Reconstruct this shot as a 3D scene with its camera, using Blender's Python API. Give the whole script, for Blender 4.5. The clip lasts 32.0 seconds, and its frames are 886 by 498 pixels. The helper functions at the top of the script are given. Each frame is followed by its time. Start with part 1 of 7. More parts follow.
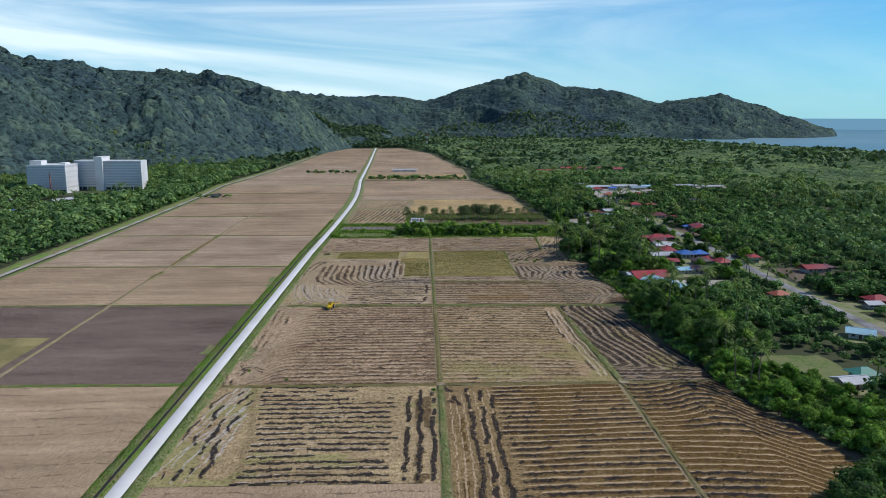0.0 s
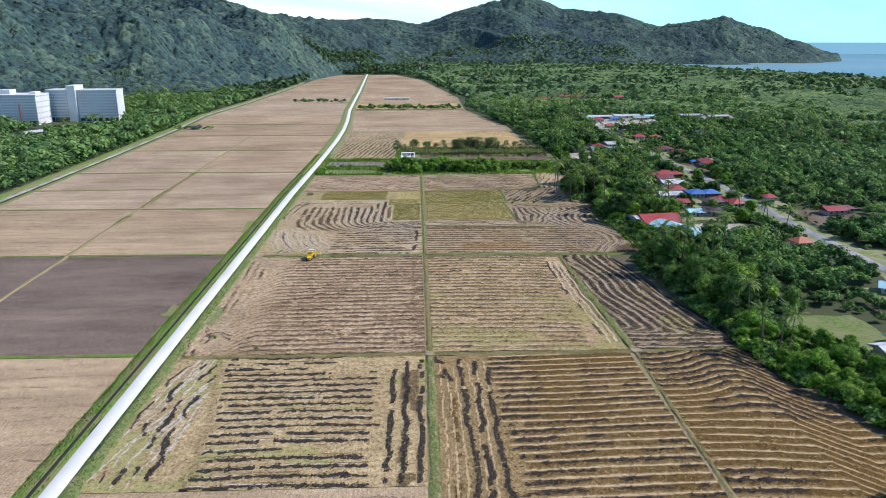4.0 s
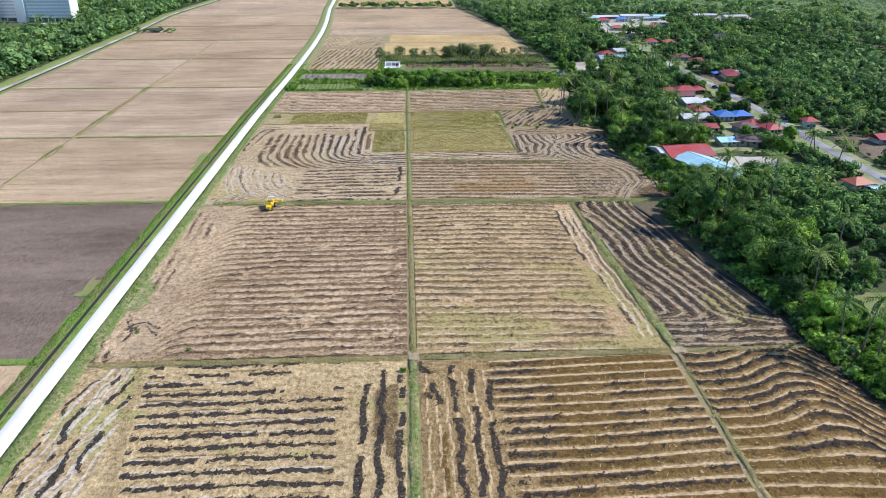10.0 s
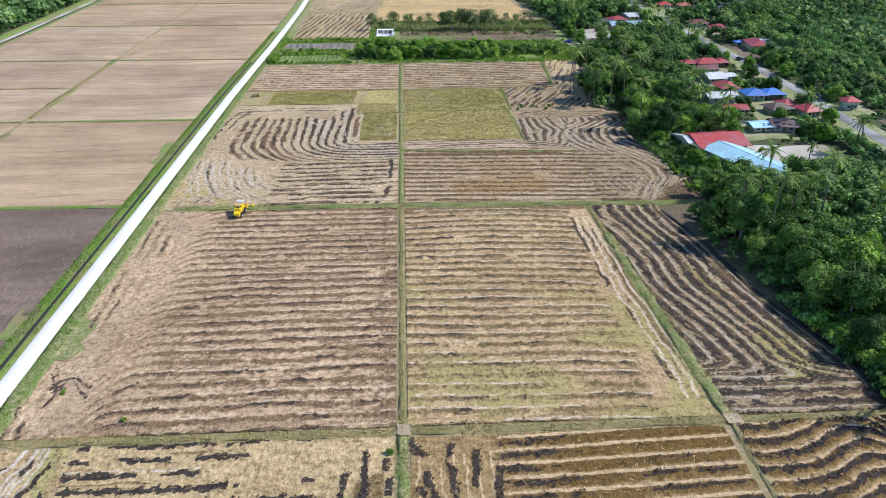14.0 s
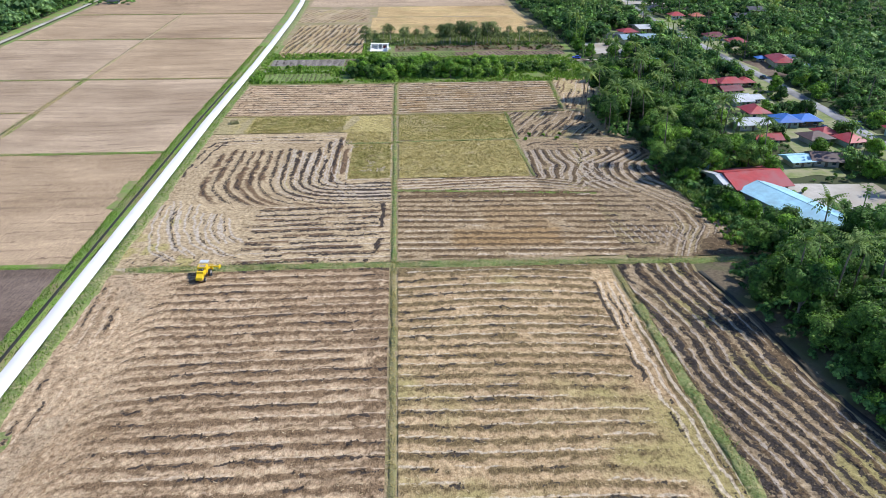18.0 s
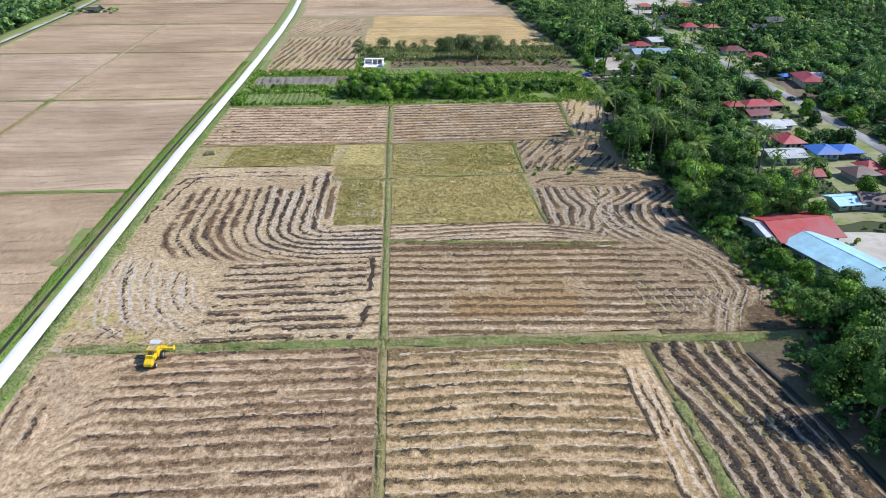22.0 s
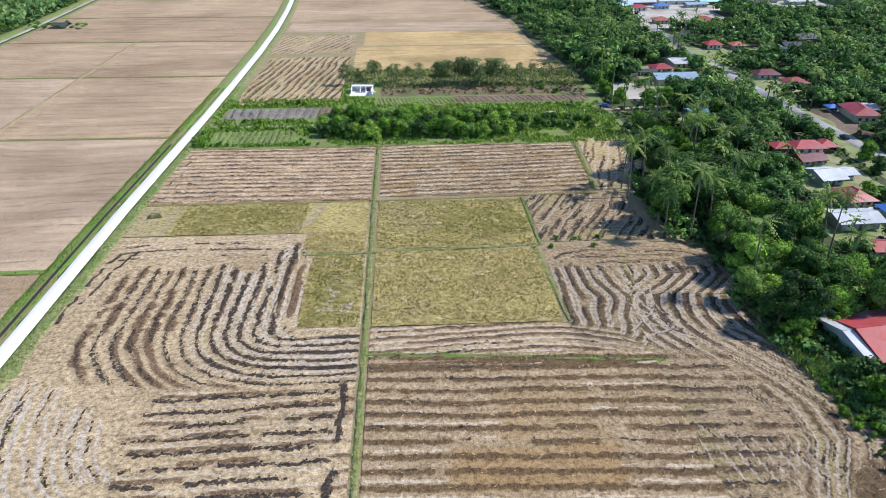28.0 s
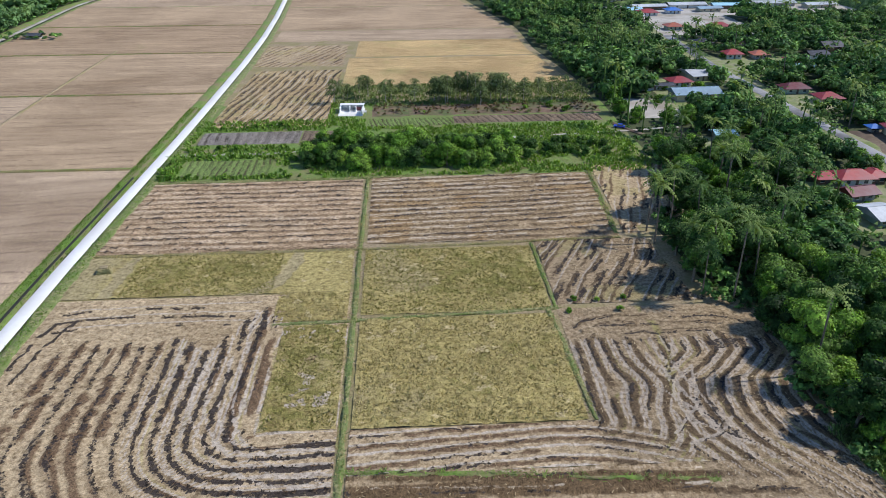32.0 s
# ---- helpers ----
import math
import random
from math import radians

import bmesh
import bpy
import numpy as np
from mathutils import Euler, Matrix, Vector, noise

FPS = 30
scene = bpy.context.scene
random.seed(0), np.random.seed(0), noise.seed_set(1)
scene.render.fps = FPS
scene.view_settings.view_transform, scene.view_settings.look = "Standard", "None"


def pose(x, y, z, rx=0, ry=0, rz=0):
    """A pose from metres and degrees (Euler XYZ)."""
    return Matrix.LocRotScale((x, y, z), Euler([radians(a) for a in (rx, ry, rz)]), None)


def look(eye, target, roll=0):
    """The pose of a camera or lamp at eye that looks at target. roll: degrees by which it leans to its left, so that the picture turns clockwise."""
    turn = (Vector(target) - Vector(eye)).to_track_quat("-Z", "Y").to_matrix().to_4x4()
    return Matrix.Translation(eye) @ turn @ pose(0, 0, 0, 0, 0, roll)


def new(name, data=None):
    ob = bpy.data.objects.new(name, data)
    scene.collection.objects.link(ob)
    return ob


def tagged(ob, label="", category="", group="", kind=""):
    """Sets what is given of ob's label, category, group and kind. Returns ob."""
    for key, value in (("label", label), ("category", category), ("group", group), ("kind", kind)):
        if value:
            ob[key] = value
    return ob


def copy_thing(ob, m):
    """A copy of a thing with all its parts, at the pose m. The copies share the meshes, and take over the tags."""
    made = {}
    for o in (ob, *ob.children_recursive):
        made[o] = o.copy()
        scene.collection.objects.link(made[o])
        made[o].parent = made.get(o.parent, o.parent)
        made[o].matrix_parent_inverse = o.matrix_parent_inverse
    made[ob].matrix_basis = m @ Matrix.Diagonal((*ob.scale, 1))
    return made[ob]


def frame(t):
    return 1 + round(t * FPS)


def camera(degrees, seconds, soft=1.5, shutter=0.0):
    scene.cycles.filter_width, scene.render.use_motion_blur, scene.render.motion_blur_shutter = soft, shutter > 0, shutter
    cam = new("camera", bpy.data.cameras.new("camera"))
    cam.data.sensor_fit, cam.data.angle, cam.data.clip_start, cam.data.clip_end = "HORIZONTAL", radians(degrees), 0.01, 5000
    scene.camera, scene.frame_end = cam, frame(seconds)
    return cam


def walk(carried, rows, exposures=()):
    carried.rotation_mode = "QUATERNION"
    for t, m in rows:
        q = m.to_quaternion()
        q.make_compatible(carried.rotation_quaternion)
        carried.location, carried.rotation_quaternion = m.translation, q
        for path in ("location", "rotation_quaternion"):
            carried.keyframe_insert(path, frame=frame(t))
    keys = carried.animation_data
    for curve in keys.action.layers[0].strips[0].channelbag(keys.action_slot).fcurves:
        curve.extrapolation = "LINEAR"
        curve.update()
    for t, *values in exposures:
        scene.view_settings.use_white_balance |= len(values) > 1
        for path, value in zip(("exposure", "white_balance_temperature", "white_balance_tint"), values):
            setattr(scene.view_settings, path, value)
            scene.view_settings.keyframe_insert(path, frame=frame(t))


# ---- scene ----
# ======== camera ========
cam = camera(62.79, 32.0, soft=0.55)
PATH = [
    (0, (0.0, -0.02, 80.0), (2.81, 98.29, 61.89), -0.04),
    (1, (0.38, 7.03, 80.29), (3.31, 104.88, 59.84), -0.07),
    (2, (1.02, 14.24, 80.55), (4.1, 111.54, 57.66), -0.08),
    (3, (1.77, 21.61, 80.79), (5.03, 118.28, 55.4), -0.08),
    (4.5, (2.47, 33.35, 81.0), (6.02, 129.01, 52.08), -0.08),
    (6, (3.08, 45.61, 81.16), (6.96, 140.16, 48.84), -0.06),
    (7, (3.48, 54.2, 81.3), (7.56, 147.99, 46.85), -0.03),
    (8, (3.93, 62.83, 81.43), (8.2, 155.81, 44.88), -0.00),
    (9, (4.42, 71.37, 81.55), (8.81, 163.51, 42.95), 0.02),
    (10, (4.94, 79.77, 81.64), (9.44, 171.02, 41.0), 0.03),
    (11, (5.48, 88.27, 81.74), (10.05, 178.6, 39.08), 0.03),
    (11.5, (5.74, 92.61, 81.79), (10.33, 182.46, 38.14), 0.03),
    (12, (5.98, 96.97, 81.82), (10.59, 186.34, 37.19), 0.02),
    (12.3, (6.12, 99.61, 81.84), (10.73, 188.69, 36.64), 0.02),
    (12.6, (6.25, 102.24, 81.85), (10.87, 191.12, 36.24), 0.02),
    (13, (6.41, 105.75, 81.85), (11.04, 194.58, 36.16), 0.02),
    (13.5, (6.59, 110.14, 81.85), (11.25, 198.99, 36.2), 0.01),
    (14, (6.8, 114.51, 81.84), (11.48, 203.38, 36.22), 0.01),
    (15.5, (7.49, 127.38, 81.84), (12.24, 216.28, 36.29), 0.01),
    (17, (8.07, 139.93, 81.89), (12.9, 228.87, 36.43), 0.00),
    (18, (8.28, 147.82, 82.02), (13.18, 236.82, 36.67), -0.01),
    (19, (8.57, 155.47, 82.11), (13.54, 244.48, 36.81), -0.01),
    (20, (8.92, 163.2, 82.28), (13.93, 252.23, 37.02), 0.01),
    (21, (9.55, 171.16, 82.47), (14.56, 260.19, 37.23), 0.04),
    (22, (10.11, 179.35, 82.68), (15.12, 268.41, 37.48), 0.08),
    (23, (10.66, 187.53, 82.78), (15.69, 276.61, 37.62), 0.10),
    (24, (11.18, 195.77, 82.86), (16.26, 284.89, 37.78), 0.11),
    (25, (11.79, 203.92, 82.88), (16.91, 293.06, 37.84), 0.10),
    (26.5, (12.9, 215.85, 83.08), (17.97, 305.01, 38.08), 0.06),
    (28, (13.99, 227.8, 83.23), (18.98, 316.97, 38.25), -0.01),
    (29, (14.71, 236.01, 83.11), (19.65, 325.18, 38.11), -0.09),
    (30, (15.37, 244.31, 82.92), (20.27, 333.47, 37.9), -0.18),
    (31, (16.05, 252.44, 82.69), (20.93, 341.6, 37.67), -0.27),
    (32, (16.71, 260.55, 82.49), (21.57, 349.72, 37.49), -0.36),
]
walk(cam, [(t, look(eye, target, roll)) for t, eye, target, roll in PATH], [(0, -0.84), (3, -0.42), (6, 0.04), (9, 0.07), (12.5, 0.0), (14, 0.04), (22, 0.02), (28, 0.04), (30, 0.07), (31, -0.12), (32, -0.32)])

# ======== light ========
SUN_EL, SUN_AZ = 44.0, 84.0        # degrees: height, and turn from +y towards +x
world = bpy.data.worlds.new("world")
scene.world = world
world.use_nodes = True
wn, wl = world.node_tree.nodes, world.node_tree.links
wn.clear()
sky = wn.new("ShaderNodeTexSky")
sky.sky_type, sky.sun_disc = "NISHITA", False
sky.sun_elevation, sky.sun_rotation = radians(SUN_EL), radians(SUN_AZ)
sky.air_density, sky.dust_density, sky.ozone_density = 1.0, 0.1, 3.0
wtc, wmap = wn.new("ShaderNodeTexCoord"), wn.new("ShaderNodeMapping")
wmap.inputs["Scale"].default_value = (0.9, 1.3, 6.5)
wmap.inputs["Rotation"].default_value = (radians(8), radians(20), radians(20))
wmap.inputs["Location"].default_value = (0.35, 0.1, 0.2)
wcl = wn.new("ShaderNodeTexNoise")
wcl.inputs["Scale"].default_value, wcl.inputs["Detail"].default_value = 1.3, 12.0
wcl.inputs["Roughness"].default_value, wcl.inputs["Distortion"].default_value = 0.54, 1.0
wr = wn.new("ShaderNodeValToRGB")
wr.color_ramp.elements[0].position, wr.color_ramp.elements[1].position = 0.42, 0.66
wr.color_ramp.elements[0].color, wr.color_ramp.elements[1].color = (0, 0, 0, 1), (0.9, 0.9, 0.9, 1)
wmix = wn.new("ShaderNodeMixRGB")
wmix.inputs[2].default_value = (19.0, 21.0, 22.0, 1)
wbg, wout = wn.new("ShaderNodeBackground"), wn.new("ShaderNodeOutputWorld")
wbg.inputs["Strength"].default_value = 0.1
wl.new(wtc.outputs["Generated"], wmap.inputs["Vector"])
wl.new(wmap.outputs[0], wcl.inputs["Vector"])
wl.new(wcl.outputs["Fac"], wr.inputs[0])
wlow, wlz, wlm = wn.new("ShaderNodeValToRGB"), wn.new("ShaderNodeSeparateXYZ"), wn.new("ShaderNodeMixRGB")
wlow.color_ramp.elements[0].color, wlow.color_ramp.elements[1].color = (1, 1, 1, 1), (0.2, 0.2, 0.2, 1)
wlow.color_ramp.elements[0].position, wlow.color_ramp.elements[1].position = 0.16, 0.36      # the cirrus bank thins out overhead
wlm.blend_type, wlm.inputs[0].default_value = "MULTIPLY", 1.0
wl.new(wtc.outputs["Generated"], wlz.inputs[0])
wl.new(wlz.outputs[2], wlow.inputs[0])
wl.new(wr.outputs[0], wlm.inputs[1])
wl.new(wlow.outputs[0], wlm.inputs[2])
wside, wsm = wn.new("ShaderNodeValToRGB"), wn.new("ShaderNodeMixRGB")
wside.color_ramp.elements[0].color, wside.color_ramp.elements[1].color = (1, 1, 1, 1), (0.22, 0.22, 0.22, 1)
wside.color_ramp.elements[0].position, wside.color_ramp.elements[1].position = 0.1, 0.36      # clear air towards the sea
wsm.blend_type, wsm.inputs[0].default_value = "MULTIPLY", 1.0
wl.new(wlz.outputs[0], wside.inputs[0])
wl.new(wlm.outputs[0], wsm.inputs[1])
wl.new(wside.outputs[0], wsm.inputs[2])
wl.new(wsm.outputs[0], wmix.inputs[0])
wtint = wn.new("ShaderNodeMixRGB")
wtint.blend_type = "MULTIPLY"
wtint.inputs[0].default_value, wtint.inputs[2].default_value = 1.0, (0.42, 1.42, 2.1, 1)
wzen, wzr = wn.new("ShaderNodeMixRGB"), wn.new("ShaderNodeValToRGB")
wzr.color_ramp.elements[0].position, wzr.color_ramp.elements[1].position = 0.15, 0.5
wzen.inputs[1].default_value, wzen.inputs[2].default_value = (0.42, 1.42, 2.1, 1), (0.34, 0.86, 1.5, 1)      # deep zenith over a pale horizon
wl.new(wlz.outputs[2], wzr.inputs[0])
wl.new(wzr.outputs[0], wzen.inputs[0])
wl.new(wzen.outputs[0], wtint.inputs[2])
wl.new(sky.outputs[0], wtint.inputs[1])
wl.new(wtint.outputs[0], wmix.inputs[1])
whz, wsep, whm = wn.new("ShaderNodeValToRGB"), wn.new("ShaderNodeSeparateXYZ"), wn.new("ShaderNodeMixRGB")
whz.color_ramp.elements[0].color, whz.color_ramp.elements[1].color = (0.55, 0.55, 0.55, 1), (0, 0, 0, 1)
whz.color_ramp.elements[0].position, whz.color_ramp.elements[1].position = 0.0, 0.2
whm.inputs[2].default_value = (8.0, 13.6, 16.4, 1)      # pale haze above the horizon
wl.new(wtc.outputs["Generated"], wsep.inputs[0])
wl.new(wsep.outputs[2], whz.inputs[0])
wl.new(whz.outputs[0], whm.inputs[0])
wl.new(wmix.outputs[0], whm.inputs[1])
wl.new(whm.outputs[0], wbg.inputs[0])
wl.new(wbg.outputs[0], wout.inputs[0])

sun = new("sun", bpy.data.lights.new("sun", "SUN"))
sun.data.energy, sun.data.angle, sun.data.color = 5.4, radians(0.5), (1.0, 0.96, 0.92)
sd = Vector((math.sin(radians(SUN_AZ)) * math.cos(radians(SUN_EL)), math.cos(radians(SUN_AZ)) * math.cos(radians(SUN_EL)), math.sin(radians(SUN_EL))))
sun.matrix_world = look(tuple(sd * 500), (0, 0, 0))
scene.view_settings.exposure = 0.0


# ======== materials ========
def nodes_of(name):
    m = bpy.data.materials.new(name)
    m.use_nodes = True
    return m, m.node_tree.nodes, m.node_tree.links, m.node_tree.nodes["Principled BSDF"]


def noise_node(n, l, scale, detail=4, rough=0.6, stretch=None, src=None):
    tc, mp, tx = n.new("ShaderNodeTexCoord"), n.new("ShaderNodeMapping"), n.new("ShaderNodeTexNoise")
    mp.inputs["Scale"].default_value = stretch or (1, 1, 1)
    tx.inputs["Scale"].default_value, tx.inputs["Detail"].default_value, tx.inputs["Roughness"].default_value = scale, detail, rough
    l.new(src or tc.outputs["Object"], mp.inputs[0])
    l.new(mp.outputs[0], tx.inputs[0])
    return tx.outputs["Fac"]


def ramp_node(n, l, fac, stops):
    r = n.new("ShaderNodeValToRGB")
    while len(r.color_ramp.elements) < len(stops):
        r.color_ramp.elements.new(0.5)
    for e, (p, c) in zip(r.color_ramp.elements, stops):
        e.position, e.color = p, (*c, 1)
    l.new(fac, r.inputs[0])
    return r.outputs[0]


def mix_node(n, l, fac, a, b, mode="MIX"):
    x = n.new("ShaderNodeMixRGB")
    x.blend_type = mode
    for v, i in ((fac, 0), (a, 1), (b, 2)):
        if isinstance(v, (int, float)):
            x.inputs[i].default_value = v
        elif isinstance(v, tuple):
            x.inputs[i].default_value = (*v, 1)
        else:
            l.new(v, x.inputs[i])
    return x.outputs[0]


def math_node(n, l, op, a, b=0.0, clamp=False):
    x = n.new("ShaderNodeMath")
    x.operation, x.use_clamp = op, clamp
    for v, i in ((a, 0), (b, 1)):
        if isinstance(v, (int, float)):
            x.inputs[i].default_value = v
        else:
            l.new(v, x.inputs[i])
    return x.outputs[0]


def bump_node(n, l, p, height, strength=0.4, dist=0.1):
    b = n.new("ShaderNodeBump")
    b.inputs["Strength"].default_value, b.inputs["Distance"].default_value = strength, dist
    l.new(height, b.inputs["Height"])
    l.new(b.outputs[0], p.inputs["Normal"])


def surface(name, c1, c2, scale=1.0, rough=0.8, big=0.05, c3=None, metal=0.0, bump=0.3, dist=0.05, spread=0.35, vary=0.0):
    """A rough surface: fine grain between two colours, large patches towards a third."""
    m, n, l, p = nodes_of(name)
    fine = noise_node(n, l, scale, 6, 0.65)
    col = ramp_node(n, l, fine, [(0.5 - spread / 2, c1), (0.5 + spread / 2, c2)])
    if c3:
        wide = noise_node(n, l, big, 4, 0.6)
        col = mix_node(n, l, ramp_node(n, l, wide, [(0.42, (0, 0, 0)), (0.62, (1, 1, 1))]), col, c3)
    if vary:
        oi = n.new("ShaderNodeObjectInfo")
        f = math_node(n, l, "MULTIPLY_ADD", oi.outputs["Random"], vary)
        f.node.inputs[2].default_value = 1 - vary / 2
        hs = n.new("ShaderNodeHueSaturation")
        l.new(f, hs.inputs["Value"])
        l.new(col, hs.inputs["Color"])
        col = hs.outputs[0]
    l.new(col, p.inputs["Base Color"])
    p.inputs["Roughness"].default_value, p.inputs["Metallic"].default_value = rough, metal
    if bump:
        bump_node(n, l, p, fine, bump, dist)
    return m


def foliage(name, dark, light, tip, grain=0.9, trans=0.22, deep=True):
    """Leaves: a tone per tree from its tint, per leaf by island, some light through the blade. deep paints shaded gaps
    into the crown.
    """
    m, n, l, p = nodes_of(name)
    at = n.new("ShaderNodeAttribute")
    at.attribute_name = "tint"
    gi, oi = n.new("ShaderNodeNewGeometry"), n.new("ShaderNodeObjectInfo")
    tone = math_node(n, l, "FRACT", math_node(n, l, "ADD", at.outputs["Fac"], oi.outputs["Random"]))
    col = ramp_node(n, l, tone, [(0.0, dark), (0.55, light), (1.0, tip)])
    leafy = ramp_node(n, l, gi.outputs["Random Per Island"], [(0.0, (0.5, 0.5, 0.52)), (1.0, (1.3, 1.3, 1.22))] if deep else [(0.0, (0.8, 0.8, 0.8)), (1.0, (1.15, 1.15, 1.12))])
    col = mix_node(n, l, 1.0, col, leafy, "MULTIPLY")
    # deep: dark noise lows stand for shade between leaf masses, bright highs for sunlit tops
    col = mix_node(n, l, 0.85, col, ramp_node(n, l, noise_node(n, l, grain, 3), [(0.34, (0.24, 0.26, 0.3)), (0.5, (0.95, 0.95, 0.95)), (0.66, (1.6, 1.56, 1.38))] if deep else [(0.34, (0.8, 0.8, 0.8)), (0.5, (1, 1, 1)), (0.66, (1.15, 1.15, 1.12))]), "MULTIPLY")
    l.new(col, p.inputs["Base Color"])
    p.inputs["Roughness"].default_value = 0.6
    p.inputs["Specular IOR Level"].default_value = 0.12
    tr, mx = n.new("ShaderNodeBsdfTranslucent"), n.new("ShaderNodeMixShader")
    l.new(mix_node(n, l, 1.0, col, (1.25, 1.3, 0.6), "MULTIPLY"), tr.inputs[0])
    mx.inputs[0].default_value = trans
    l.new(p.outputs[0], mx.inputs[1])
    l.new(tr.outputs[0], mx.inputs[2])
    l.new(mx.outputs[0], n["Material Output"].inputs[0])
    return m


def canopy_mat(name, dark, light, tip, scale, dist):
    """Closed forest canopy seen from afar: a tone per crown from its tint, leafy clumps within the crown, shade painted
    into their hollows.
    """
    m, n, l, p = nodes_of(name)
    at = n.new("ShaderNodeAttribute")
    at.attribute_name = "tint"
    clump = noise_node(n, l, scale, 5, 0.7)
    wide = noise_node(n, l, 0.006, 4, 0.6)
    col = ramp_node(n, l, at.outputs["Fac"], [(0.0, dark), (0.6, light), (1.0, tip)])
    # same noise as the bump: hollows coloured dark as self-shadow, tops bright
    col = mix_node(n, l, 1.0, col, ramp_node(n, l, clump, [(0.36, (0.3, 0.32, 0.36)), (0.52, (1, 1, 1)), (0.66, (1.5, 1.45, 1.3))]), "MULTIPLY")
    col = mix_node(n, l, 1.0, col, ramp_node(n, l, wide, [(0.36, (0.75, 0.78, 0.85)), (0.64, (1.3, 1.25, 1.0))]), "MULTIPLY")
    l.new(col, p.inputs["Base Color"])
    p.inputs["Roughness"].default_value, p.inputs["Specular IOR Level"].default_value = 0.9, 0.1
    bump_node(n, l, p, clump, 1.0, dist)
    return m


def field_mat(name, base, pale, dark, cover=0.5, line=0.1, green=None, green_at=0.6, patch=0.02, band=0.45):
    """A cut field. Rows by the uv map (u metres along, v rows across): a band of standing stubble, pale flattened straw, a broken dark rut between."""
    base = (base[0] * 0.98, base[1] * 0.96, base[2] * 1.03)
    pale = (pale[0] * 1.12, pale[1] * 1.10, pale[2] * 1.08)
    dark = tuple(0.62 * c for c in dark) if band else dark
    m, n, l, p = nodes_of(name)
    uv = n.new("ShaderNodeUVMap")
    uv.uv_map = "rows"
    sep = n.new("ShaderNodeSeparateXYZ")
    l.new(uv.outputs[0], sep.inputs[0])
    wob = noise_node(n, l, 0.12, 3)
    fine = noise_node(n, l, 1.3, 7, 0.78)
    straws = noise_node(n, l, 1.0, 5, 0.75, (2.4, 2.2, 1.0), uv.outputs[0])
    v = math_node(n, l, "ADD", sep.outputs[1], math_node(n, l, "MULTIPLY", math_node(n, l, "SUBTRACT", fine, 0.5), 0.85))
    v = math_node(n, l, "ADD", v, math_node(n, l, "MULTIPLY", math_node(n, l, "SUBTRACT", wob, 0.5), 0.4))
    fr = math_node(n, l, "FRACT", v)
    along = noise_node(n, l, 1.0, 5, 0.75, (0.19, 0.9, 1.0), uv.outputs[0])
    col = mix_node(n, l, ramp_node(n, l, straws, [(0.39, (0, 0, 0)), (0.57, (1, 1, 1))]), base, pale)
    if band:
        stub = ramp_node(n, l, fr, [(0.0, (0, 0, 0)), (0.1, (0.6, 0.6, 0.6)), (band, (0.4, 0.4, 0.4)), (band + 0.14, (0, 0, 0))])
        stub = mix_node(n, l, 1.0, stub, ramp_node(n, l, along, [(0.3, (0.25, 0.25, 0.25)), (0.55, (1, 1, 1))]), "MULTIPLY")
        brown = mix_node(n, l, ramp_node(n, l, fine, [(0.38, (0, 0, 0)), (0.62, (1, 1, 1))]), tuple(0.66 * c for c in base), base)
        col = mix_node(n, l, stub, col, brown)
    big = noise_node(n, l, patch, 5, 0.65)
    col = mix_node(n, l, 1.0, col, ramp_node(n, l, big, [(0.32, (0.66, 0.63, 0.6)), (0.5, (1, 1, 1)), (0.68, (1.16, 1.16, 1.16))]), "MULTIPLY")
    streak = noise_node(n, l, 1.0, 4, 0.7, (0.02, 0.7, 1.0), uv.outputs[0])
    col = mix_node(n, l, 0.7 if band else 1.0, col, ramp_node(n, l, streak, [(0.3, (0.74, 0.73, 0.72)), (0.7, (1.18, 1.18, 1.18))]), "MULTIPLY")
    if green:
        g = noise_node(n, l, 0.035, 5, 0.7)
        col = mix_node(n, l, ramp_node(n, l, g, [(green_at - 0.08, (0, 0, 0)), (green_at + 0.14, (0.75, 0.75, 0.75))]), col, green)
    rut = ramp_node(n, l, fr, [(0.0, (0, 0, 0)), (0.03, (1, 1, 1)), (0.02 + line, (1, 1, 1)), (0.05 + line, (0, 0, 0))])
    faint = ramp_node(n, l, fr, [(0.0, (0, 0, 0)), (0.50, (0, 0, 0)), (0.53, (0.9, 0.9, 0.9)), (0.57, (0.9, 0.9, 0.9)), (0.61, (0, 0, 0))])
    along2 = noise_node(n, l, 1.0, 5, 0.75, (0.15, 1.3, 1.0), uv.outputs[0])
    if band:
        col = mix_node(n, l, mix_node(n, l, 1.0, faint, ramp_node(n, l, along2, [(0.45, (0, 0, 0)), (0.55, (1, 1, 1))]), "MULTIPLY"), col, tuple(0.5 * u + 0.25 * w for u, w in zip(dark, base)))
    broken = ramp_node(n, l, along, [(0.56 - 0.16 * cover, (0, 0, 0)), (0.62 - 0.16 * cover, (1, 1, 1))])
    where = ramp_node(n, l, noise_node(n, l, 0.045, 3, 0.6), [(0.36, (0.25, 0.25, 0.25)), (0.56, (1, 1, 1))])
    col = mix_node(n, l, mix_node(n, l, 1.0, mix_node(n, l, 1.0, rut, broken, "MULTIPLY"), where, "MULTIPLY"), col, dark)
    speck = noise_node(n, l, 2.6, 5, 0.9)
    col = mix_node(n, l, 0.8, col, ramp_node(n, l, speck, [(0.37, (0.36, 0.33, 0.31)), (0.5, (1, 1, 1)), (0.63, (1.6, 1.59, 1.56))]), "MULTIPLY")
    l.new(col, p.inputs["Base Color"])
    p.inputs["Roughness"].default_value = 0.9
    p.inputs["Specular IOR Level"].default_value = 0.15
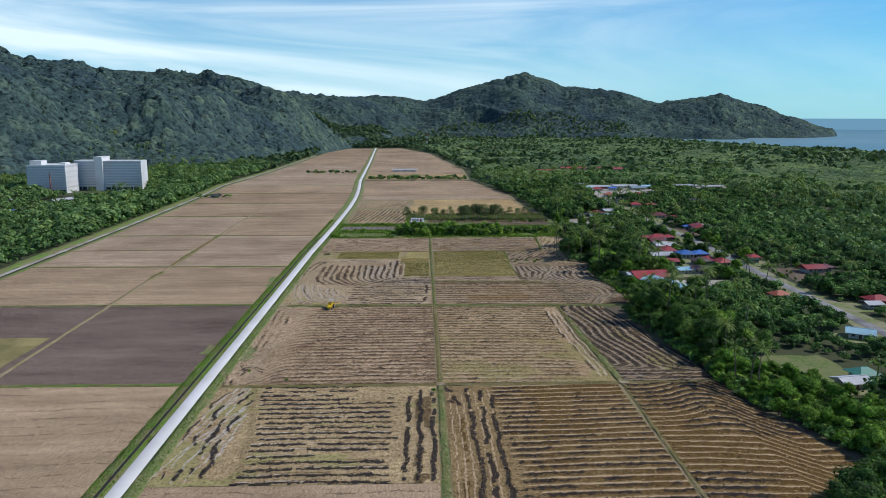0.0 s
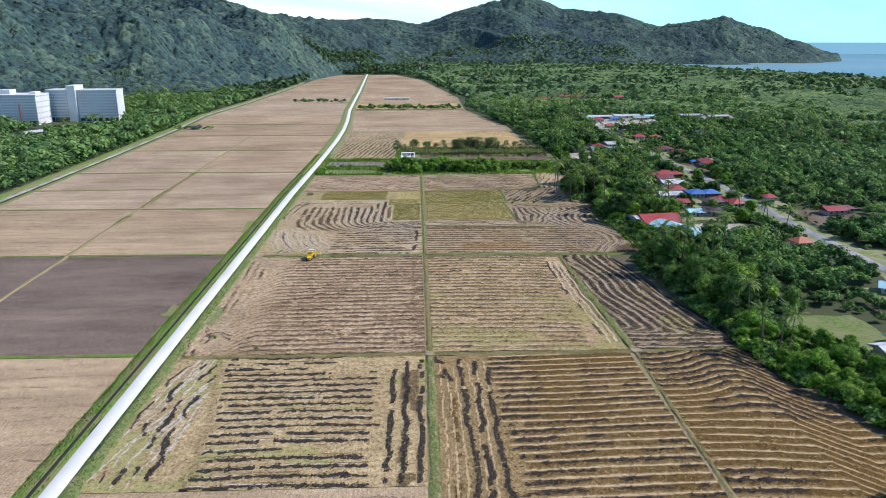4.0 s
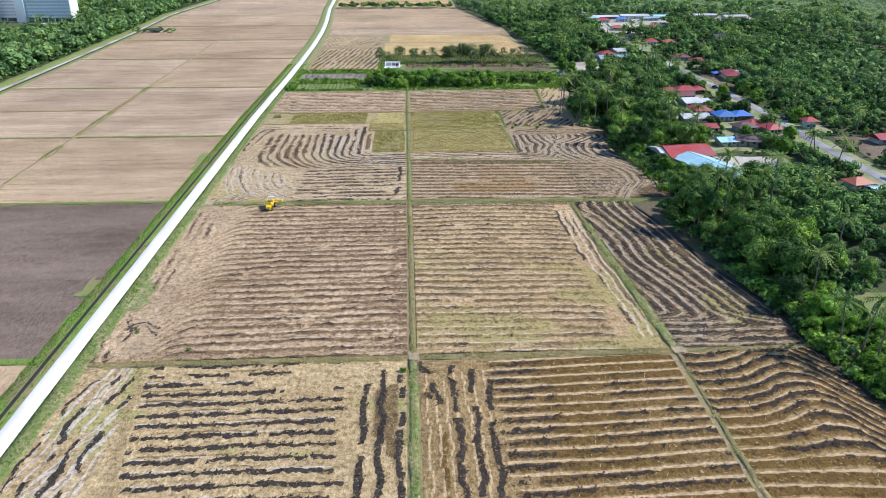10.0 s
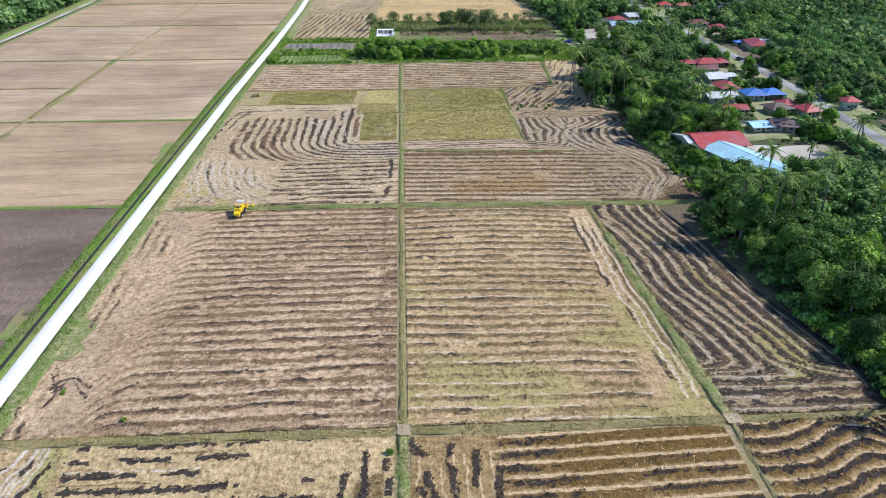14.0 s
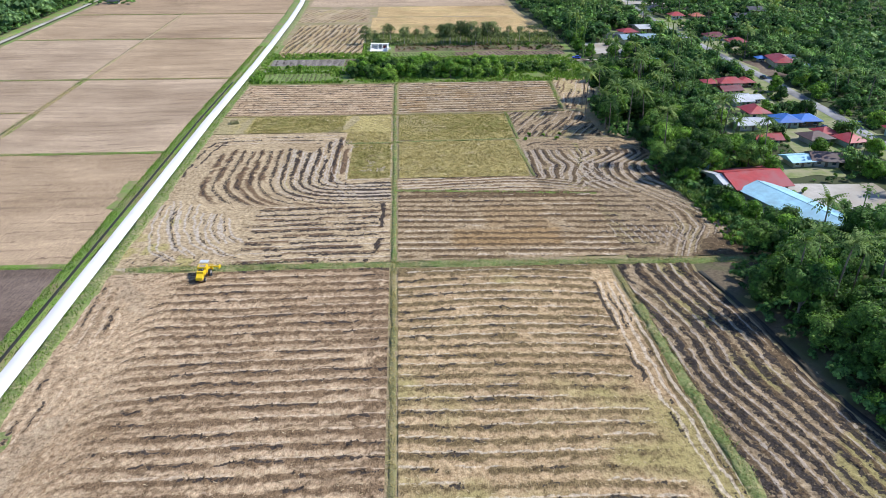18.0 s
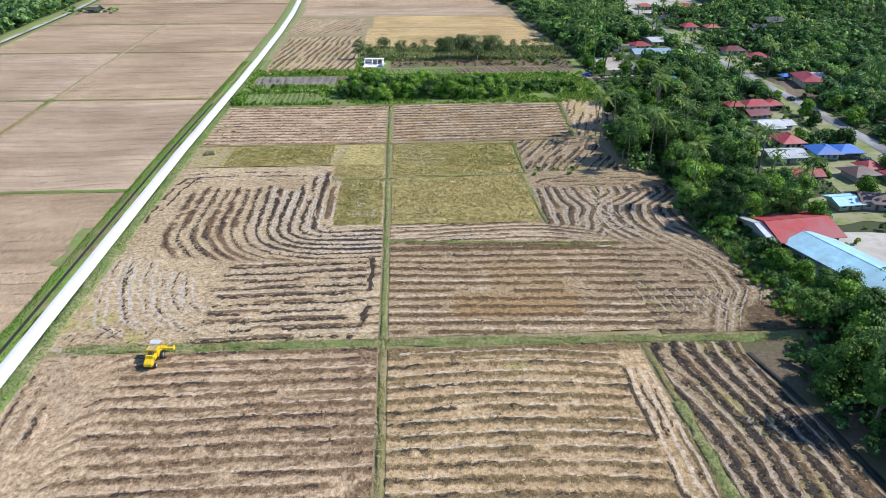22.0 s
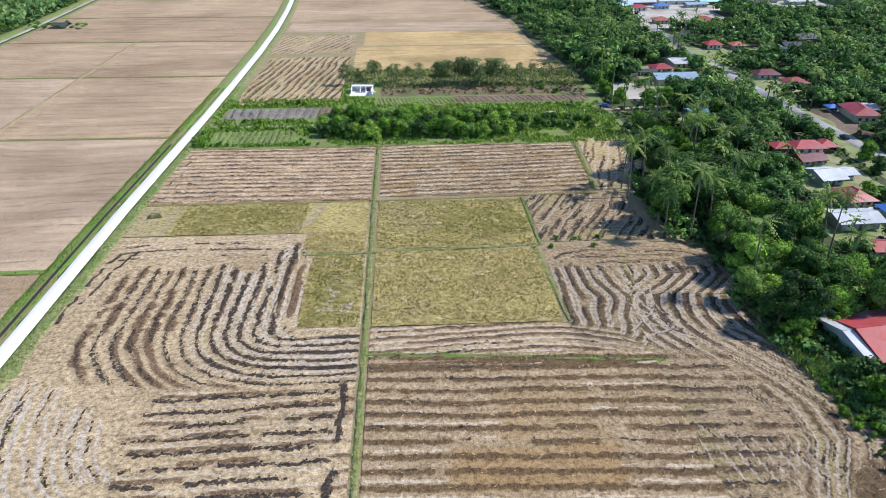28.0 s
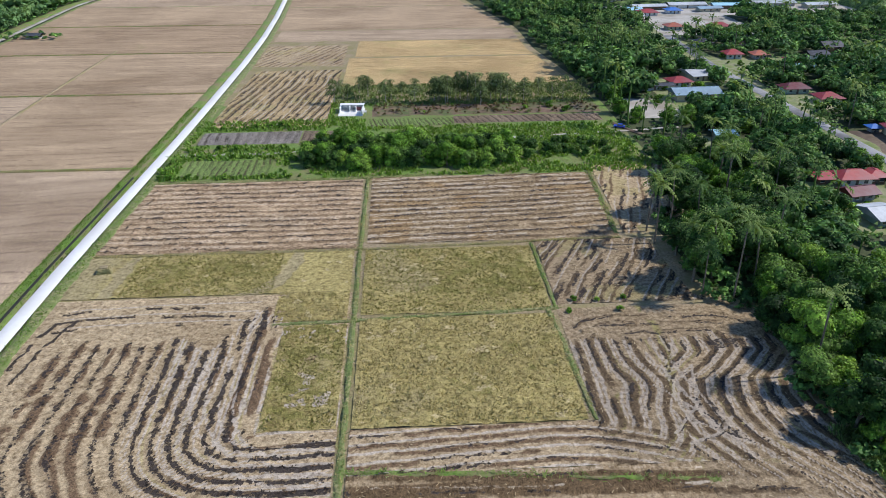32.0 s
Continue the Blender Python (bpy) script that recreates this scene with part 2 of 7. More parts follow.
    bump_node(n, l, p, fine, 0.9 if band else 0.4, 0.3 if band else 0.08)
    return m


M = {}
M["ground"] = surface("undergrowth_ground", (0.026, 0.045, 0.012), (0.085, 0.1, 0.032), 1.1, 0.95, 0.02, (0.05, 0.062, 0.02))
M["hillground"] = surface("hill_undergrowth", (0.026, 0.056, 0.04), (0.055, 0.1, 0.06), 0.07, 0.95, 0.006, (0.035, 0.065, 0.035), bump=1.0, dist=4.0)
M["grass"] = surface("grass", (0.075, 0.13, 0.025), (0.155, 0.22, 0.05), 1.2, 0.9, 0.06, (0.17, 0.15, 0.07), bump=0.6, dist=0.2)
M["drygrass"] = surface("dry_bund_grass", (0.2, 0.165, 0.07), (0.34, 0.275, 0.14), 1.2, 0.9, 0.08, (0.17, 0.165, 0.06), bump=0.6, dist=0.2)
M["verge"] = surface("verge_grass", (0.10, 0.185, 0.025), (0.20, 0.30, 0.055), 0.9, 0.9, 0.12, (0.23, 0.19, 0.09), bump=0.6, dist=0.2)
M["concrete"] = surface("pale_concrete", (0.76, 0.75, 0.72), (0.84, 0.835, 0.81), 0.8, 0.8, 0.04, (0.72, 0.70, 0.66), bump=0.1)
M["yard"] = surface("patchy_village_yard", (0.11, 0.165, 0.04), (0.24, 0.27, 0.09), 0.5, 0.95, 0.13, (0.30, 0.28, 0.17), bump=0.4)
M["meadow_yard"] = surface("light_green_meadow", (0.075, 0.13, 0.028), (0.19, 0.24, 0.06), 0.8, 0.95, 0.1, (0.2, 0.205, 0.08), bump=0.5, dist=0.2)
M["asphalt"] = surface("worn_asphalt", (0.27, 0.27, 0.27), (0.34, 0.34, 0.335), 1.5, 0.85, 0.05, (0.13, 0.13, 0.13))
M["sand"] = surface("pale_sand_yard", (0.38, 0.35, 0.3), (0.55, 0.52, 0.46), 0.4, 0.9, 0.05, (0.3, 0.26, 0.2))
M["soil"] = surface("bare_soil", (0.12, 0.085, 0.055), (0.22, 0.165, 0.11), 0.8, 0.95, 0.06, (0.09, 0.06, 0.04), bump=0.5)
M["water"] = surface("muddy_ditch_bottom", (0.012, 0.012, 0.009), (0.03, 0.028, 0.018), 0.6, 0.85, bump=0.1)
M["sea"] = surface("sea_water", (0.11, 0.25, 0.29), (0.15, 0.30, 0.33), 0.01, 0.45, 0.001, (0.2, 0.33, 0.35), bump=0.05)
# emission in place of sunlit water, so the backdrop matches the sea sheet
M["farsea_glow"], fn_, fl_, fp_ = nodes_of("far_sea_glow")
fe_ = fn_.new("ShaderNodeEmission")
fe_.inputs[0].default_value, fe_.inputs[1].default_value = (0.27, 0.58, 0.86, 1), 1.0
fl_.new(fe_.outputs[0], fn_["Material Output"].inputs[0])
M["bark"] = surface("bark", (0.13, 0.1, 0.075), (0.26, 0.22, 0.17), 3.0, 0.9, 0.5, (0.1, 0.08, 0.06))
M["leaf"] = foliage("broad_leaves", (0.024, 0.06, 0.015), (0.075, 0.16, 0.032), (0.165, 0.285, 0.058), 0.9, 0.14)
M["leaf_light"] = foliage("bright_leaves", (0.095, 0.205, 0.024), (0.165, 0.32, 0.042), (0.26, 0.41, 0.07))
M["verge_dry"] = surface("dry_verge_grass", (0.12, 0.145, 0.04), (0.36, 0.32, 0.15), 1.3, 0.9, 0.22, (0.15, 0.205, 0.05), bump=0.9, dist=0.3, spread=0.22)
M["straw_blade"] = foliage("dry_rice_blades", (0.31, 0.26, 0.10), (0.40, 0.33, 0.14), (0.48, 0.39, 0.19), 0.12, 0.15, False)
M["green_blade"] = foliage("green_rice_blades", (0.22, 0.205, 0.066), (0.29, 0.26, 0.088), (0.40, 0.34, 0.135), 0.12, 0.15, False)
M["reed"] = foliage("reed_blades", (0.135, 0.24, 0.04), (0.19, 0.31, 0.058), (0.27, 0.37, 0.09), 0.2, 0.25, False)
M["litter"] = foliage("loose_straw", (0.33, 0.235, 0.13), (0.45, 0.35, 0.215), (0.54, 0.44, 0.285), 0.3, 0.05, False)
M["clods"] = foliage("mud_clods", (0.04, 0.031, 0.026), (0.08, 0.06, 0.043), (0.16, 0.115, 0.075), 0.5, 0.0)
M["frond"] = foliage("palm_fronds", (0.085, 0.155, 0.04), (0.14, 0.225, 0.06), (0.235, 0.31, 0.085), 0.9, 0.22, False)
M["pale_reed"] = foliage("pale_reeds", (0.15, 0.215, 0.07), (0.21, 0.275, 0.095), (0.31, 0.345, 0.15), 0.2, 0.22, False)
M["reed_clump"] = foliage("reed_clumps", (0.11, 0.185, 0.055), (0.16, 0.25, 0.08), (0.24, 0.32, 0.12), 0.25, 0.2)
M["headland"] = surface("trampled_headland", (0.22, 0.165, 0.09), (0.40, 0.315, 0.19), 1.6, 0.95, 0.12, (0.25, 0.215, 0.085), bump=0.8, dist=0.2, spread=0.22)
# woods and scrub: base colours lightened in place of distance haze
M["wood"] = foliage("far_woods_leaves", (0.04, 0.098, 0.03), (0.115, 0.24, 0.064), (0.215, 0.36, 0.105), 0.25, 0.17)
M["scrub_wood"] = foliage("scrub_leaves", (0.085, 0.165, 0.062), (0.15, 0.26, 0.092), (0.24, 0.36, 0.125), 0.12, 0.2, False)
# hill trees: distance haze mixed into the leaf colours, paler and bluer
M["hill"] = foliage("hazy_hill_leaves", (0.05, 0.085, 0.075), (0.075, 0.12, 0.098), (0.115, 0.16, 0.115), 0.012, 0.0, False)
M["wood_far"] = foliage("far_plain_trees", (0.045, 0.088, 0.042), (0.075, 0.135, 0.058), (0.125, 0.19, 0.078), 0.05, 0.1, False)
M["scrub_far"] = foliage("far_scrub_leaves", (0.075, 0.135, 0.06), (0.11, 0.185, 0.08), (0.165, 0.25, 0.10), 0.02, 0.15, False)
# hill canopy carries painted haze: bluish, lightened base colours
M["hill_canopy"] = canopy_mat("hazy_hill_canopy", (0.03, 0.056, 0.066), (0.06, 0.102, 0.104), (0.11, 0.16, 0.125), 0.16, 2.0)
# plain canopy likewise lightened, with blue added for haze
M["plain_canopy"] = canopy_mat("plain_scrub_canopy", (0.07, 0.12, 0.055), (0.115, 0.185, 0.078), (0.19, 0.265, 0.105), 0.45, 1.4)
for nm, c in (("cream", (0.62, 0.55, 0.4)), ("grey_wall", (0.42, 0.41, 0.39)), ("green_wall", (0.42, 0.52, 0.42)), ("timber", (0.2, 0.13, 0.08))):
    M[nm] = surface(nm + "_house_wall", tuple(0.9 * v for v in c), tuple(1.1 * v for v in c), 0.5, 0.8, 0.3, tuple(0.75 * v for v in c), bump=0.03)
M["white"] = surface("white_paint", (0.74, 0.74, 0.73), (0.82, 0.82, 0.81), 0.3, 0.6, 0.05, (0.68, 0.67, 0.65), bump=0.02)
M["glass"] = surface("window_glass", (0.03, 0.045, 0.06), (0.06, 0.08, 0.1), 0.5, 0.1, bump=0)
M["far_window"] = surface("dull_far_glass", (0.27, 0.31, 0.35), (0.38, 0.42, 0.46), 0.5, 0.35, bump=0)
M["tan"] = surface("trampled_straw", (0.36, 0.28, 0.19), (0.5, 0.41, 0.29), 1.0, 0.95, 0.2, (0.3, 0.23, 0.15), bump=0.5)
M["yellow"] = surface("yellow_paint", (0.8, 0.54, 0.012), (0.9, 0.62, 0.02), 2.0, 0.4, 0.6, (0.7, 0.46, 0.02), bump=0.02)
M["tyre"] = surface("rubber", (0.02, 0.02, 0.02), (0.05, 0.045, 0.04), 6.0, 0.85)
M["steel"] = surface("dull_steel", (0.4, 0.42, 0.45), (0.55, 0.57, 0.6), 2.0, 0.45, metal=0.6)
for nm, c in (("red", (0.36, 0.045, 0.045)), ("maroon", (0.17, 0.035, 0.04)), ("blue", (0.05, 0.17, 0.5)), ("sky", (0.36, 0.62, 0.72)), ("silver", (0.55, 0.57, 0.58)), ("brown", (0.12, 0.075, 0.06)), ("slate", (0.035, 0.035, 0.045)), ("orange", (0.42, 0.12, 0.06)), ("steelblue", (0.3, 0.42, 0.5)), ("green", (0.08, 0.3, 0.22))):
    M["roof_" + nm] = surface("roof_sheet_" + nm, tuple(0.85 * v for v in c), tuple(min(0.85, 1.15 * v) for v in c), 0.5, 0.5, 0.15, tuple(0.7 * v + 0.06 for v in c), bump=0.05, vary=0.25)
    M["roof_" + nm].node_tree.nodes["Principled BSDF"].inputs["Specular IOR Level"].default_value = 0.4


# ======== builders ========
def fast_mesh(name, V, F, mat, uv=None, tint=None, smooth=False):
    """A mesh from arrays: vertices (n, 3) and faces (m, 3) or (m, 4)."""
    V, F = np.asarray(V, np.float32), np.asarray(F, np.int32)
    me = bpy.data.meshes.new(name)
    me.vertices.add(len(V))
    me.vertices.foreach_set("co", V.ravel())
    k = F.shape[1]
    me.loops.add(F.size)
    me.loops.foreach_set("vertex_index", F.ravel())
    me.polygons.add(len(F))
    me.polygons.foreach_set("loop_start", np.arange(0, F.size, k, dtype=np.int32))
    if smooth:
        me.polygons.foreach_set("use_smooth", np.ones(len(F), bool))
    if uv is not None:
        lay = me.uv_layers.new(name="rows")
        lay.data.foreach_set("uv", np.asarray(uv, np.float32)[F.ravel()].ravel())
    if tint is not None:
        a = me.attributes.new("tint", "FLOAT", "POINT")
        a.data.foreach_set("value", np.asarray(tint, np.float32))
    me.update(calc_edges=True)
    me.materials.append(mat)
    return me


def part(name, bm, mat, parent=None, label=""):
    """Links a bmesh as one mesh object under a thing or a part."""
    me = bpy.data.meshes.new(name)
    bm.to_mesh(me)
    bm.free()
    me.materials.append(mat)
    ob = new(name, me)
    ob.parent = parent
    return tagged(ob, label)


def link(name, me, parent=None, m=None):
    ob = new(name, me)
    ob.parent = parent
    if m is not None:
        ob.matrix_basis = m
    return ob


def add_box(bm, x0, x1, y0, y1, z0, z1, bevel=0.0):
    r = bmesh.ops.create_cube(bm, size=1.0)
    bmesh.ops.scale(bm, vec=(x1 - x0, y1 - y0, z1 - z0), verts=r["verts"])
    bmesh.ops.translate(bm, vec=((x0 + x1) / 2, (y0 + y1) / 2, (z0 + z1) / 2), verts=r["verts"])
    if bevel:
        bmesh.ops.bevel(bm, geom=list({e for v in r["verts"] for e in v.link_edges}), offset=bevel, segments=2, affect="EDGES", profile=0.7)
    return bm


def box(x0, x1, y0, y1, z0, z1, bevel=0.0):
    return add_box(bmesh.new(), x0, x1, y0, y1, z0, z1, bevel)


def fbm(x, y, scale, seed=0.0, octaves=3):
    """Cheap smooth value noise on arrays, about -1 to 1."""
    out, amp, f = np.zeros_like(x, dtype=float), 1.0, 1.0 / scale
    for o in range(octaves):
        a, b = x * f + seed + 17.3 * o, y * f - seed + 9.1 * o
        i, j = np.floor(a), np.floor(b)
        u, v = a - i, b - j
        u, v = u * u * (3 - 2 * u), v * v * (3 - 2 * v)

        def h(p, q):
            s = np.sin(p * 127.1 + q * 311.7 + seed * 3.3) * 43758.5453
            return (s - np.floor(s)) * 2 - 1
        out += amp * ((h(i, j) * (1 - u) + h(i + 1, j) * u) * (1 - v) + (h(i, j + 1) * (1 - u) + h(i + 1, j + 1) * u) * v)
        amp, f = amp * 0.5, f * 2.03
    return out


def grid_faces(nu, nv):
    a = (np.arange(nv - 1)[:, None] * nu + np.arange(nu - 1)).ravel()
    return np.stack([a, a + 1, a + nu + 1, a + nu], 1)


def plate(name, xl, xr, y0, y1, step, mat, z=0.0, relief=0.0, rows=None, ridge=0.0, wob=0.0, label="", kind="structure", category=""):
    """A sheet of ground between x = xl(y) and xr(y); rows(x, y) gives (along, across) for furrows."""
    fl = xl if callable(xl) else (lambda y: 0 * y + xl)
    fr = xr if callable(xr) else (lambda y: 0 * y + xr)
    ys = np.linspace(y0, y1, max(2, int((y1 - y0) / step) + 1))
    wid = float(np.max(fr(ys) - fl(ys)))
    us = np.linspace(0, 1, max(2, int(wid / step) + 1))
    Y, U = np.meshgrid(ys, us, indexing="ij")
    X = fl(Y) + (fr(Y) - fl(Y)) * U
    if wob:
        X = X + wob * fbm(X, Y, 9.0, 3.0)
        Y = Y + wob * fbm(X, Y, 8.0, 5.0)
    Z = np.full_like(X, z) + (relief * fbm(X, Y, 3.0, 1.0) if relief else 0)
    uv = None
    if rows:
        A, R = rows(X, Y)
        uv = np.stack([A.ravel(), R.ravel()], 1)
        t = np.abs(((R + 0.12 * fbm(X, Y, 2.5, 7.0)) % 1.0) - 0.5) * 2
        Z = Z + 0.3 * ridge * (1 - t) * (0.75 + 0.35 * fbm(X, Y, 1.8, 2.0, 2))
    V = np.stack([X.ravel(), Y.ravel(), Z.ravel()], 1)
    ob = new(name, fast_mesh(name, V, grid_faces(len(us), len(ys)), mat, uv, smooth=True))
    return tagged(ob, label or name.replace("_", " "), category or "ground", kind=kind)


def ribbon(name, pts, width, mat, z=0.05, height=0.0, wob=0.0, step=2.0, label="", category="path"):
    """A strip along a line of points, rounded over its width when it has height."""
    P = np.array(pts, float)
    d = np.r_[0, np.cumsum(np.hypot(*np.diff(P, axis=0).T))]
    s = np.linspace(0, d[-1], max(2, int(d[-1] / step) + 1))
    C = np.stack([np.interp(s, d, P[:, k]) for k in (0, 1)], 1)
    T = np.gradient(C, axis=0)
    T /= np.maximum(1e-6, np.hypot(*T.T))[:, None]
    N = np.stack([-T[:, 1], T[:, 0]], 1)
    prof = [(-1.0, -0.3), (-0.75, 0.6), (-0.3, 1.0), (0.3, 1.0), (0.75, 0.6), (1.0, -0.3)] if height else [(-1.0, 0.0), (-0.96, 1.0), (0.96, 1.0), (1.0, 0.0)]
    V = []
    for k, (o, h) in enumerate(prof):
        w = width / 2 * (1 + wob * fbm(s, 0 * s + 5 * k, 5.0, 4.0 + k))
        q = C + N * (o * w)[:, None]
        zz = z + (height * h * (1 + 0.35 * fbm(s, 0 * s + k, 2.5, 8.0)) if height else (0.05 * h - 0.05))
        V.append(np.stack([q[:, 0], q[:, 1], zz + 0 * s], 1))
    V = np.stack(V, 1).reshape(-1, 3)
    ob = new(name, fast_mesh(name, V, grid_faces(len(prof), len(s)), mat, smooth=bool(height)))
    return tagged(ob, label or name.replace("_", " "), category, kind="structure")


def leaf_cloud(rng, n, lobes, leaf, flat=0.32, core=1):
    """Leaf quads on the skins of overlapping lobes (x, y, z, r, rz), round closed hearts inside, added to stop light
    leaking through.
    """
    L = np.array(lobes, float)
    w = L[:, 3] ** 2
    k = rng.choice(len(L), n, p=w / w.sum())
    d = rng.normal(size=(n, 3))
    d[:, 2] = np.where(d[:, 2] < -0.35, -d[:, 2], d[:, 2])
    d /= np.linalg.norm(d, axis=1)[:, None]
    r = rng.uniform(0.72, 1.08, n)[:, None]
    C = L[k, :3] + d * r * np.stack([L[k, 3], L[k, 3], L[k, 4]], 1)
    N = d + rng.normal(size=(n, 3)) * flat + (0, 0, 0.35)
    N /= np.linalg.norm(N, axis=1)[:, None]
    A = np.cross(N, rng.normal(size=(n, 3)))
    A /= np.linalg.norm(A, axis=1)[:, None]
    B = np.cross(N, A)
    s = (leaf * rng.uniform(0.55, 1.3, n))[:, None]
    q = rng.uniform(0.5, 1.0, (4, n, 1))
    V = np.stack([C - A * s * q[0], C - B * s * 0.7 * q[1], C + A * s * q[2], C + B * s * 0.7 * q[3] + N * s * 0.25], 1).reshape(-1, 3)
    F = np.arange(4 * n).reshape(-1, 4)
    if not core:
        return V, F
    # hidden lumps in place of inner foliage, there to block light
    hearts = [(V, F)]
    for x, y, z, lr, lz in (lobes if n > 100 else sorted(lobes, key=lambda q: -q[3])[:3]):
        g, hf = HEART[core]
        hv_ = g * (0.72 * lr, 0.72 * lr, 0.72 * lz) * rng.uniform(0.8, 1.1, (len(g), 1)) + (x, y, z)
        hearts.append((hv_, hf))
    return joined(hearts)


def heart_shape(cuts):
    """A small rounded lump of quads: 6 faces, or 24."""
    bm = bmesh.new()
    bmesh.ops.create_cube(bm, size=1.0)
    if cuts:
        bmesh.ops.subdivide_edges(bm, edges=bm.edges[:], cuts=1, use_grid_fill=True)
    g = np.array([v.co.normalized()[:] for v in bm.verts])
    hf = np.array([[v.index for v in f.verts] for f in bm.faces])
    bm.free()
    return g, hf


HEART = {1: heart_shape(0), 2: heart_shape(1)}


def crown_lobes(rng, r, h, base, count):
    """Lobes that make up an uneven crown of radius r between base and base + h."""
    out = []
    for i in range(count):
        a, f = rng.uniform(0, 6.283), math.sqrt(rng.uniform(0, 1))
        zz = base + h * rng.uniform(0.2, 0.8) - 0.25 * h * f
        lr = r * rng.uniform(0.34, 0.56)
        out.append((math.cos(a) * f * r * 0.66, math.sin(a) * f * r * 0.66, zz, lr, lr * rng.uniform(0.7, 0.95)))
    return out


def palm_fronds(rng, n, length, z, seg=5, comb=True):
    """Drooping fronds, each a folded, tapering blade cut into leaflets."""
    V, F = [], []
    for i in range(n):
        a = 6.283 * i / n + rng.uniform(-0.25, 0.25)
        up = rng.uniform(-0.15, 1.1)
        ln = length * rng.uniform(0.8, 1.1)
        pts, w = [], []
        for k in range(seg + 1):
            t = k / seg
            out = ln * (t * math.cos(up * (1 - 0.5 * t)) * 0.95)
            pts.append((out * math.cos(a), out * math.sin(a), z + ln * (0.75 * up * t - (0.30 + 0.30 * (1 - up)) * t * t)))
            w.append(length * 0.14 * (0.35 + 1.1 * t * (1 - t) * 2.2 - 0.35 * t))
        sx, sy = -math.sin(a), math.cos(a)
        for side in (1, -1):
            for k in range(seg):
                b = len(V)
                (x0, y0, z0), (x1, y1, z1) = pts[k], pts[k + 1]
                g = 0.6 if comb else 1.0
                V += [(x0, y0, z0), (x0 + (x1 - x0) * g, y0 + (y1 - y0) * g, z0 + (z1 - z0) * g),
                      (x0 + (x1 - x0) * (g + 0.1) + side * sx * w[k + 1], y0 + (y1 - y0) * (g + 0.1) + side * sy * w[k + 1], z1 - 0.45 * w[k + 1]),
                      (x0 + (x1 - x0) * 0.3 + side * sx * w[k], y0 + (y1 - y0) * 0.3 + side * sy * w[k], z0 - 0.45 * w[k])]
                F.append((b, b + 1, b + 2, b + 3))
    return np.array(V), np.array(F)


def tube(pts, radii, sides=7):
    """A tapered round limb along points."""
    V, F = [], []
    for (x, y, z), r in zip(pts, radii):
        for k in range(sides):
            V.append((x + r * math.cos(6.283 * k / sides), y + r * math.sin(6.283 * k / sides), z))
    for i in range(len(pts) - 1):
        for k in range(sides):
            a, b = i * sides + k, i * sides + (k + 1) % sides
            F.append((a, b, b + sides, a + sides))
    return np.array(V), np.array(F)


def joined(pieces):
    V, F, o = [], [], 0
    for v, f in pieces:
        V.append(v)
        F.append(f + o)
        o += len(v)
    return np.concatenate(V), np.concatenate(F)


def scatter(name, protos, xs, ys, zs, sizes, mat, rng, label, category="woods"):
    """Many trees joined into one sheet of woods: each a turned, scaled prototype with a tint of its own."""
    which = rng.integers(0, len(protos), len(xs))
    turn, tint = rng.uniform(0, 6.283, len(xs)), rng.uniform(0, 1, len(xs))
    Vs, Fs, Ts, o = [], [], [], 0
    for k, (v, f) in enumerate(protos):
        i = np.nonzero(which == k)[0]
        if not len(i):
            continue
        c, s = np.cos(turn[i])[:, None], np.sin(turn[i])[:, None]
        sz = sizes[i][:, None]
        X = (v[None, :, 0] * c - v[None, :, 1] * s) * sz + xs[i][:, None]
        Y = (v[None, :, 0] * s + v[None, :, 1] * c) * sz + ys[i][:, None]
        Z = v[None, :, 2] * sz + zs[i][:, None]
        Vs.append(np.stack([X, Y, Z], 2).reshape(-1, 3))
        Fs.append((f[None] + (np.arange(len(i)) * len(v))[:, None, None] + o).reshape(-1, f.shape[1]))
        Ts.append(np.repeat(tint[i], len(v)))
        o += len(i) * len(v)
    me = fast_mesh(name, np.concatenate(Vs), np.concatenate(Fs), mat, tint=np.concatenate(Ts))
    return tagged(new(name, me), label, category, kind="stuff")


def strewn(rng, x0, x1, y0, y1, gap):
    """Jittered places on a grid of that spacing."""
    gx, gy = np.meshgrid(np.arange(x0, x1, gap), np.arange(y0, y1, gap))
    x, y = gx.ravel().astype(float), gy.ravel().astype(float)
    return x + rng.uniform(-0.5, 0.5, len(x)) * gap, y + rng.uniform(-0.5, 0.5, len(y)) * gap


def tufts(name, spots, h, w, mat, rng, label, category="grass", lean=0.4):
    """Upright blades, one bent quad each."""
    x, y, z = spots
    n = len(x)
    a = rng.uniform(0, 6.283, n)
    hh, ww = h * rng.uniform(0.5, 1.3, n), w * rng.uniform(0.6, 1.4, n)
    lx, ly = rng.normal(0, lean, n) * hh, rng.normal(0, lean, n) * hh
    c, s = np.cos(a) * ww / 2, np.sin(a) * ww / 2
    V = np.stack([np.stack([x - c, y - s, z], 1), np.stack([x + c, y + s, z], 1), np.stack([x + c * 0.4 + lx, y + s * 0.4 + ly, z + hh], 1), np.stack([x - c * 0.6 + lx, y - s * 0.6 + ly, z + hh * 0.9], 1)], 1).reshape(-1, 3)
    me = fast_mesh(name, V, np.arange(4 * n).reshape(-1, 4), mat, tint=np.repeat(rng.uniform(0, 1, n), 4))
    return tagged(new(name, me), label, category, kind="stuff")


# ======== the land ========
def edge_line(table):
    ys, xs = np.array([a for a, _ in table], float), np.array([b for _, b in table], float)
    return lambda y: np.interp(y, ys, xs)


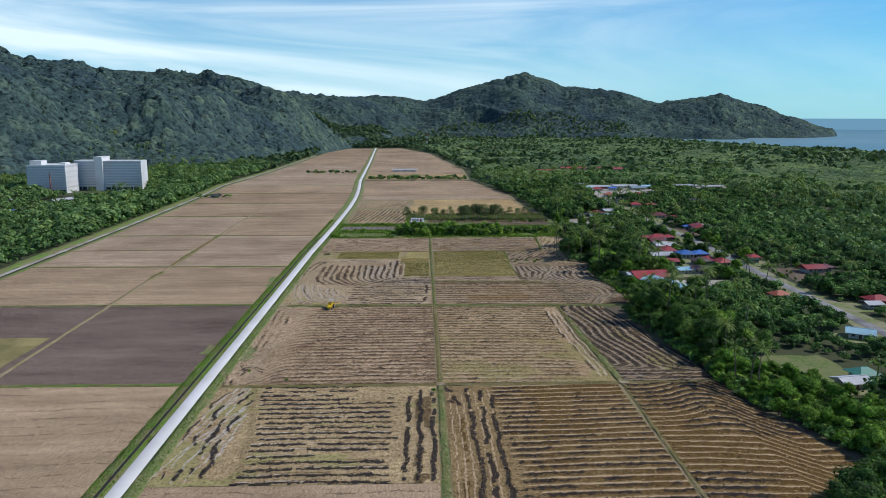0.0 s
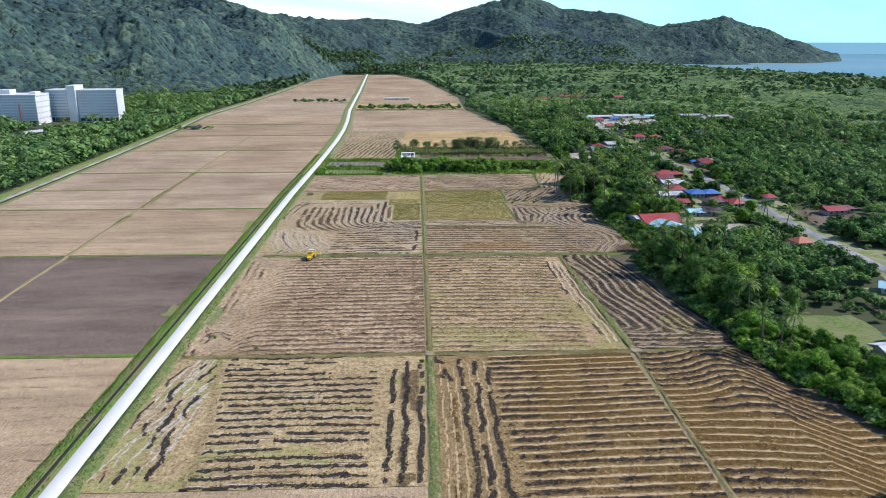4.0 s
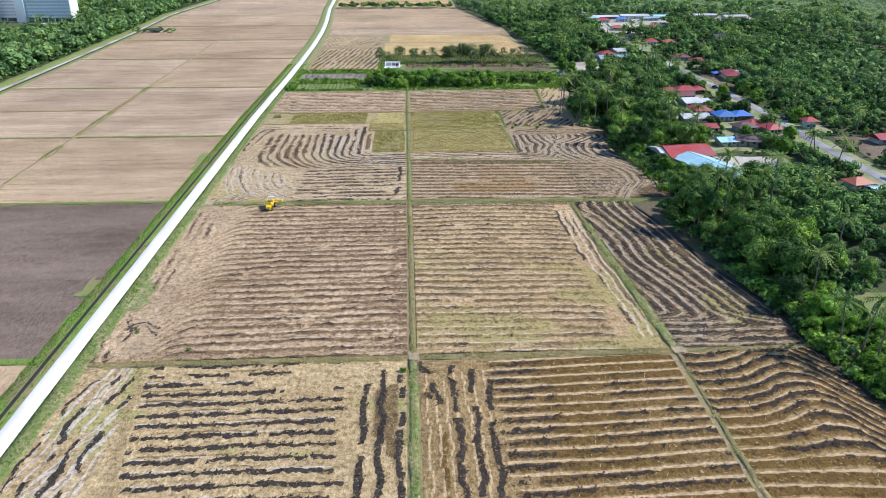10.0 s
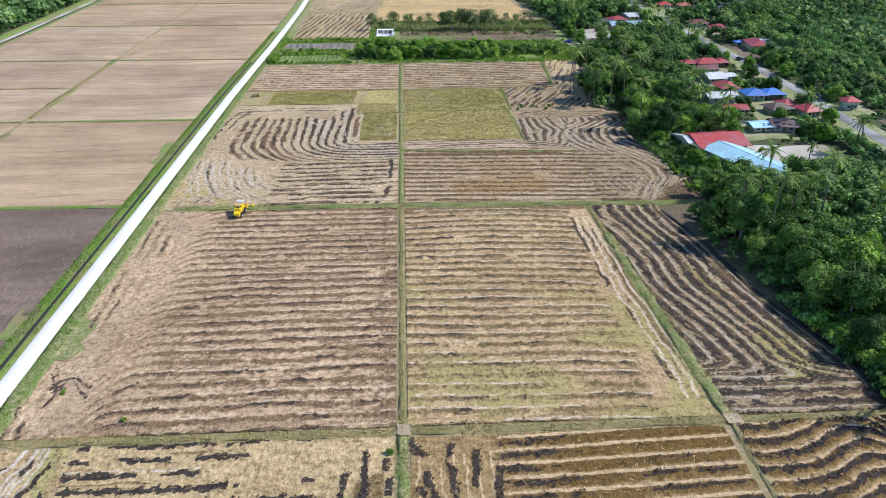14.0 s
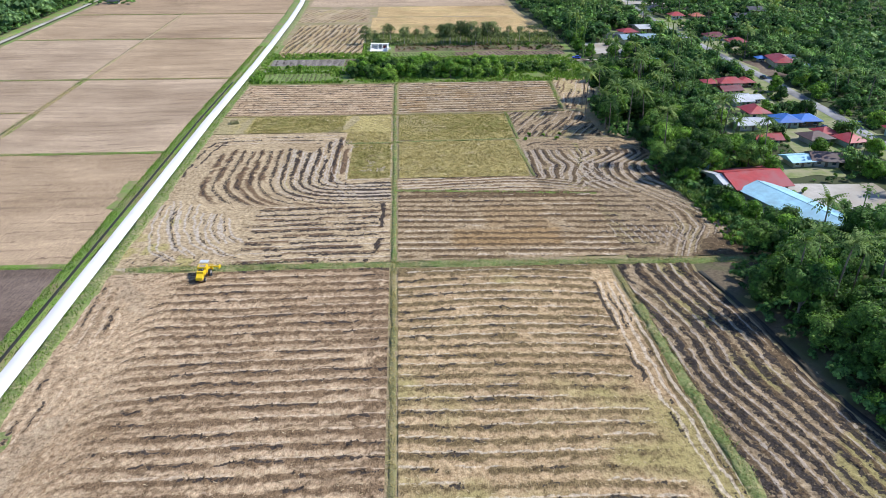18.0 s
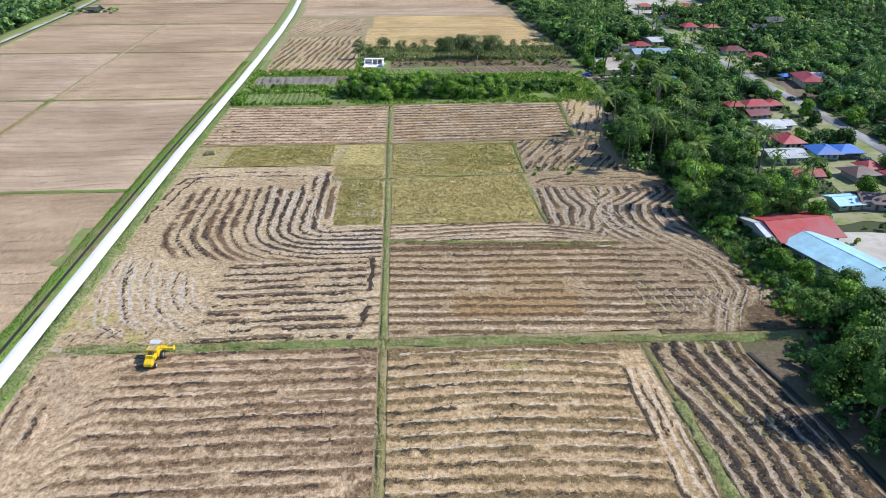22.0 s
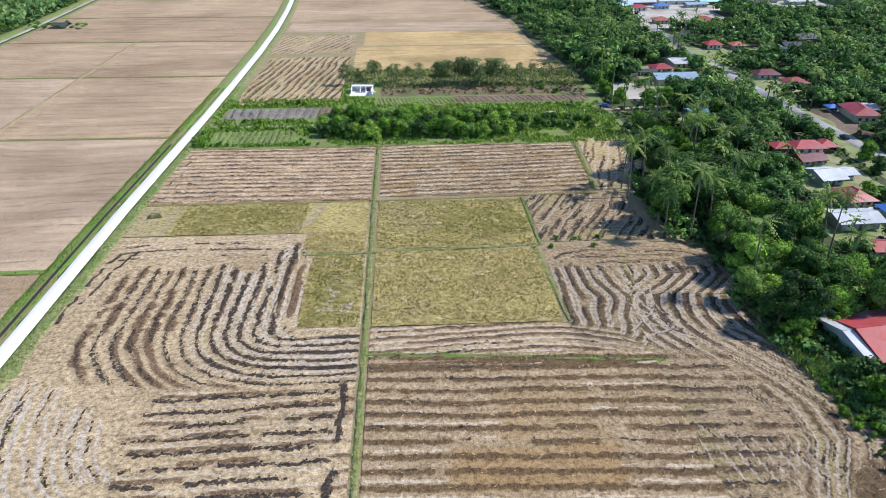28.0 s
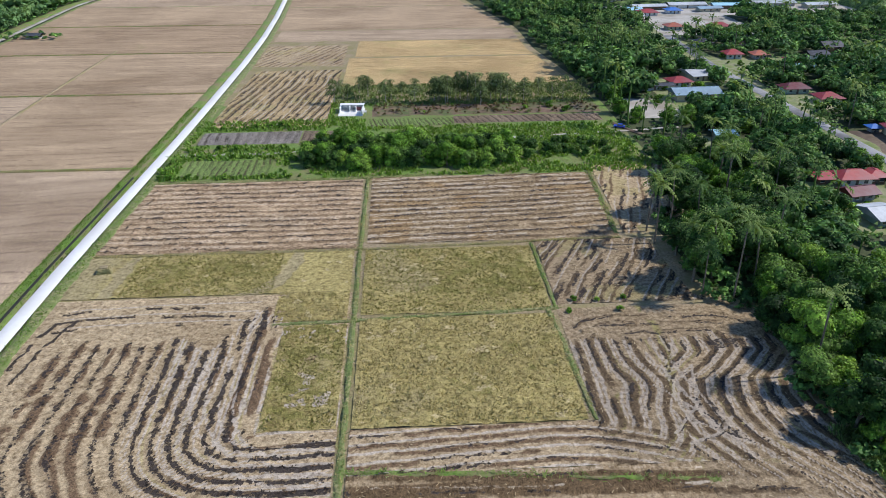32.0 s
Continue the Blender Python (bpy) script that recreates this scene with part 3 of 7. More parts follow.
tree_edge = edge_line([(-300, 160), (100, 118), (150, 104), (176, 97), (187, 91.5), (210, 89), (235, 87), (270, 82), (292, 81), (300, 90), (318, 93), (340, 88), (360, 84), (375, 89), (390, 88), (398, 76), (434, 74), (446, 92), (480, 97), (600, 98), (670, 90), (735, 90), (830, 73), (905, 60), (1100, 62), (1560, 16), (1850, -60), (2000, -90)])
road_x = edge_line([(-300, -66.3), (420, -66.2), (480, -65.2), (520, -64.6), (560, -64.3), (640, -64.2), (710, -65.5), (788, -69), (909, -77), (1232, -89), (1840, -115), (1900, -118)])
track_x = edge_line([(-300, -210), (360, -214), (540, -217), (720, -222), (850, -231), (1000, -222), (1200, -216), (1844, -208), (1900, -206)])
field_edge = lambda y: tree_edge(y) + 4.0
coast_x = edge_line([(-3000, 1400), (700, 1110), (1453, 945), (1610, 928), (1735, 889), (1961, 848), (2433, 765), (2700, 720), (4900, 640)])

ys = np.array([-3000, -1500, -500, 0, 500, 1000, 1400, 1615, 1789, 1928, 2180, 2450, 2704, 2900, 3800, 4900], float)
gv = np.stack([np.concatenate([np.stack([np.full_like(ys, -4900), ys, 0 * ys - 0.12], 1)[:, None], np.stack([0 * ys, ys, 0 * ys - 0.12], 1)[:, None], np.stack([coast_x(ys), ys, 0 * ys - 0.12], 1)[:, None], np.stack([coast_x(ys) + 60, ys, 0 * ys - 2.2], 1)[:, None]], 1)], 0).reshape(-1, 3)
tagged(new("ground", fast_mesh("ground", gv, grid_faces(4, len(ys)), M["ground"])), "flat land with dark undergrowth and weeds", "ground", kind="structure")
sv, sf = np.array([(-4900, 4900, -1.2), (600, -3000, -1.2), (4900, -3000, -1.2), (4900, 4900, -1.2)], float), np.array([(0, 1, 2, 3)])
tagged(new("water_sea", fast_mesh("water_sea", sv, sf, M["sea"])), "pale blue sea reaching the horizon", "sea", kind="structure")
# far sea beyond the sheet, up to the true horizon: an upright backdrop that glows
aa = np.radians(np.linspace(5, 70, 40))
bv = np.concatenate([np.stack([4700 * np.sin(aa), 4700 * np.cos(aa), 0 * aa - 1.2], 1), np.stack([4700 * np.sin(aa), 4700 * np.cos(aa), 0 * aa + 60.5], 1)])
tagged(new("backdrop_sea", fast_mesh("backdrop_sea", bv, grid_faces(40, 2), M["farsea_glow"])), "glowing backdrop of distant blue sea under the horizon", "sea", kind="structure")
ribbon("surf", [(float(coast_x(y)) + 22, y) for y in range(1000, 2700, 40)], 14, surface("sea_foam", (0.5, 0.55, 0.56), (0.75, 0.78, 0.78), 0.05, 0.7), -1.1, wob=0.5, step=10, label="thin white surf along the flat shore", category="surf")


# ======== hills ========
def smooth_interp(x, table):
    a, b = np.array([p for p, _ in table], float), np.array([q for _, q in table], float)
    i = np.clip(np.searchsorted(a, x) - 1, 0, len(a) - 2)
    t = np.clip((x - a[i]) / (a[i + 1] - a[i]), 0, 1)
    t = t * t * (3 - 2 * t) * 0.6 + t * 0.4
    return b[i] + (b[i + 1] - b[i]) * t


RIDGE = [(-60, 5.2), (-40, 4.6), (-28.9, 3.95), (-27, 3.45), (-24.6, 3.6), (-22.2, 3.05), (-19.6, 2.95), (-14.6, 2.75), (-9.7, 1.6), (-6, 1.35), (-2, 1.4), (0.2, 1.05), (4.5, 2.25), (7.9, 3.15), (9.2, 2.75), (11, 2.1), (14.5, 1.75), (18, 0.85), (19.5, 1.1), (22, 1.38), (24.5, 0.75), (27, -0.2), (29.5, -1.0), (30.6, -1.6), (33, -4)]
DIST = [(-60, 1500), (-29, 1850), (-15, 2150), (-8, 2900), (0, 3300), (8, 3250), (18, 3150), (27, 3250), (31, 3380), (34, 3400)]
SPUR = [(-60, 3.5), (-29, 1.4), (-24, 0.9), (-19, 0.75), (-14.7, 0.55), (-11, 0.75), (-8, -0.2), (-4.5, -1.0), (-2, -1.65), (0, -2.4), (30, -3)]
SDIST = [(-60, 1150), (-29, 1300), (-20, 1420), (-11, 1750), (-4, 2250), (0, 2400), (30, 2600)]


def hill_height(x, y):
    """Height of the wooded hills: a main ridge and a nearer spur, seen as bands round the plain, with gullies."""
    az, d = np.degrees(np.arctan2(x, y)), np.hypot(x, y)
    r0, s0 = smooth_interp(az, DIST), smooth_interp(az, SDIST)
    top = 80 + r0 * np.tan(np.radians(smooth_interp(az, RIDGE)))
    sp = 80 + s0 * np.tan(np.radians(smooth_interp(az, SPUR)))
    wf = smooth_interp(az, [(-60, 800), (-29, 900), (-12, 900), (0, 750), (8, 700), (22, 480), (31, 330)])
    u = (d - r0) / np.where(d < r0, wf, 900)
    main = top * np.exp(-2.0 * u * u)
    v = (d - s0) / np.where(d < s0, 330, 420)
    spur = np.maximum(sp, 0) * np.exp(-1.7 * v * v)
    top = top * (1 + 0.10 * fbm(az, 0 * az, 0.9, 6.0, 4))
    gully = 0.55 - 1.3 * np.abs(fbm(x + 0.4 * y, y, 430.0, 2.0, 3)) + 0.25 * fbm(x, y, 120.0, 5.0, 2)
    h = np.maximum(main, spur) + 0.25 * np.minimum(main, spur)
    body = h * (1 + 0.5 * gully * np.clip((top - h) / (top + 1), 0, 1) * 2.2)
    body = body * np.clip((d - 880) / 380, 0, 1) ** 1.3
    return body - 12 * np.clip(1 - body / 30, 0, 1) - np.where(az > 27, (az - 27) * 1.5, 0)


def crowns(x, y, cell):
    """Tree crowns packed side by side: height of the canopy (0 to 1) and a tone for each crown."""
    h, tone = np.zeros_like(x), np.zeros_like(x)
    i0, j0 = np.floor(x / cell), np.floor(y / cell)
    for di in (-1, 0, 1):
        for dj in (-1, 0, 1):
            i, j = i0 + di, j0 + dj
            r1, r2, r3 = (np.modf(np.abs(np.sin(i * a + j * b) * 43758.5453))[0] for a, b in ((127.1, 311.7), (269.5, 183.3), (113.5, 271.9)))
            q = (x - (i + 0.1 + 0.8 * r1) * cell) ** 2 + (y - (j + 0.1 + 0.8 * r2) * cell) ** 2
            top = (0.55 + 0.45 * r3) * np.sqrt(np.clip(1 - q / (0.85 * cell) ** 2, 0, 1))
            tone = np.where(top > h, r3 * 0.37 + r1 * 0.63, tone)
            h = np.maximum(h, top)
    return h, tone


def hill_sheet(name, az, dd, mat, canopy, label):
    D, A = np.meshgrid(dd, np.radians(az), indexing="ij")
    hx, hy = D * np.sin(A), D * np.cos(A)
    hz = hill_height(hx, hy)
    tone = None
    if canopy:
        c, tone = crowns(hx, hy, canopy)
        c2, _ = crowns(hx + 300, hy, canopy * 2.3)
        hz = hz + (canopy * 0.85 * c + canopy * 0.6 * c2) * np.clip(hz / 12, 0, 1) - 13.0 * np.clip(hz / 30, 0, 1) - 1.0
        tone = tone.ravel()
    else:
        hz = hz - 22.0 * np.clip(hz / 30, 0, 1) - 3.0
    V = np.stack([hx.ravel(), hy.ravel(), hz.ravel()], 1)
    return tagged(new(name, fast_mesh(name, V, grid_faces(len(az), len(dd))[:, ::-1], mat, smooth=True, tint=tone)), label, "hill", kind="structure")


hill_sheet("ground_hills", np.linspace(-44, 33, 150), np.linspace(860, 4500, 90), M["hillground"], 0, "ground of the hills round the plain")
hill_sheet("canopy_hills", np.linspace(-31.5, -1, 470), np.linspace(960, 2420, 430), M["hill_canopy"], 13.0, "dense dark green forest canopy over the near hills, tinted for haze")
hill_sheet("canopy_hills_far", np.linspace(-22, 32, 560), np.linspace(2080, 3560, 250), M["hill_canopy"], 15.0, "dense forest canopy over the far ridge, tinted blue-green for haze")

rng = np.random.default_rng(5)


clumps = [leaf_cloud(rng, 9, crown_lobes(rng, 0.9, 1.1, 0.0, 4), 0.8, 0.2, 0) for _ in range(12)]
n = 34000
ca, cd = np.radians(rng.uniform(-31, 31.2, n)), np.sqrt(rng.uniform(950.0 ** 2, 3500.0 ** 2, n))
cx, cy = cd * np.sin(ca), cd * np.cos(ca)
cz = hill_height(cx, cy)
r0 = smooth_interp(np.degrees(ca), DIST)
keep = (cz > 3) & (cd < r0 + 60)
cx, cy, cz, cd = cx[keep], cy[keep], cz[keep], cd[keep]
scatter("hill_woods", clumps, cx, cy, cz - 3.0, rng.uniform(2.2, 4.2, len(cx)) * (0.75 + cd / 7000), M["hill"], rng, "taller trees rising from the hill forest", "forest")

# low woods of the coastal plain, beyond the village
D, A = np.meshgrid(np.geomspace(640, 2800, 380), np.radians(np.linspace(-3, 34, 560)), indexing="ij")
px_, py_ = D * np.sin(A), D * np.cos(A)
cz, tone = crowns(px_, py_, 8.5)
cz2, _ = crowns(px_ + 70, py_ + 40, 27.0)
open_land = np.clip((px_ - tree_edge(py_) - 12) / 6, 0, 1) * np.clip((coast_x(py_) - px_ - 14) / 10, 0, 1) * np.clip((px_ - np.where(py_ < 800, 300 + (800 - py_) * 0.9, 0)) / 8, 0, 1)
low = np.clip((fbm(px_ * 0.35, py_, 90.0, 6.0, 3) + 0.62) * 4, 0.12, 1)
for a, b, c, d in ((176, 690, 242, 795), (146, 766, 348, 818), (146, 1006, 304, 1078), (150, 870, 240, 910)):
    open_land = open_land * (1 - np.clip((px_ - a) / 5, 0, 1) * np.clip((c - px_) / 5, 0, 1) * np.clip((py_ - b) / 5, 0, 1) * np.clip((d - py_) / 5, 0, 1))
cz = (5.4 * cz + 4.2 * cz2) * low * open_land - 1.4 * (1 - open_land) + 0.2 * open_land
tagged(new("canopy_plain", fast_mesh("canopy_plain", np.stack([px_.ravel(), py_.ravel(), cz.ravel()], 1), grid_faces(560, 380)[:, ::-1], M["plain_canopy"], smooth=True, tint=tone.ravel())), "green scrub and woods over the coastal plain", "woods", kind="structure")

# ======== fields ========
# brown soil with the shade of the edge trees put into its colour
M["shade_soil"] = surface("shaded_tree_side_soil", (0.075, 0.055, 0.035), (0.16, 0.125, 0.075), 1.2, 0.95, 0.12, (0.09, 0.095, 0.035), bump=0.7, dist=0.15)
M["dry"] = field_mat("dry_bare_field", (0.33, 0.236, 0.148), (0.43, 0.326, 0.205), (0.2, 0.14, 0.09), 0.6, 0.1, None, 0.6, 0.012, band=0.0)
M["dry_pink"] = field_mat("pale_pinkish_bare_field", (0.365, 0.27, 0.185), (0.425, 0.33, 0.217), (0.22, 0.16, 0.11), 0.7, 0.1, None, 0.6, 0.01, band=0.0)
M["dry_brown"] = field_mat("brown_bare_field", (0.31, 0.217, 0.133), (0.37, 0.275, 0.17), (0.18, 0.125, 0.08), 0.7, 0.1, (0.26, 0.24, 0.1), 0.66, 0.014, band=0.0)
M["burnt"] = field_mat("dark_burnt_field", (0.142, 0.108, 0.084), (0.199, 0.153, 0.120), (0.114, 0.086, 0.069), 0.2, 0.1, None, 0.6, 0.015, band=0.0)
M["ripe"] = surface("standing_yellow_rice", (0.26, 0.215, 0.075), (0.5, 0.405, 0.165), 1.4, 0.95, 0.045, (0.21, 0.185, 0.06), bump=1.0, dist=0.6)
M["gold"] = field_mat("golden_stubble", (0.4, 0.27, 0.11), (0.52, 0.39, 0.2), (0.2, 0.15, 0.07), 0.3, 0.1, (0.26, 0.25, 0.09), 0.6, band=0.15)


def across(pitch, bend=0.0, off=0.0):
    """Rows that run along x."""
    return lambda x, y: (x, (y + off + bend * np.sin(x / 23.0) + 1.5 * fbm(x, y, 26.0, 3.0) + 0.28 * fbm(x, y, 6.0, 8.0)) / pitch)


def lengthways(pitch, slope=0.0):
    """Rows that run along y."""
    return lambda x, y: (y, (x + slope * y + 0.9 * fbm(x, y, 24.0, 6.0) + 0.3 * fbm(x, y, 6.0, 2.0)) / pitch)


swirl_side = edge_line([(300, 84), (318, 93), (328, 93), (335, 90), (346, 83), (352, 79.5), (357, 78.2), (362, 78), (367, 79.5), (371, 84), (376, 88.5), (386, 89), (394, 86)])


ditch_side = edge_line([(60, 118), (150, 102), (172, 95.5), (189, 91), (223, 88), (235, 85.5), (251, 81.5), (274, 79), (294, 75.5), (300, 76)])
# --- cut fields: every vertex carries how much mud, standing stubble, pressed straw and tint lies there ---
def stubble_mat(name, base, pale, stub, mud, tint, press=(0.54, 0.455, 0.345), stretch=(1.7, 0.8, 1.0), patch=0.03):
    """Cut rice stubble: straw of two tones, with the painted layers broken up by straw-sized noise."""
    m, n, l, p = nodes_of(name)
    at = n.new("ShaderNodeAttribute")
    at.attribute_name = "layers"
    sep = n.new("ShaderNodeSeparateColor")
    l.new(at.outputs["Color"], sep.inputs[0])
    fine = noise_node(n, l, 1.0, 5, 0.7, stretch)
    grain = noise_node(n, l, 3.2, 4, 0.75, stretch)
    tuft = noise_node(n, l, 0.95, 3, 0.7, (1.0, 1.0, 1.0))
    wide = noise_node(n, l, patch, 5, 0.62)
    mid = noise_node(n, l, 0.4, 5, 0.65, (0.6, 1.0, 1.0))

    def torn(mask, k, lo=0.40, hi=0.60, by=fine):
        v = math_node(n, l, "ADD", mask, math_node(n, l, "MULTIPLY", math_node(n, l, "SUBTRACT", by, 0.5), k))
        return ramp_node(n, l, v, [(lo, (0, 0, 0)), (hi, (1, 1, 1))])
    col = mix_node(n, l, ramp_node(n, l, fine, [(0.38, (0, 0, 0)), (0.62, (1, 1, 1))]), base, pale)
    col = mix_node(n, l, 1.0, col, ramp_node(n, l, wide, [(0.34, (0.84, 0.82, 0.80)), (0.5, (1, 1, 1)), (0.66, (1.1, 1.1, 1.1))]), "MULTIPLY")
    col = mix_node(n, l, 0.8, col, ramp_node(n, l, mid, [(0.3, (0.72, 0.69, 0.64)), (0.5, (1, 1, 1)), (0.7, (1.18, 1.18, 1.18))]), "MULTIPLY")
    col = mix_node(n, l, math_node(n, l, "MULTIPLY", torn(at.outputs["Alpha"], 0.9, 0.25, 0.75), 0.75), col, tint)
    brown = mix_node(n, l, ramp_node(n, l, grain, [(0.35, (0, 0, 0)), (0.65, (1, 1, 1))]), tuple(0.66 * c for c in stub), tuple(1.3 * c for c in stub))
    col = mix_node(n, l, math_node(n, l, "MULTIPLY", torn(sep.outputs[1], 1.9, 0.28, 0.72), 0.95), col, brown)
    col = mix_node(n, l, math_node(n, l, "MULTIPLY", torn(sep.outputs[2], 1.1, 0.34, 0.6), 0.72), col, press)
    black = mix_node(n, l, ramp_node(n, l, grain, [(0.36, (0, 0, 0)), (0.68, (1, 1, 1))]), mud, tuple(2.6 * c for c in mud))
    col = mix_node(n, l, math_node(n, l, "MULTIPLY", torn(sep.outputs[0], 3.0, 0.54, 0.76, tuft), 0.96), col, black)
    col = mix_node(n, l, 1.0, col, ramp_node(n, l, grain, [(0.34, (0.68, 0.66, 0.64)), (0.5, (1, 1, 1)), (0.66, (1.22, 1.22, 1.22))]), "MULTIPLY")
    col = mix_node(n, l, 0.8, col, ramp_node(n, l, tuft, [(0.34, (0.46, 0.43, 0.41)), (0.48, (0.98, 0.98, 0.98)), (0.66, (1.32, 1.32, 1.32))]), "MULTIPLY")
    l.new(col, p.inputs["Base Color"])
    p.inputs["Roughness"].default_value = 0.9
    p.inputs["Specular IOR Level"].default_value = 0.12
    bump_node(n, l, p, fine, 0.7, 0.22)
    return m


def strips(u, v, pitch, w, seed, cover=0.5, dash=9.0, ragged=0.3, soft=0.35):
    """Broken bands along rows: u metres along, v rows across; each row is broken in its own way."""
    i = np.floor(v)
    c = (v - i - 0.5) * pitch
    n = fbm(u, i * 57.3, dash, seed, 3) / 1.3
    on = np.clip((n + 2 * cover - 1) * 3.5 + 0.5, 0, 1)
    half = w / 2 * (0.55 + 0.6 * on)
    return np.clip((half - np.abs(c + ragged * fbm(u, v * pitch, 1.1, seed + 3.0, 2))) / soft + 0.5, 0, 1) * on


def near_line(X, Y, pts, w, wob=0.35):
    """1 along a line of points, smoothed round its bends, falling off to 0 at its width."""
    P = np.array(pts, float)
    for _ in range(2):
        Q = np.empty((2 * len(P) - 2, 2))
        Q[0::2], Q[1::2] = 0.75 * P[:-1] + 0.25 * P[1:], 0.25 * P[:-1] + 0.75 * P[1:]
        P = np.concatenate([P[:1], Q, P[-1:]])
    pad = 6.0
    sel = (X > P[:, 0].min() - pad) & (X < P[:, 0].max() + pad) & (Y > P[:, 1].min() - pad) & (Y < P[:, 1].max() + pad)
    out = np.zeros_like(X)
    if not sel.any():
        return out
    x, y = X[sel], Y[sel]
    x, y = x + wob * fbm(x, y, 4.0, 3.0, 2), y + wob * fbm(x, y, 4.0, 8.0, 2)
    d = np.full(x.shape, 1e9)
    for (ax, ay), (bx, by) in zip(P, P[1:]):
        dx, dy = bx - ax, by - ay
        t = np.clip(((x - ax) * dx + (y - ay) * dy) / (dx * dx + dy * dy + 1e-9), 0, 1)
        d = np.minimum(d, np.hypot(x - ax - t * dx, y - ay - t * dy))
    out[sel] = np.clip((w / 2 - d) / 0.3 + 0.5, 0, 1)
    return out


def ramp(v, a, b):
    """0 at a, 1 at b."""
    return np.clip((v - a) / (b - a), 0, 1)


def within(v, a, b, soft=1.5):
    return ramp(v, a - soft, a + soft) * ramp(v, b + soft, b - soft)


def field(name, xl, xr, y0, y1, mat, paint, label, step=0.42, z=0.02, relief=0.05, clod=1.2, straw=0.35):
    """A sheet of cut field; paint(X, Y) gives mud, stubble, straw, tint and the height of ridges."""
    fl = xl if callable(xl) else (lambda y: 0 * y + xl)
    fr = xr if callable(xr) else (lambda y: 0 * y + xr)
    ys = np.linspace(y0, y1, int((y1 - y0) / step) + 1)
    us = np.linspace(0, 1, int(float(np.max(fr(ys) - fl(ys))) / step) + 1)
    Y, U = np.meshgrid(ys, us, indexing="ij")
    X = fl(Y) + (fr(Y) - fl(Y)) * U
    mud, stub, pale, tint, high = paint(X, Y)
    mud, stub, pale, tint = (np.clip(a + 0 * X, 0, 1) for a in (mud, stub, pale, tint))
    rough = fbm(X, Y, 1.3, 2.0, 2)
    Z = z + relief * fbm(X, Y, 3.0, 1.0) + high + mud * (0.10 + 0.16 * rough) + stub * (0.12 + 0.10 * rough) + pale * 0.05
    me = fast_mesh(name, np.stack([X.ravel(), Y.ravel(), Z.ravel()], 1), grid_faces(len(us), len(ys)), mat, smooth=True)
    lay = me.color_attributes.new("layers", "FLOAT_COLOR", "POINT")
    lay.data.foreach_set("color", np.stack([mud.ravel(), stub.ravel(), pale.ravel(), tint.ravel()], 1).astype(np.float32).ravel())
    tagged(new(name, me), label, "field", kind="structure")
    rg = np.random.default_rng(int(abs(y0) * 7 + y1 + abs(float(fl(np.array([y0]))[0]))))
    area = (y1 - y0) * float(np.mean(fr(ys) - fl(ys)))
    for nm, dens in (("mud_clods", clod), ("straw_litter", straw)):
        n = int(area * dens)
        if not n:
            continue
        a, b = rg.uniform(0, len(ys) - 1.001, n), rg.uniform(0, len(us) - 1.001, n)
        ia, ib = a.astype(int), b.astype(int)
        cy = y0 + (y1 - y0) * a / (len(ys) - 1)
        cx = fl(cy) + (fr(cy) - fl(cy)) * b / (len(us) - 1)
        k = (mud[ia, ib] > 0.55) if nm == "mud_clods" else (mud[ia, ib] < 0.3)
        cx, cy, cz, m = cx[k], cy[k], Z[ia, ib][k], int(k.sum())
        if not m:
            continue
        ang = rg.uniform(0, 6.283, m)
        L, W = (0.42 * rg.uniform(0.5, 1.3, m), 0.26 * rg.uniform(0.5, 1.4, m)) if nm == "mud_clods" else (0.6 * rg.uniform(0.5, 1.4, m), 0.1 * rg.uniform(0.6, 1.4, m))
        ca, sa, up = np.cos(ang), np.sin(ang), 0.2 if nm == "mud_clods" else 0.1
        q = [(-1, -1, 0.0), (1, -1, up), (1, 1, up * 0.3), (-1, 1, up * 0.8)]
        V = np.stack([np.stack([cx + i * L / 2 * ca - j * W / 2 * sa, cy + i * L / 2 * sa + j * W / 2 * ca, cz + h], 1) for i, j, h in q], 1).reshape(-1, 3)
        ob = new(nm, fast_mesh(nm, V, np.arange(4 * m).reshape(-1, 4), M["clods" if nm == "mud_clods" else "litter"], tint=np.repeat(rg.uniform(0, 1, m), 4)))
        tagged(ob, "dark muddy clods thrown up along the ruts" if nm == "mud_clods" else "scattered pale straw on stubble", "mud" if nm == "mud_clods" else "straw", kind="stuff")


BLACK = (0.019, 0.017, 0.017)
M["straw_sw"] = stubble_mat("pale_straw_stubble", (0.33, 0.238, 0.115), (0.535, 0.41, 0.235), (0.16, 0.11, 0.052), BLACK, (0.33, 0.31, 0.12), (0.52, 0.475, 0.42))
M["straw_amber"] = stubble_mat("amber_rice_stubble", (0.208, 0.137, 0.057), (0.36, 0.262, 0.13), (0.126, 0.076, 0.023), (0.022, 0.018, 0.016), (0.235, 0.165, 0.042), (0.56, 0.415, 0.255))
M["straw_pink"] = stubble_mat("reddish_rice_stubble", (0.342, 0.232, 0.138), (0.54, 0.41, 0.262), (0.168, 0.11, 0.062), (0.03, 0.024, 0.02), (0.42, 0.33, 0.22), (0.56, 0.44, 0.31))
M["straw_green"] = stubble_mat("greenish_rice_stubble", (0.34, 0.235, 0.125), (0.53, 0.39, 0.228), (0.16, 0.115, 0.055), (0.03, 0.025, 0.02), (0.31, 0.27, 0.10))
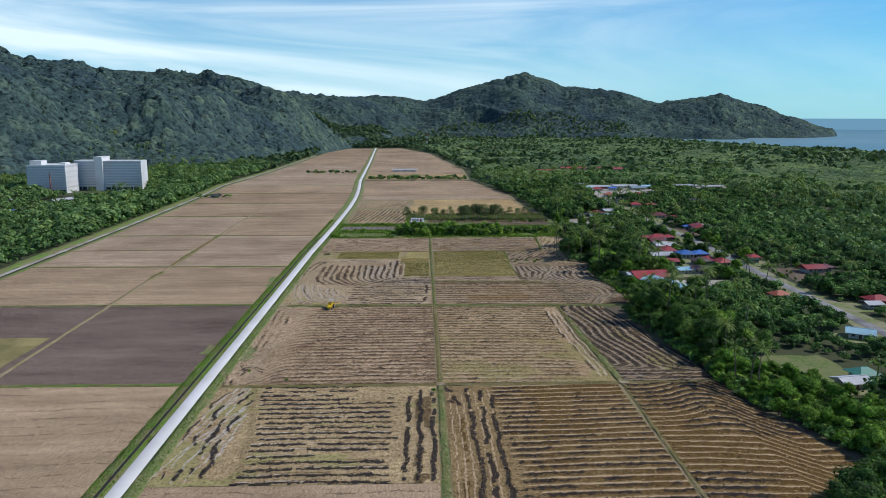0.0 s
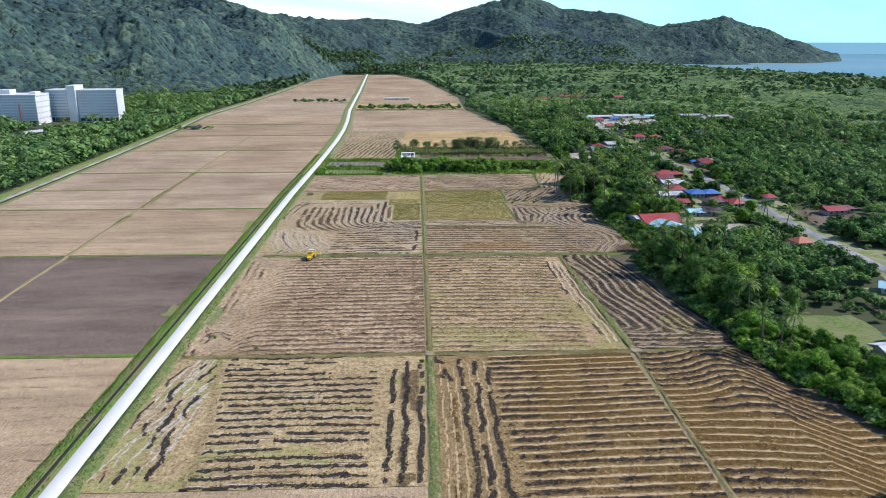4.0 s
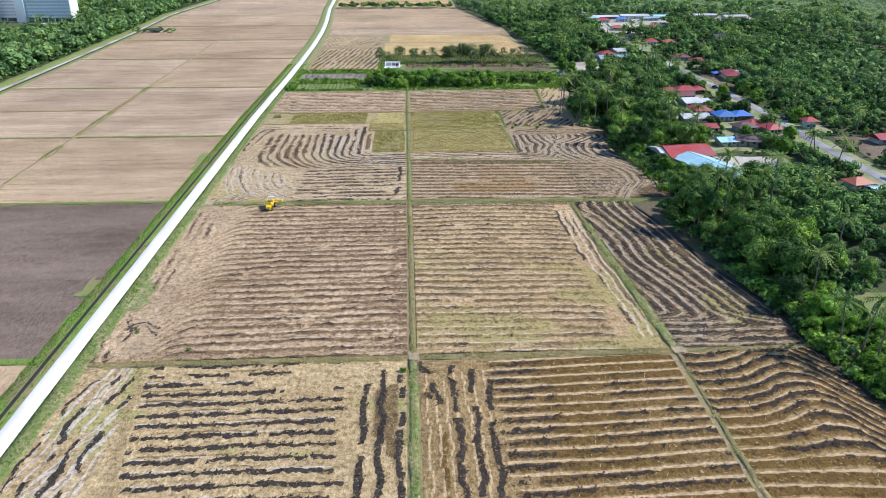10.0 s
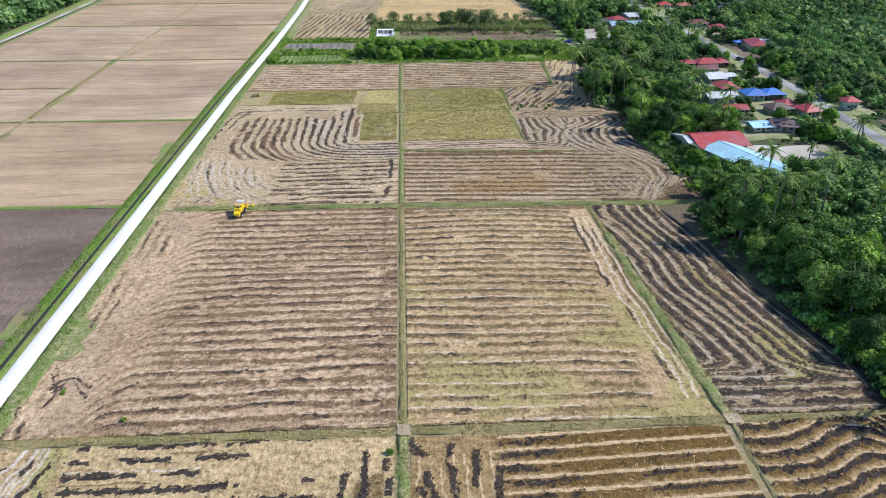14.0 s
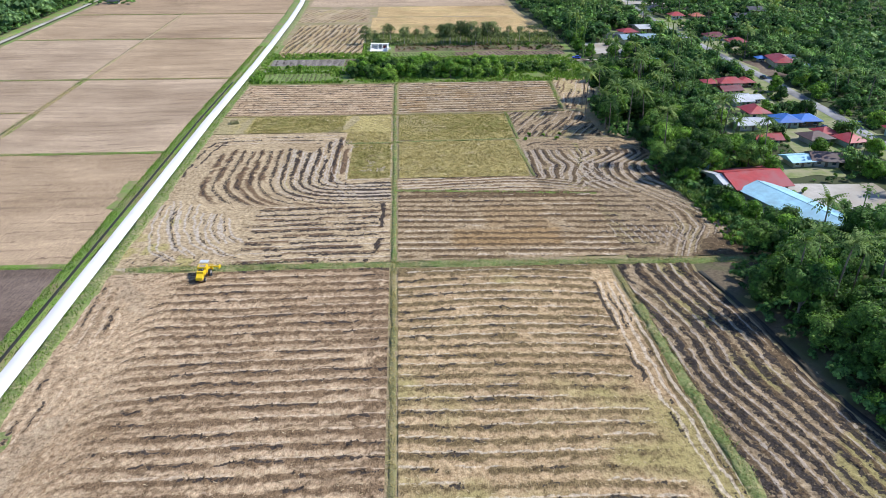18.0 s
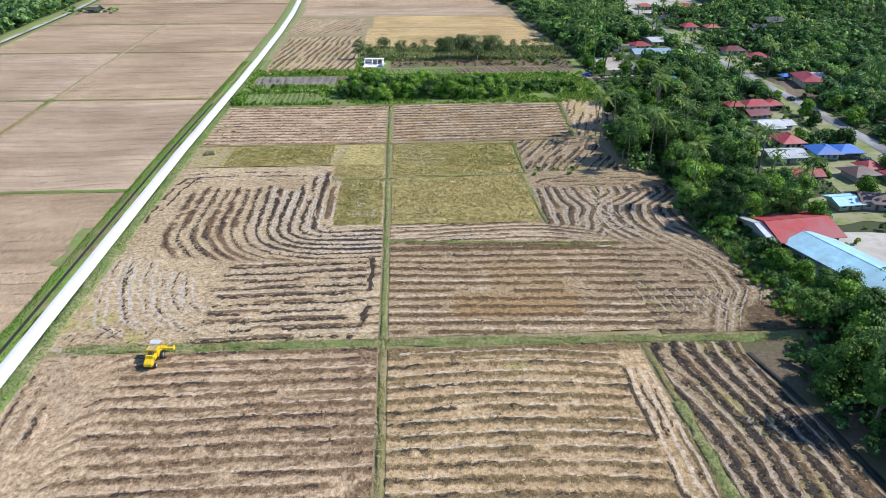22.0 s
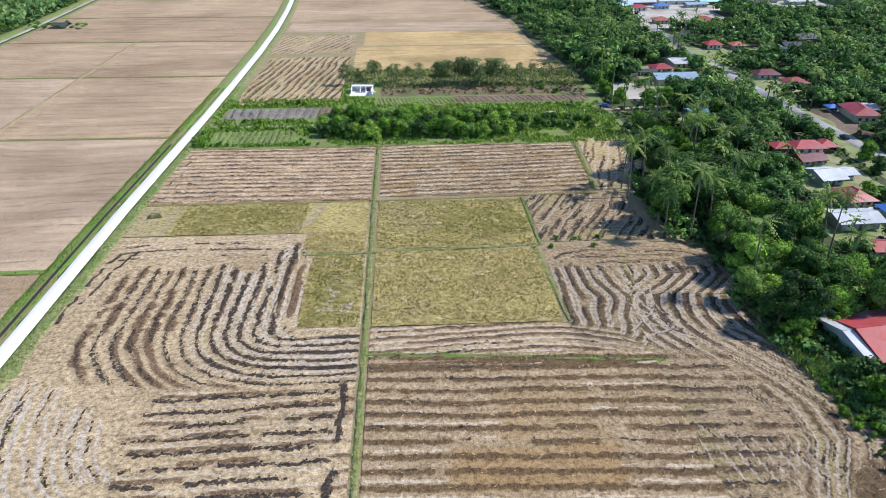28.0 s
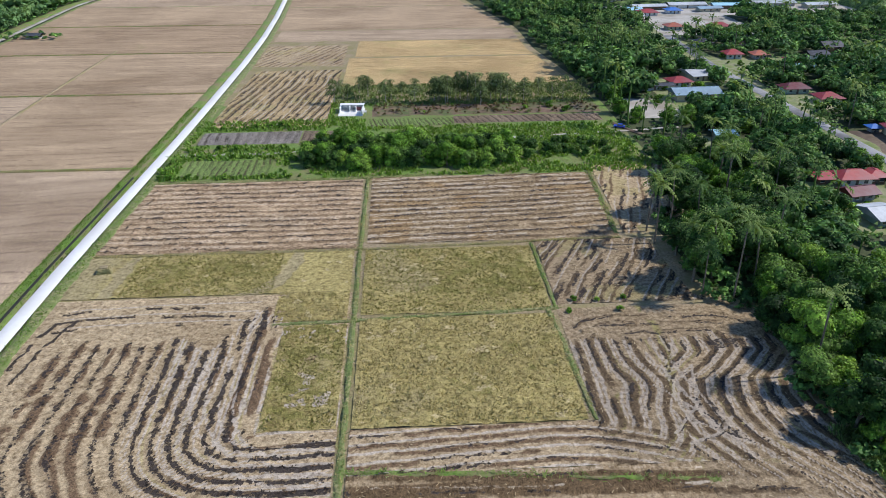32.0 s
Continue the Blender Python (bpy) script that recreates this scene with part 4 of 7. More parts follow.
M["straw_rut"] = stubble_mat("rutted_rice_stubble", (0.218, 0.158, 0.09), (0.375, 0.29, 0.185), (0.105, 0.072, 0.042), (0.024, 0.020, 0.018), (0.27, 0.245, 0.085), (0.40, 0.345, 0.28), (1.3, 1.1, 1.0))
M["straw_turn"] = stubble_mat("curving_rice_stubble", (0.32, 0.235, 0.135), (0.53, 0.415, 0.26), (0.15, 0.095, 0.055), (0.026, 0.021, 0.019), (0.36, 0.31, 0.11), (0.48, 0.42, 0.35), (1.2, 1.2, 1.0))
M["straw_orange"] = stubble_mat("patchy_rice_stubble", (0.255, 0.18, 0.10), (0.43, 0.33, 0.205), (0.12, 0.078, 0.04), (0.028, 0.023, 0.02), (0.31, 0.185, 0.07))
M["standing"] = stubble_mat("standing_yellow_rice", (0.285, 0.235, 0.088), (0.42, 0.345, 0.145), (0.2, 0.182, 0.055), (0.10, 0.11, 0.03), (0.33, 0.275, 0.16), (0.50, 0.41, 0.23), (1.3, 1.3, 1.0), 0.05)


def hash_row(i, k=0.0):
    s = np.sin(i * 12.9898 + k * 78.233) * 43758.5453
    return s - np.floor(s)


def paint_south_west(X, Y):
    v = (203.6 - Y + 0.025 * (X + 20) + 0.9 * fbm(X, Y, 40.0, 3.0, 2)) / 3.2 + 0.5
    i = np.floor(v)
    end = np.where(hash_row(i, 2.0) < 0.25, -26.0, -6.5 - 3.0 * hash_row(i, 1.0)) + np.where(i < 1, 7.0, 0.0)
    rows_ = within(X, -47.5 + 4.5 * ramp(Y, 200, 172), end, 0.7)
    weak = np.where(hash_row(i, 5.0) < 0.3, 0.55, 0.86)
    mud = strips(X, v, 3.2, 1.05, 4.0, 1.0, 5.0, 0.42) * rows_ * (fbm(X, i * 31.7, 6.0, 9.0, 3) < 2.4 * weak - 1.0)
    for cx, a, b in ((-4.1, 150, 199), (-0.9, 150, 203), (2.6, 150, 201)):
        mud = np.maximum(mud, near_line(X, Y, [(cx + 0.2, b), (cx, (a + b) / 2), (cx - 0.3, a)], 1.3, 0.5) * (fbm(X * 0.2, Y, 5.0, 3.0 + cx, 3) > -0.75))
    stub = 0.9 * within(X, -2.3, 2.2, 0.4) * (fbm(X, Y, 9.0, 6.0) > 0.35) + 0.75 * strips(X, v + 0.42, 3.2, 0.5, 8.0, 0.45, 12.0) * rows_
    pale = 0.9 * strips(X, v + 0.27, 3.2, 0.35, 6.0, 0.5, 20.0, 0.15) * rows_
    edge = ramp(X, -46.5, -49.0)
    for cx, s in ((-50.6, 1.0), (-53.6, 2.0), (-56.8, 3.0), (-60.2, 4.0)):
        mud = np.maximum(mud, near_line(X, Y, [(cx + 3.2, 203), (cx + 0.5, 193), (cx, 180), (cx + 0.3, 165), (cx + 1.0, 152)], 1.1 if cx > -58 else 0.7, 0.8) * (fbm(X * 0.2, Y, 7.0, s, 3) > (-0.1 if cx > -58 else 0.1)) * edge)
    tangle = np.zeros_like(X)
    for k in range(22):
        a, b = -62 + 0.62 * k, 150 + 6.0 * ((k * 5) % 7)
        tangle = np.maximum(tangle, near_line(X, Y, [(a + 8.0, b + 24 + 10 * (k % 3)), (a + 3.0, b + 16), (a + 1.5 * (k % 2), b)], 0.4, 0.5))
    pale = np.maximum(pale, tangle * edge)
    track = near_line(X, Y, [(-52, 214), (-50, 206), (-47.8, 197), (-46.6, 187), (-43, 174), (-42.5, 150)], 2.2, 0.8)
    mud, pale = mud * (1 - 0.75 * track), pale * (1 - track)
    stub = np.maximum(stub * (1 - track), 0.42 * track)
    tint = 0.7 * edge * (fbm(X, Y, 7.0, 2.0) > 0.2) + 0.7 * (fbm(X * 0.4, Y, 10.0, 7.0) > 0.7)
    return mud, stub, pale, tint, 0.03


def paint_south_east(X, Y):
    v = (205.6 - Y + 0.03 * (X - 48) + 0.7 * fbm(X, Y, 30.0, 5.0, 2)) / 3.15 + 0.5
    amber = ramp(X + 2.5 * fbm(X, Y, 5.0, 2.0), 20.5, 23.5)
    lush = ramp(fbm(X * 0.6, Y, 16.0, 8.0), -0.5, 0.1) * ramp(X, 26, 34)
    stub = strips(X, v, 3.15, 2.2, 3.0, 1.0, 14.0, 0.3, 0.8) * amber * (0.62 + 0.38 * lush)
    pale = strips(X, v + 0.42, 3.15, 0.6, 7.0, 0.95, 22.0, 0.12) * amber
    mud = strips(X, v + 0.08, 3.15, 0.85, 11.0, 0.62, 5.0, 0.4) * amber * ramp(lush, 1.15, 0.35)
    for line in ([(6.6, 207), (7.6, 199), (8.2, 194)], [(7.6, 204), (10.5, 191)], [(12.9, 204), (13.4, 191), (13.1, 178), (13.0, 140)], [(16.8, 203), (15.9, 181), (15.5, 140)], [(19.8, 199), (18.9, 182), (18.7, 140)]):
        mud = np.maximum(mud, near_line(X, Y, line, 1.3, 0.7) * (fbm(X * 0.25, Y, 4.5, line[0][0], 3) > -0.6))
    stub = np.maximum(stub, 0.9 * near_line(X, Y, [(10.0, 192), (10.2, 176), (9.5, 140)], 1.4, 0.5) * (fbm(X, Y, 8.0, 2.0) > -0.2))
    for k in range(7):
        pale = np.maximum(pale, near_line(X, Y, [(7.4 + 1.9 * k, 205 - 3 * (k % 3)), (7.9 + 1.85 * k, 180), (7.6 + 1.8 * k, 140)], 0.4, 0.35) * (1 - amber))
    mud = np.maximum(mud, strips(X, v - 0.1, 3.15, 0.8, 17.0, 0.7, 4.0, 0.45) * within(X, 20, 30, 2.5) * 0.95)
    return mud, stub, pale, lush * 0.55 * amber, 0.03


def paint_south_far(X, Y):
    hump = 5.0 * np.exp(-((X - 80) / 7.5) ** 2) * ramp(Y, 168, 188)
    f = 206.0 - Y + hump - 1.1 * np.clip(X - 84, 0, 9) - 0.03 * (X - 60)
    v = (f + 0.8 * fbm(X, Y, 22.0, 5.0, 2)) / 3.1 + 0.5
    lush = ramp(fbm(X * 0.6, Y, 18.0, 4.0), -0.2, 0.4) * ramp(Y, 192, 182)
    stub = strips(X, v, 3.1, 2.1, 3.0, 0.95, 10.0, 0.3, 0.8) * (0.7 + 0.3 * lush)
    pale = strips(X, v + 0.36, 3.1, 0.5, 7.0, 0.85, 18.0, 0.15)
    mud = strips(X, v + 0.06, 3.1, 1.15, 12.0, 0.8, 5.0, 0.45) * ramp(lush, 1.0, 0.35)
    for k in range(8):
        mud = np.maximum(mud, 0.7 * near_line(X, Y, [(62 + 4.0 * k, 199), (66 + 4.0 * k, 189), (69 + 4.0 * k, 178)], 0.5, 0.8) * (fbm(X, Y, 3.0, 6.0) > 0.2))
    return mud, stub, pale, 0.3 * lush, 0.03


def soft_rows(X, Y, v, pitch, seed, mud_cover=0.3):
    """Straw rows of a field cut some time ago: brown ragged streaks, a thin black line here and there, paler straw between."""
    stub = 0.85 * strips(X, v, pitch, 1.5, seed, 0.85, 6.0, 0.5, 0.8)
    stub = np.maximum(stub, 0.6 * strips(X, v + 0.5, pitch, 0.8, seed + 5, 0.45, 9.0, 0.45, 0.6))
    mud = 0.95 * strips(X, v + 0.07, pitch, 0.6, seed + 9, mud_cover + 0.14, 5.0, 0.4)
    pale = 0.75 * strips(X, v + 0.30, pitch, 0.5, seed + 2, 0.55, 14.0, 0.3)
    return mud, stub, pale


def paint_mid_west(X, Y):
    bend = 0.13 * np.clip(-43 - X, 0, 8.5) ** 2
    v = (292.4 - Y - bend + 1.0 * fbm(X, Y, 26.0, 3.0, 2)) / 3.35 + 0.5
    mud, stub, pale = soft_rows(X, Y, v, 3.35, 5.0, 0.34)
    inner = ramp(X + 3.0 * fbm(X, Y, 8.0, 1.0), -56, -40)
    side = ramp(X + 2 * fbm(X, Y, 9.0, 4.0), -50, -55)
    w = (X + 62 + 0.02 * (Y - 210) + 0.8 * fbm(X, Y, 12.0, 6.0, 2)) / 2.7
    mud = mud * inner + side * 0.9 * strips(Y, w, 2.7, 0.6, 3.0, 0.38, 7.0, 0.35)
    stub = stub * inner + side * 0.5 * strips(Y, w, 2.7, 1.3, 6.0, 0.6, 9.0, 0.4, 0.6)
    pale = pale * inner + side * 0.8 * strips(Y, w + 0.4, 2.7, 0.4, 9.0, 0.5, 12.0, 0.2)
    near_bund = ramp(X, -1.5, 0.5)
    stub = np.maximum(stub, near_bund * 0.65 * (fbm(X, Y, 2.5, 3.0) > -0.2))
    dirt = np.maximum(near_line(X, Y, [(-50.5, 207), (-53, 217), (-55, 230), (-53, 246)], 5.0, 2.0), near_line(X, Y, [(-58, 297), (-53, 291), (-50, 284)], 5.0, 2.0))
    mud, stub, pale = mud * (1 - 0.8 * dirt), np.maximum(stub * (1 - 0.8 * dirt), 0.32 * dirt * (fbm(X, Y, 6.0, 2.0) > -0.1)), pale * (1 - dirt)
    low = within(Y, 209.5, 213, 0.5) * 0.8
    stub = np.maximum(stub, low * (fbm(X, Y, 9.0, 2.0) > -0.4) * 0.6)
    for line in ([(-50, 222), (-56, 226), (-58.5, 221)], [(-47.5, 214), (-50, 219), (-54, 223)], [(-59, 228), (-57, 222), (-58, 214)]):
        mud = np.maximum(mud, near_line(X, Y, line, 0.8, 0.7) * (fbm(X, Y, 2.5, 1.0) > -0.1))
    return mud, stub, pale, 0.5 * dirt, 0.04


def paint_mid_east(X, Y):
    v = (286.4 - Y - 0.004 * np.clip(X - 30, 0, 30) ** 2 + 0.9 * fbm(X, Y, 26.0, 8.0, 2)) / 3.35 + 0.5
    mud, stub, pale = soft_rows(X, Y, v, 3.35, 8.0, 0.34)
    turn = ramp(X + 1.2 * fbm(X, Y, 7.0, 3.0), 49.5, 51.5)
    mud, stub, pale = mud * (1 - turn), stub * (1 - turn), pale * (1 - turn)
    for cx, w, wet in ((51.4, 0.9, 0.2), (53.5, 0.6, 0.0), (55.3, 0.5, -0.1)):
        line = [(cx - 0.6, 290), (cx - 0.7, 268), (cx, 252), (cx + 1.8, 238), (cx + 3.0, 214)]
        mud = np.maximum(mud, near_line(X, Y, line, w, 0.5) * (fbm(X, Y, 5.0, cx, 3) > 0.15 - wet))
        pale = np.maximum(pale, near_line(X, Y, [(a + 1.0, b) for a, b in line], 0.6, 0.5))
    stub = np.maximum(stub, 0.95 * near_line(X, Y, [(55.9, 272), (56.4, 250), (57.4, 228)], 2.0, 0.2))
    green = ramp(fbm(X, Y, 17.0, 5.0) + 0.9 * ramp(Y, 285, 225), 0.2, 1.0)
    stub = np.maximum(stub, within(Y, 296.0, 299.0, 0.4) * 0.8)
    return mud * (1 - 0.3 * green), stub * (1 - 0.35 * green), pale, green * 0.75, 0.04


def paint_mid_far(X, Y):
    a, b = (ditch_side(Y) - X) * 0.96, Y - 206.0
    k = np.clip((223 - 0.1 * (X - 60) - Y) / 5 + 0.5, 0, 1)
    d = a * (1 - k) + b * k + 0.9 * fbm(X, Y, 18.0, 4.0, 2)
    v, u = d / 3.1 + 0.5, (X + Y) * (1 - k) + X * k
    mud = 0.95 * strips(u, v, 3.1, 1.25, 5.0, 0.82, 6.0, 0.5)
    stub = 0.8 * strips(u, v + 0.3, 3.1, 1.2, 9.0, 0.75, 9.0, 0.4, 0.6)
    pale = 0.8 * strips(u, v + 0.5, 3.1, 0.5, 7.0, 0.7, 16.0, 0.25)
    stub = np.maximum(stub, ramp(a, 3.0, 0.5) * 0.9)
    return mud, stub, pale, 0.7 * ramp(fbm(X, Y, 12.0, 6.0), 0.1, 0.7) * ramp(a, 22, 10), 0.04


def paint_turn_west(X, Y):
    a, b = np.maximum(-9.6 - X, 0), np.maximum(357.0 - Y, 0)
    d = np.hypot(a, 1.3 * b) + 0.9 * fbm(X, Y, 18.0, 2.0, 2)
    u = np.arctan2(b, a + 1e-6) * 20 + Y
    v = d / 3.15
    straight = ramp(Y + 0.06 * X, 337.5, 335.0) * ramp(X + 2 * fbm(X, Y, 6.0, 2.0), -35 + 0.35 * (330 - 335), -31)
    old = ramp(d, 21, 25)
    top = 385 + 4.0 * fbm(X, 0 * X, 6.0, 2.0) + ramp(X, -24, -15) * 9
    arc = ramp(Y, top + 1, top - 1) * (1 - ramp(Y + 0.06 * X, 337.5, 335.0)) * ramp(X, -56.5, -52.5) * ramp(Y - 0.55 * (-40 - X), 334, 340)
    mud = arc * (strips(u, v, 3.15, 1.0, 3.0, 0.72, 6.0, 0.4) * (1 - 0.3 * old) * ramp(d, 1.0, 3.0))
    stub = arc * np.maximum(0.9 * strips(u, v + 0.2, 3.15, 0.9, 7.0, 0.5, 8.0, 0.4, 0.6), old * 0.8 * strips(u, v, 3.15, 1.9, 12.0, 0.55, 6.0, 0.7, 0.6))
    stub = np.maximum(stub, arc * ramp(d, 7.5, 6.5) * within(Y, 362, 386, 1) * strips(u, v, 3.15, 1.4, 9.0, 0.95, 9.0, 0.2))
    pale = arc * (1 - old) * np.maximum(strips(u, v + 0.42, 3.15, 0.4, 5.0, 0.7, 14.0, 0.15), strips(u, v + 0.68, 3.15, 0.35, 8.0, 0.6, 14.0, 0.15))
    vr = (335.4 - Y + 0.02 * (X + 15) + 0.8 * fbm(X, Y, 25.0, 7.0, 2)) / 3.55 + 0.5
    mud = np.maximum(mud, straight * 0.95 * strips(X, vr, 3.55, 0.95, 5.0, 0.72, 6.0, 0.4) * ramp(X, 1.6, 0.2))
    stub = np.maximum(stub, straight * 0.8 * strips(X, vr + 0.3, 3.55, 1.1, 2.0, 0.6, 9.0, 0.4, 0.6))
    pale = np.maximum(pale, straight * 0.7 * strips(X, vr + 0.55, 3.55, 0.5, 3.0, 0.7, 16.0, 0.2))
    mud = np.maximum(mud, near_line(X, Y, [(1.9, 338), (1.8, 320), (0.5, 307), (-2, 303)], 1.2, 0.6) * (fbm(X, Y, 4.0, 3.0) > -0.4))
    for yy in (399.2, 395.6, 392.2):
        mud = np.maximum(mud, 0.95 * near_line(X, Y, [(-57, yy - 1.5), (-50, yy), (-36, yy), (-21, yy - 0.6)], 0.9, 0.4) * (fbm(X, Y * 0.2, 6.0, yy, 3) > -0.35))
        pale = np.maximum(pale, 0.8 * near_line(X, Y, [(-56, yy + 0.2), (-36, yy + 1.6), (-16, yy + 1.2)], 0.5, 0.3))
    for line in ([(-57, 396), (-59, 388), (-60, 378), (-60.5, 362)], [(-54, 394.5), (-56, 387), (-57, 377), (-58.5, 368)]):
        mud = np.maximum(mud, near_line(X, Y, line, 0.9, 0.6) * (fbm(X * 0.3, Y, 4.0, line[0][0], 3) > -0.2))
    for k in range(6):
        pale = np.maximum(pale, near_line(X, Y, [(-16.5 + 1.3 * k, 390), (-14.5 + 1.0 * k, 397 - 0.5 * k)], 0.4, 0.8))
        mud = np.maximum(mud, 0.9 * near_line(X, Y, [(-17 + 1.5 * k, 389.5 + 0.8 * k), (-15.8 + 1.2 * k, 394.5)], 0.5, 0.8) * (fbm(X, Y, 1.6, k) > 0.1))
    for k in range(4):
        pale = np.maximum(pale, near_line(X, Y, [(4, 351.5 - 2.2 * k), (-3, 351 - 2.4 * k), (-9 - k, 352.5 - 1.6 * k), (-13.5 - 2.3 * k, 358), (-15.5 - 2.6 * k, 368), (-15.5 - 2.4 * k, 380)], 0.42, 0.4))
    for k in range(7):
        pale = np.maximum(pale, 0.9 * near_line(X, Y, [(3.8, 343 + 2.0 * k), (-1 - 0.8 * k, 346 + 1.2 * k), (-5 - k, 346.5 + 0.6 * k)], 0.36, 0.6))
    for line in ([(-60.5, 340), (-59, 324), (-56, 312), (-50, 306)], [(-58, 343), (-55, 326), (-52, 315), (-46, 309)], [(-52, 340), (-51, 326), (-47, 316), (-41, 310)], [(-47.5, 334), (-47, 321), (-42, 312.5), (-36, 308)], [(-44.5, 333), (-43.5, 322), (-39, 315)], [(-42, 330), (-40, 321), (-35, 315)], [(-56, 336), (-53.5, 320), (-49, 311)]):
        for off in (0.0, 2.1):
            pale = np.maximum(pale, near_line(X, Y, [(q + off, r) for q, r in line], 0.55, 0.5))
        mud = np.maximum(mud, 0.9 * near_line(X, Y, [(q + 0.7, r) for q, r in line], 0.45, 0.5) * (fbm(X, Y, 5.0, line[0][0], 3) > -0.35))
    for k in range(8):
        mud = np.maximum(mud, 0.9 * near_line(X, Y, [(-60.5 + 2.4 * k, 303.5 + (k % 3)), (-58.5 + 2.4 * k, 308 + 2 * (k % 2))], 0.5, 0.8) * (fbm(X, Y, 2.0, k) > 0.0))
    tint = 0.85 * ramp(X, -36, -42) * ramp(Y, 346, 338) * ramp(fbm(X, Y, 4.5, 4.0), 0.1, 0.7) + 0.55 * arc * (1 - old) * strips(u, v + 0.55, 3.15, 0.7, 4.0, 0.4, 10.0)
    return mud, stub, pale, tint, 0.04


def paint_turn_east(X, Y):
    v = (341.0 - Y - 0.05 * (X - 37) + 0.6 * fbm(X, Y, 26.0, 4.0, 2)) / 3.4 + 0.5
    stub = 0.85 * strips(X, v, 3.4, 1.3, 4.0, 0.75, 10.0, 0.35, 0.6)
    mud = 0.92 * strips(X, v + 0.12, 3.4, 0.5, 9.0, 0.46, 6.0, 0.3)
    pale = 0.85 * strips(X, v + 0.42, 3.4, 0.55, 2.0, 0.7, 18.0, 0.2) * (0.5 + 0.5 * (fbm(X, Y, 14.0, 3.0) > 0))
    warp = 3.0 * fbm(X, Y, 7.0, 9.0)
    ochre = np.maximum(within(X + warp, 29, 48, 1.5) * within(Y, 320, 335, 1.0) * 0.7, within(X + warp, 18, 50, 2.0) * within(Y + 0.3 * warp, 309, 320, 1.0))
    stub = np.maximum(stub, 0.9 * within(Y, 341.0, 344.0, 0.4))
    return mud * (1 - 0.45 * ochre), stub, pale * (1 - 0.7 * ochre), 0.62 * ochre, 0.04


def paint_strip(X, Y):
    f = Y - 0.08 * np.minimum(X - 6, 34) + 0.012 * np.clip(X - 40, 0, 20) ** 2
    v = (f + 0.35 * fbm(X, Y, 14.0, 4.0, 2)) / 2.3
    pale = strips(X, v, 2.3, 0.5, 2.0, 0.9, 25.0, 0.12)
    stub = 0.85 * strips(X, v + 0.4, 2.3, 0.9, 5.0, 0.6, 12.0, 0.3, 0.5)
    mud = 0.95 * strips(X, v + 0.25, 2.3, 0.5, 9.0, 0.42, 8.0, 0.2)
    return mud, stub, pale, 0.0, 0.03


def paint_swirl(X, Y):
    inner = np.hypot(np.maximum(X - 48.2, 0), np.maximum(357.0 - Y, 0) * 1.15)
    bulge = 2.6 * np.exp(-((Y - 366) / 5.5) ** 2) * ramp(X, 49, 58)
    outer = (swirl_side(Y) - X) * 0.9
    d = np.where(inner - bulge < outer, inner - bulge, outer + 1.3) + 0.45 * fbm(X, Y, 13.0, 4.0, 2)
    u, v = X * 0.6 + Y, d / 2.75
    upper = ramp(Y + 1.5 * fbm(X, Y, 6.0, 3.0), 383.5, 380.5)
    seam = np.exp(-((inner - bulge - outer) / 2.0) ** 2)
    stub = upper * 0.9 * strips(u, v, 2.75, 1.15, 5.0, 0.72, 9.0, 0.25, 0.5)
    mud = upper * 0.95 * strips(u, v + 0.16, 2.75, 0.55, 9.0, 0.55, 7.0, 0.25)
    pale = upper * np.maximum(strips(u, v + 0.36, 2.75, 0.42, 3.0, 0.8, 16.0, 0.12), strips(u, v + 0.62, 2.75, 0.36, 6.0, 0.75, 16.0, 0.12))
    for yy in (389.5, 386.5, 383.5):
        mud = np.maximum(mud, 0.9 * near_line(X, Y, [(50.5, yy - 4), (55, yy), (67, yy - 0.8), (84, yy - 0.5), (87, yy - 5)], 0.7, 0.5) * (fbm(X, Y * 0.3, 5.0, yy, 3) > 0.05))
        stub = np.maximum(stub, 0.6 * near_line(X, Y, [(52, yy - 3), (56, yy + 1), (68, yy), (84, yy + 0.3)], 0.9, 0.6) * (fbm(X, Y * 0.3, 7.0, yy + 3, 3) > -0.1))
    for line in ([(66.5, 373), (67.5, 366), (69.5, 357), (71, 347)], [(64.5, 372), (66, 362), (68.5, 352)], [(61, 366), (65, 360), (69, 354)], [(70, 371), (67, 360), (61, 353)], [(64, 356), (68, 353), (72, 350)], [(72, 356), (67, 352), (62, 350)]):
        pale = np.maximum(pale, near_line(X, Y, line, 0.5, 0.4))
        mud = np.maximum(mud, 0.85 * near_line(X, Y, [(q + 0.7, r) for q, r in line], 0.4, 0.4) * (fbm(X, Y, 3.0, line[0][0]) > 0.0))
    mud = np.maximum(mud, ((X - 80) ** 2 / 18 + (Y - 378.5) ** 2 / 3 < 1 + 0.5 * fbm(X, Y, 1.5, 2.0)) * 0.75)
    k = ramp(Y, 356.5, 352.5) * ramp(X + 0.6 * (Y - 350), 62, 57)
    m2, s2, p2, _, _ = paint_strip(X, Y)
    mud, stub, pale = mud * (1 - k) + m2 * k, stub * (1 - k) + s2 * k, pale * (1 - k) + p2 * k
    return mud, stub, pale, 0.75 * np.maximum(upper * strips(u, v + 0.85, 2.75, 0.5, 8.0, 0.5, 12.0), seam * (fbm(X, Y, 4.0, 3.0) > -0.2)), 0.03


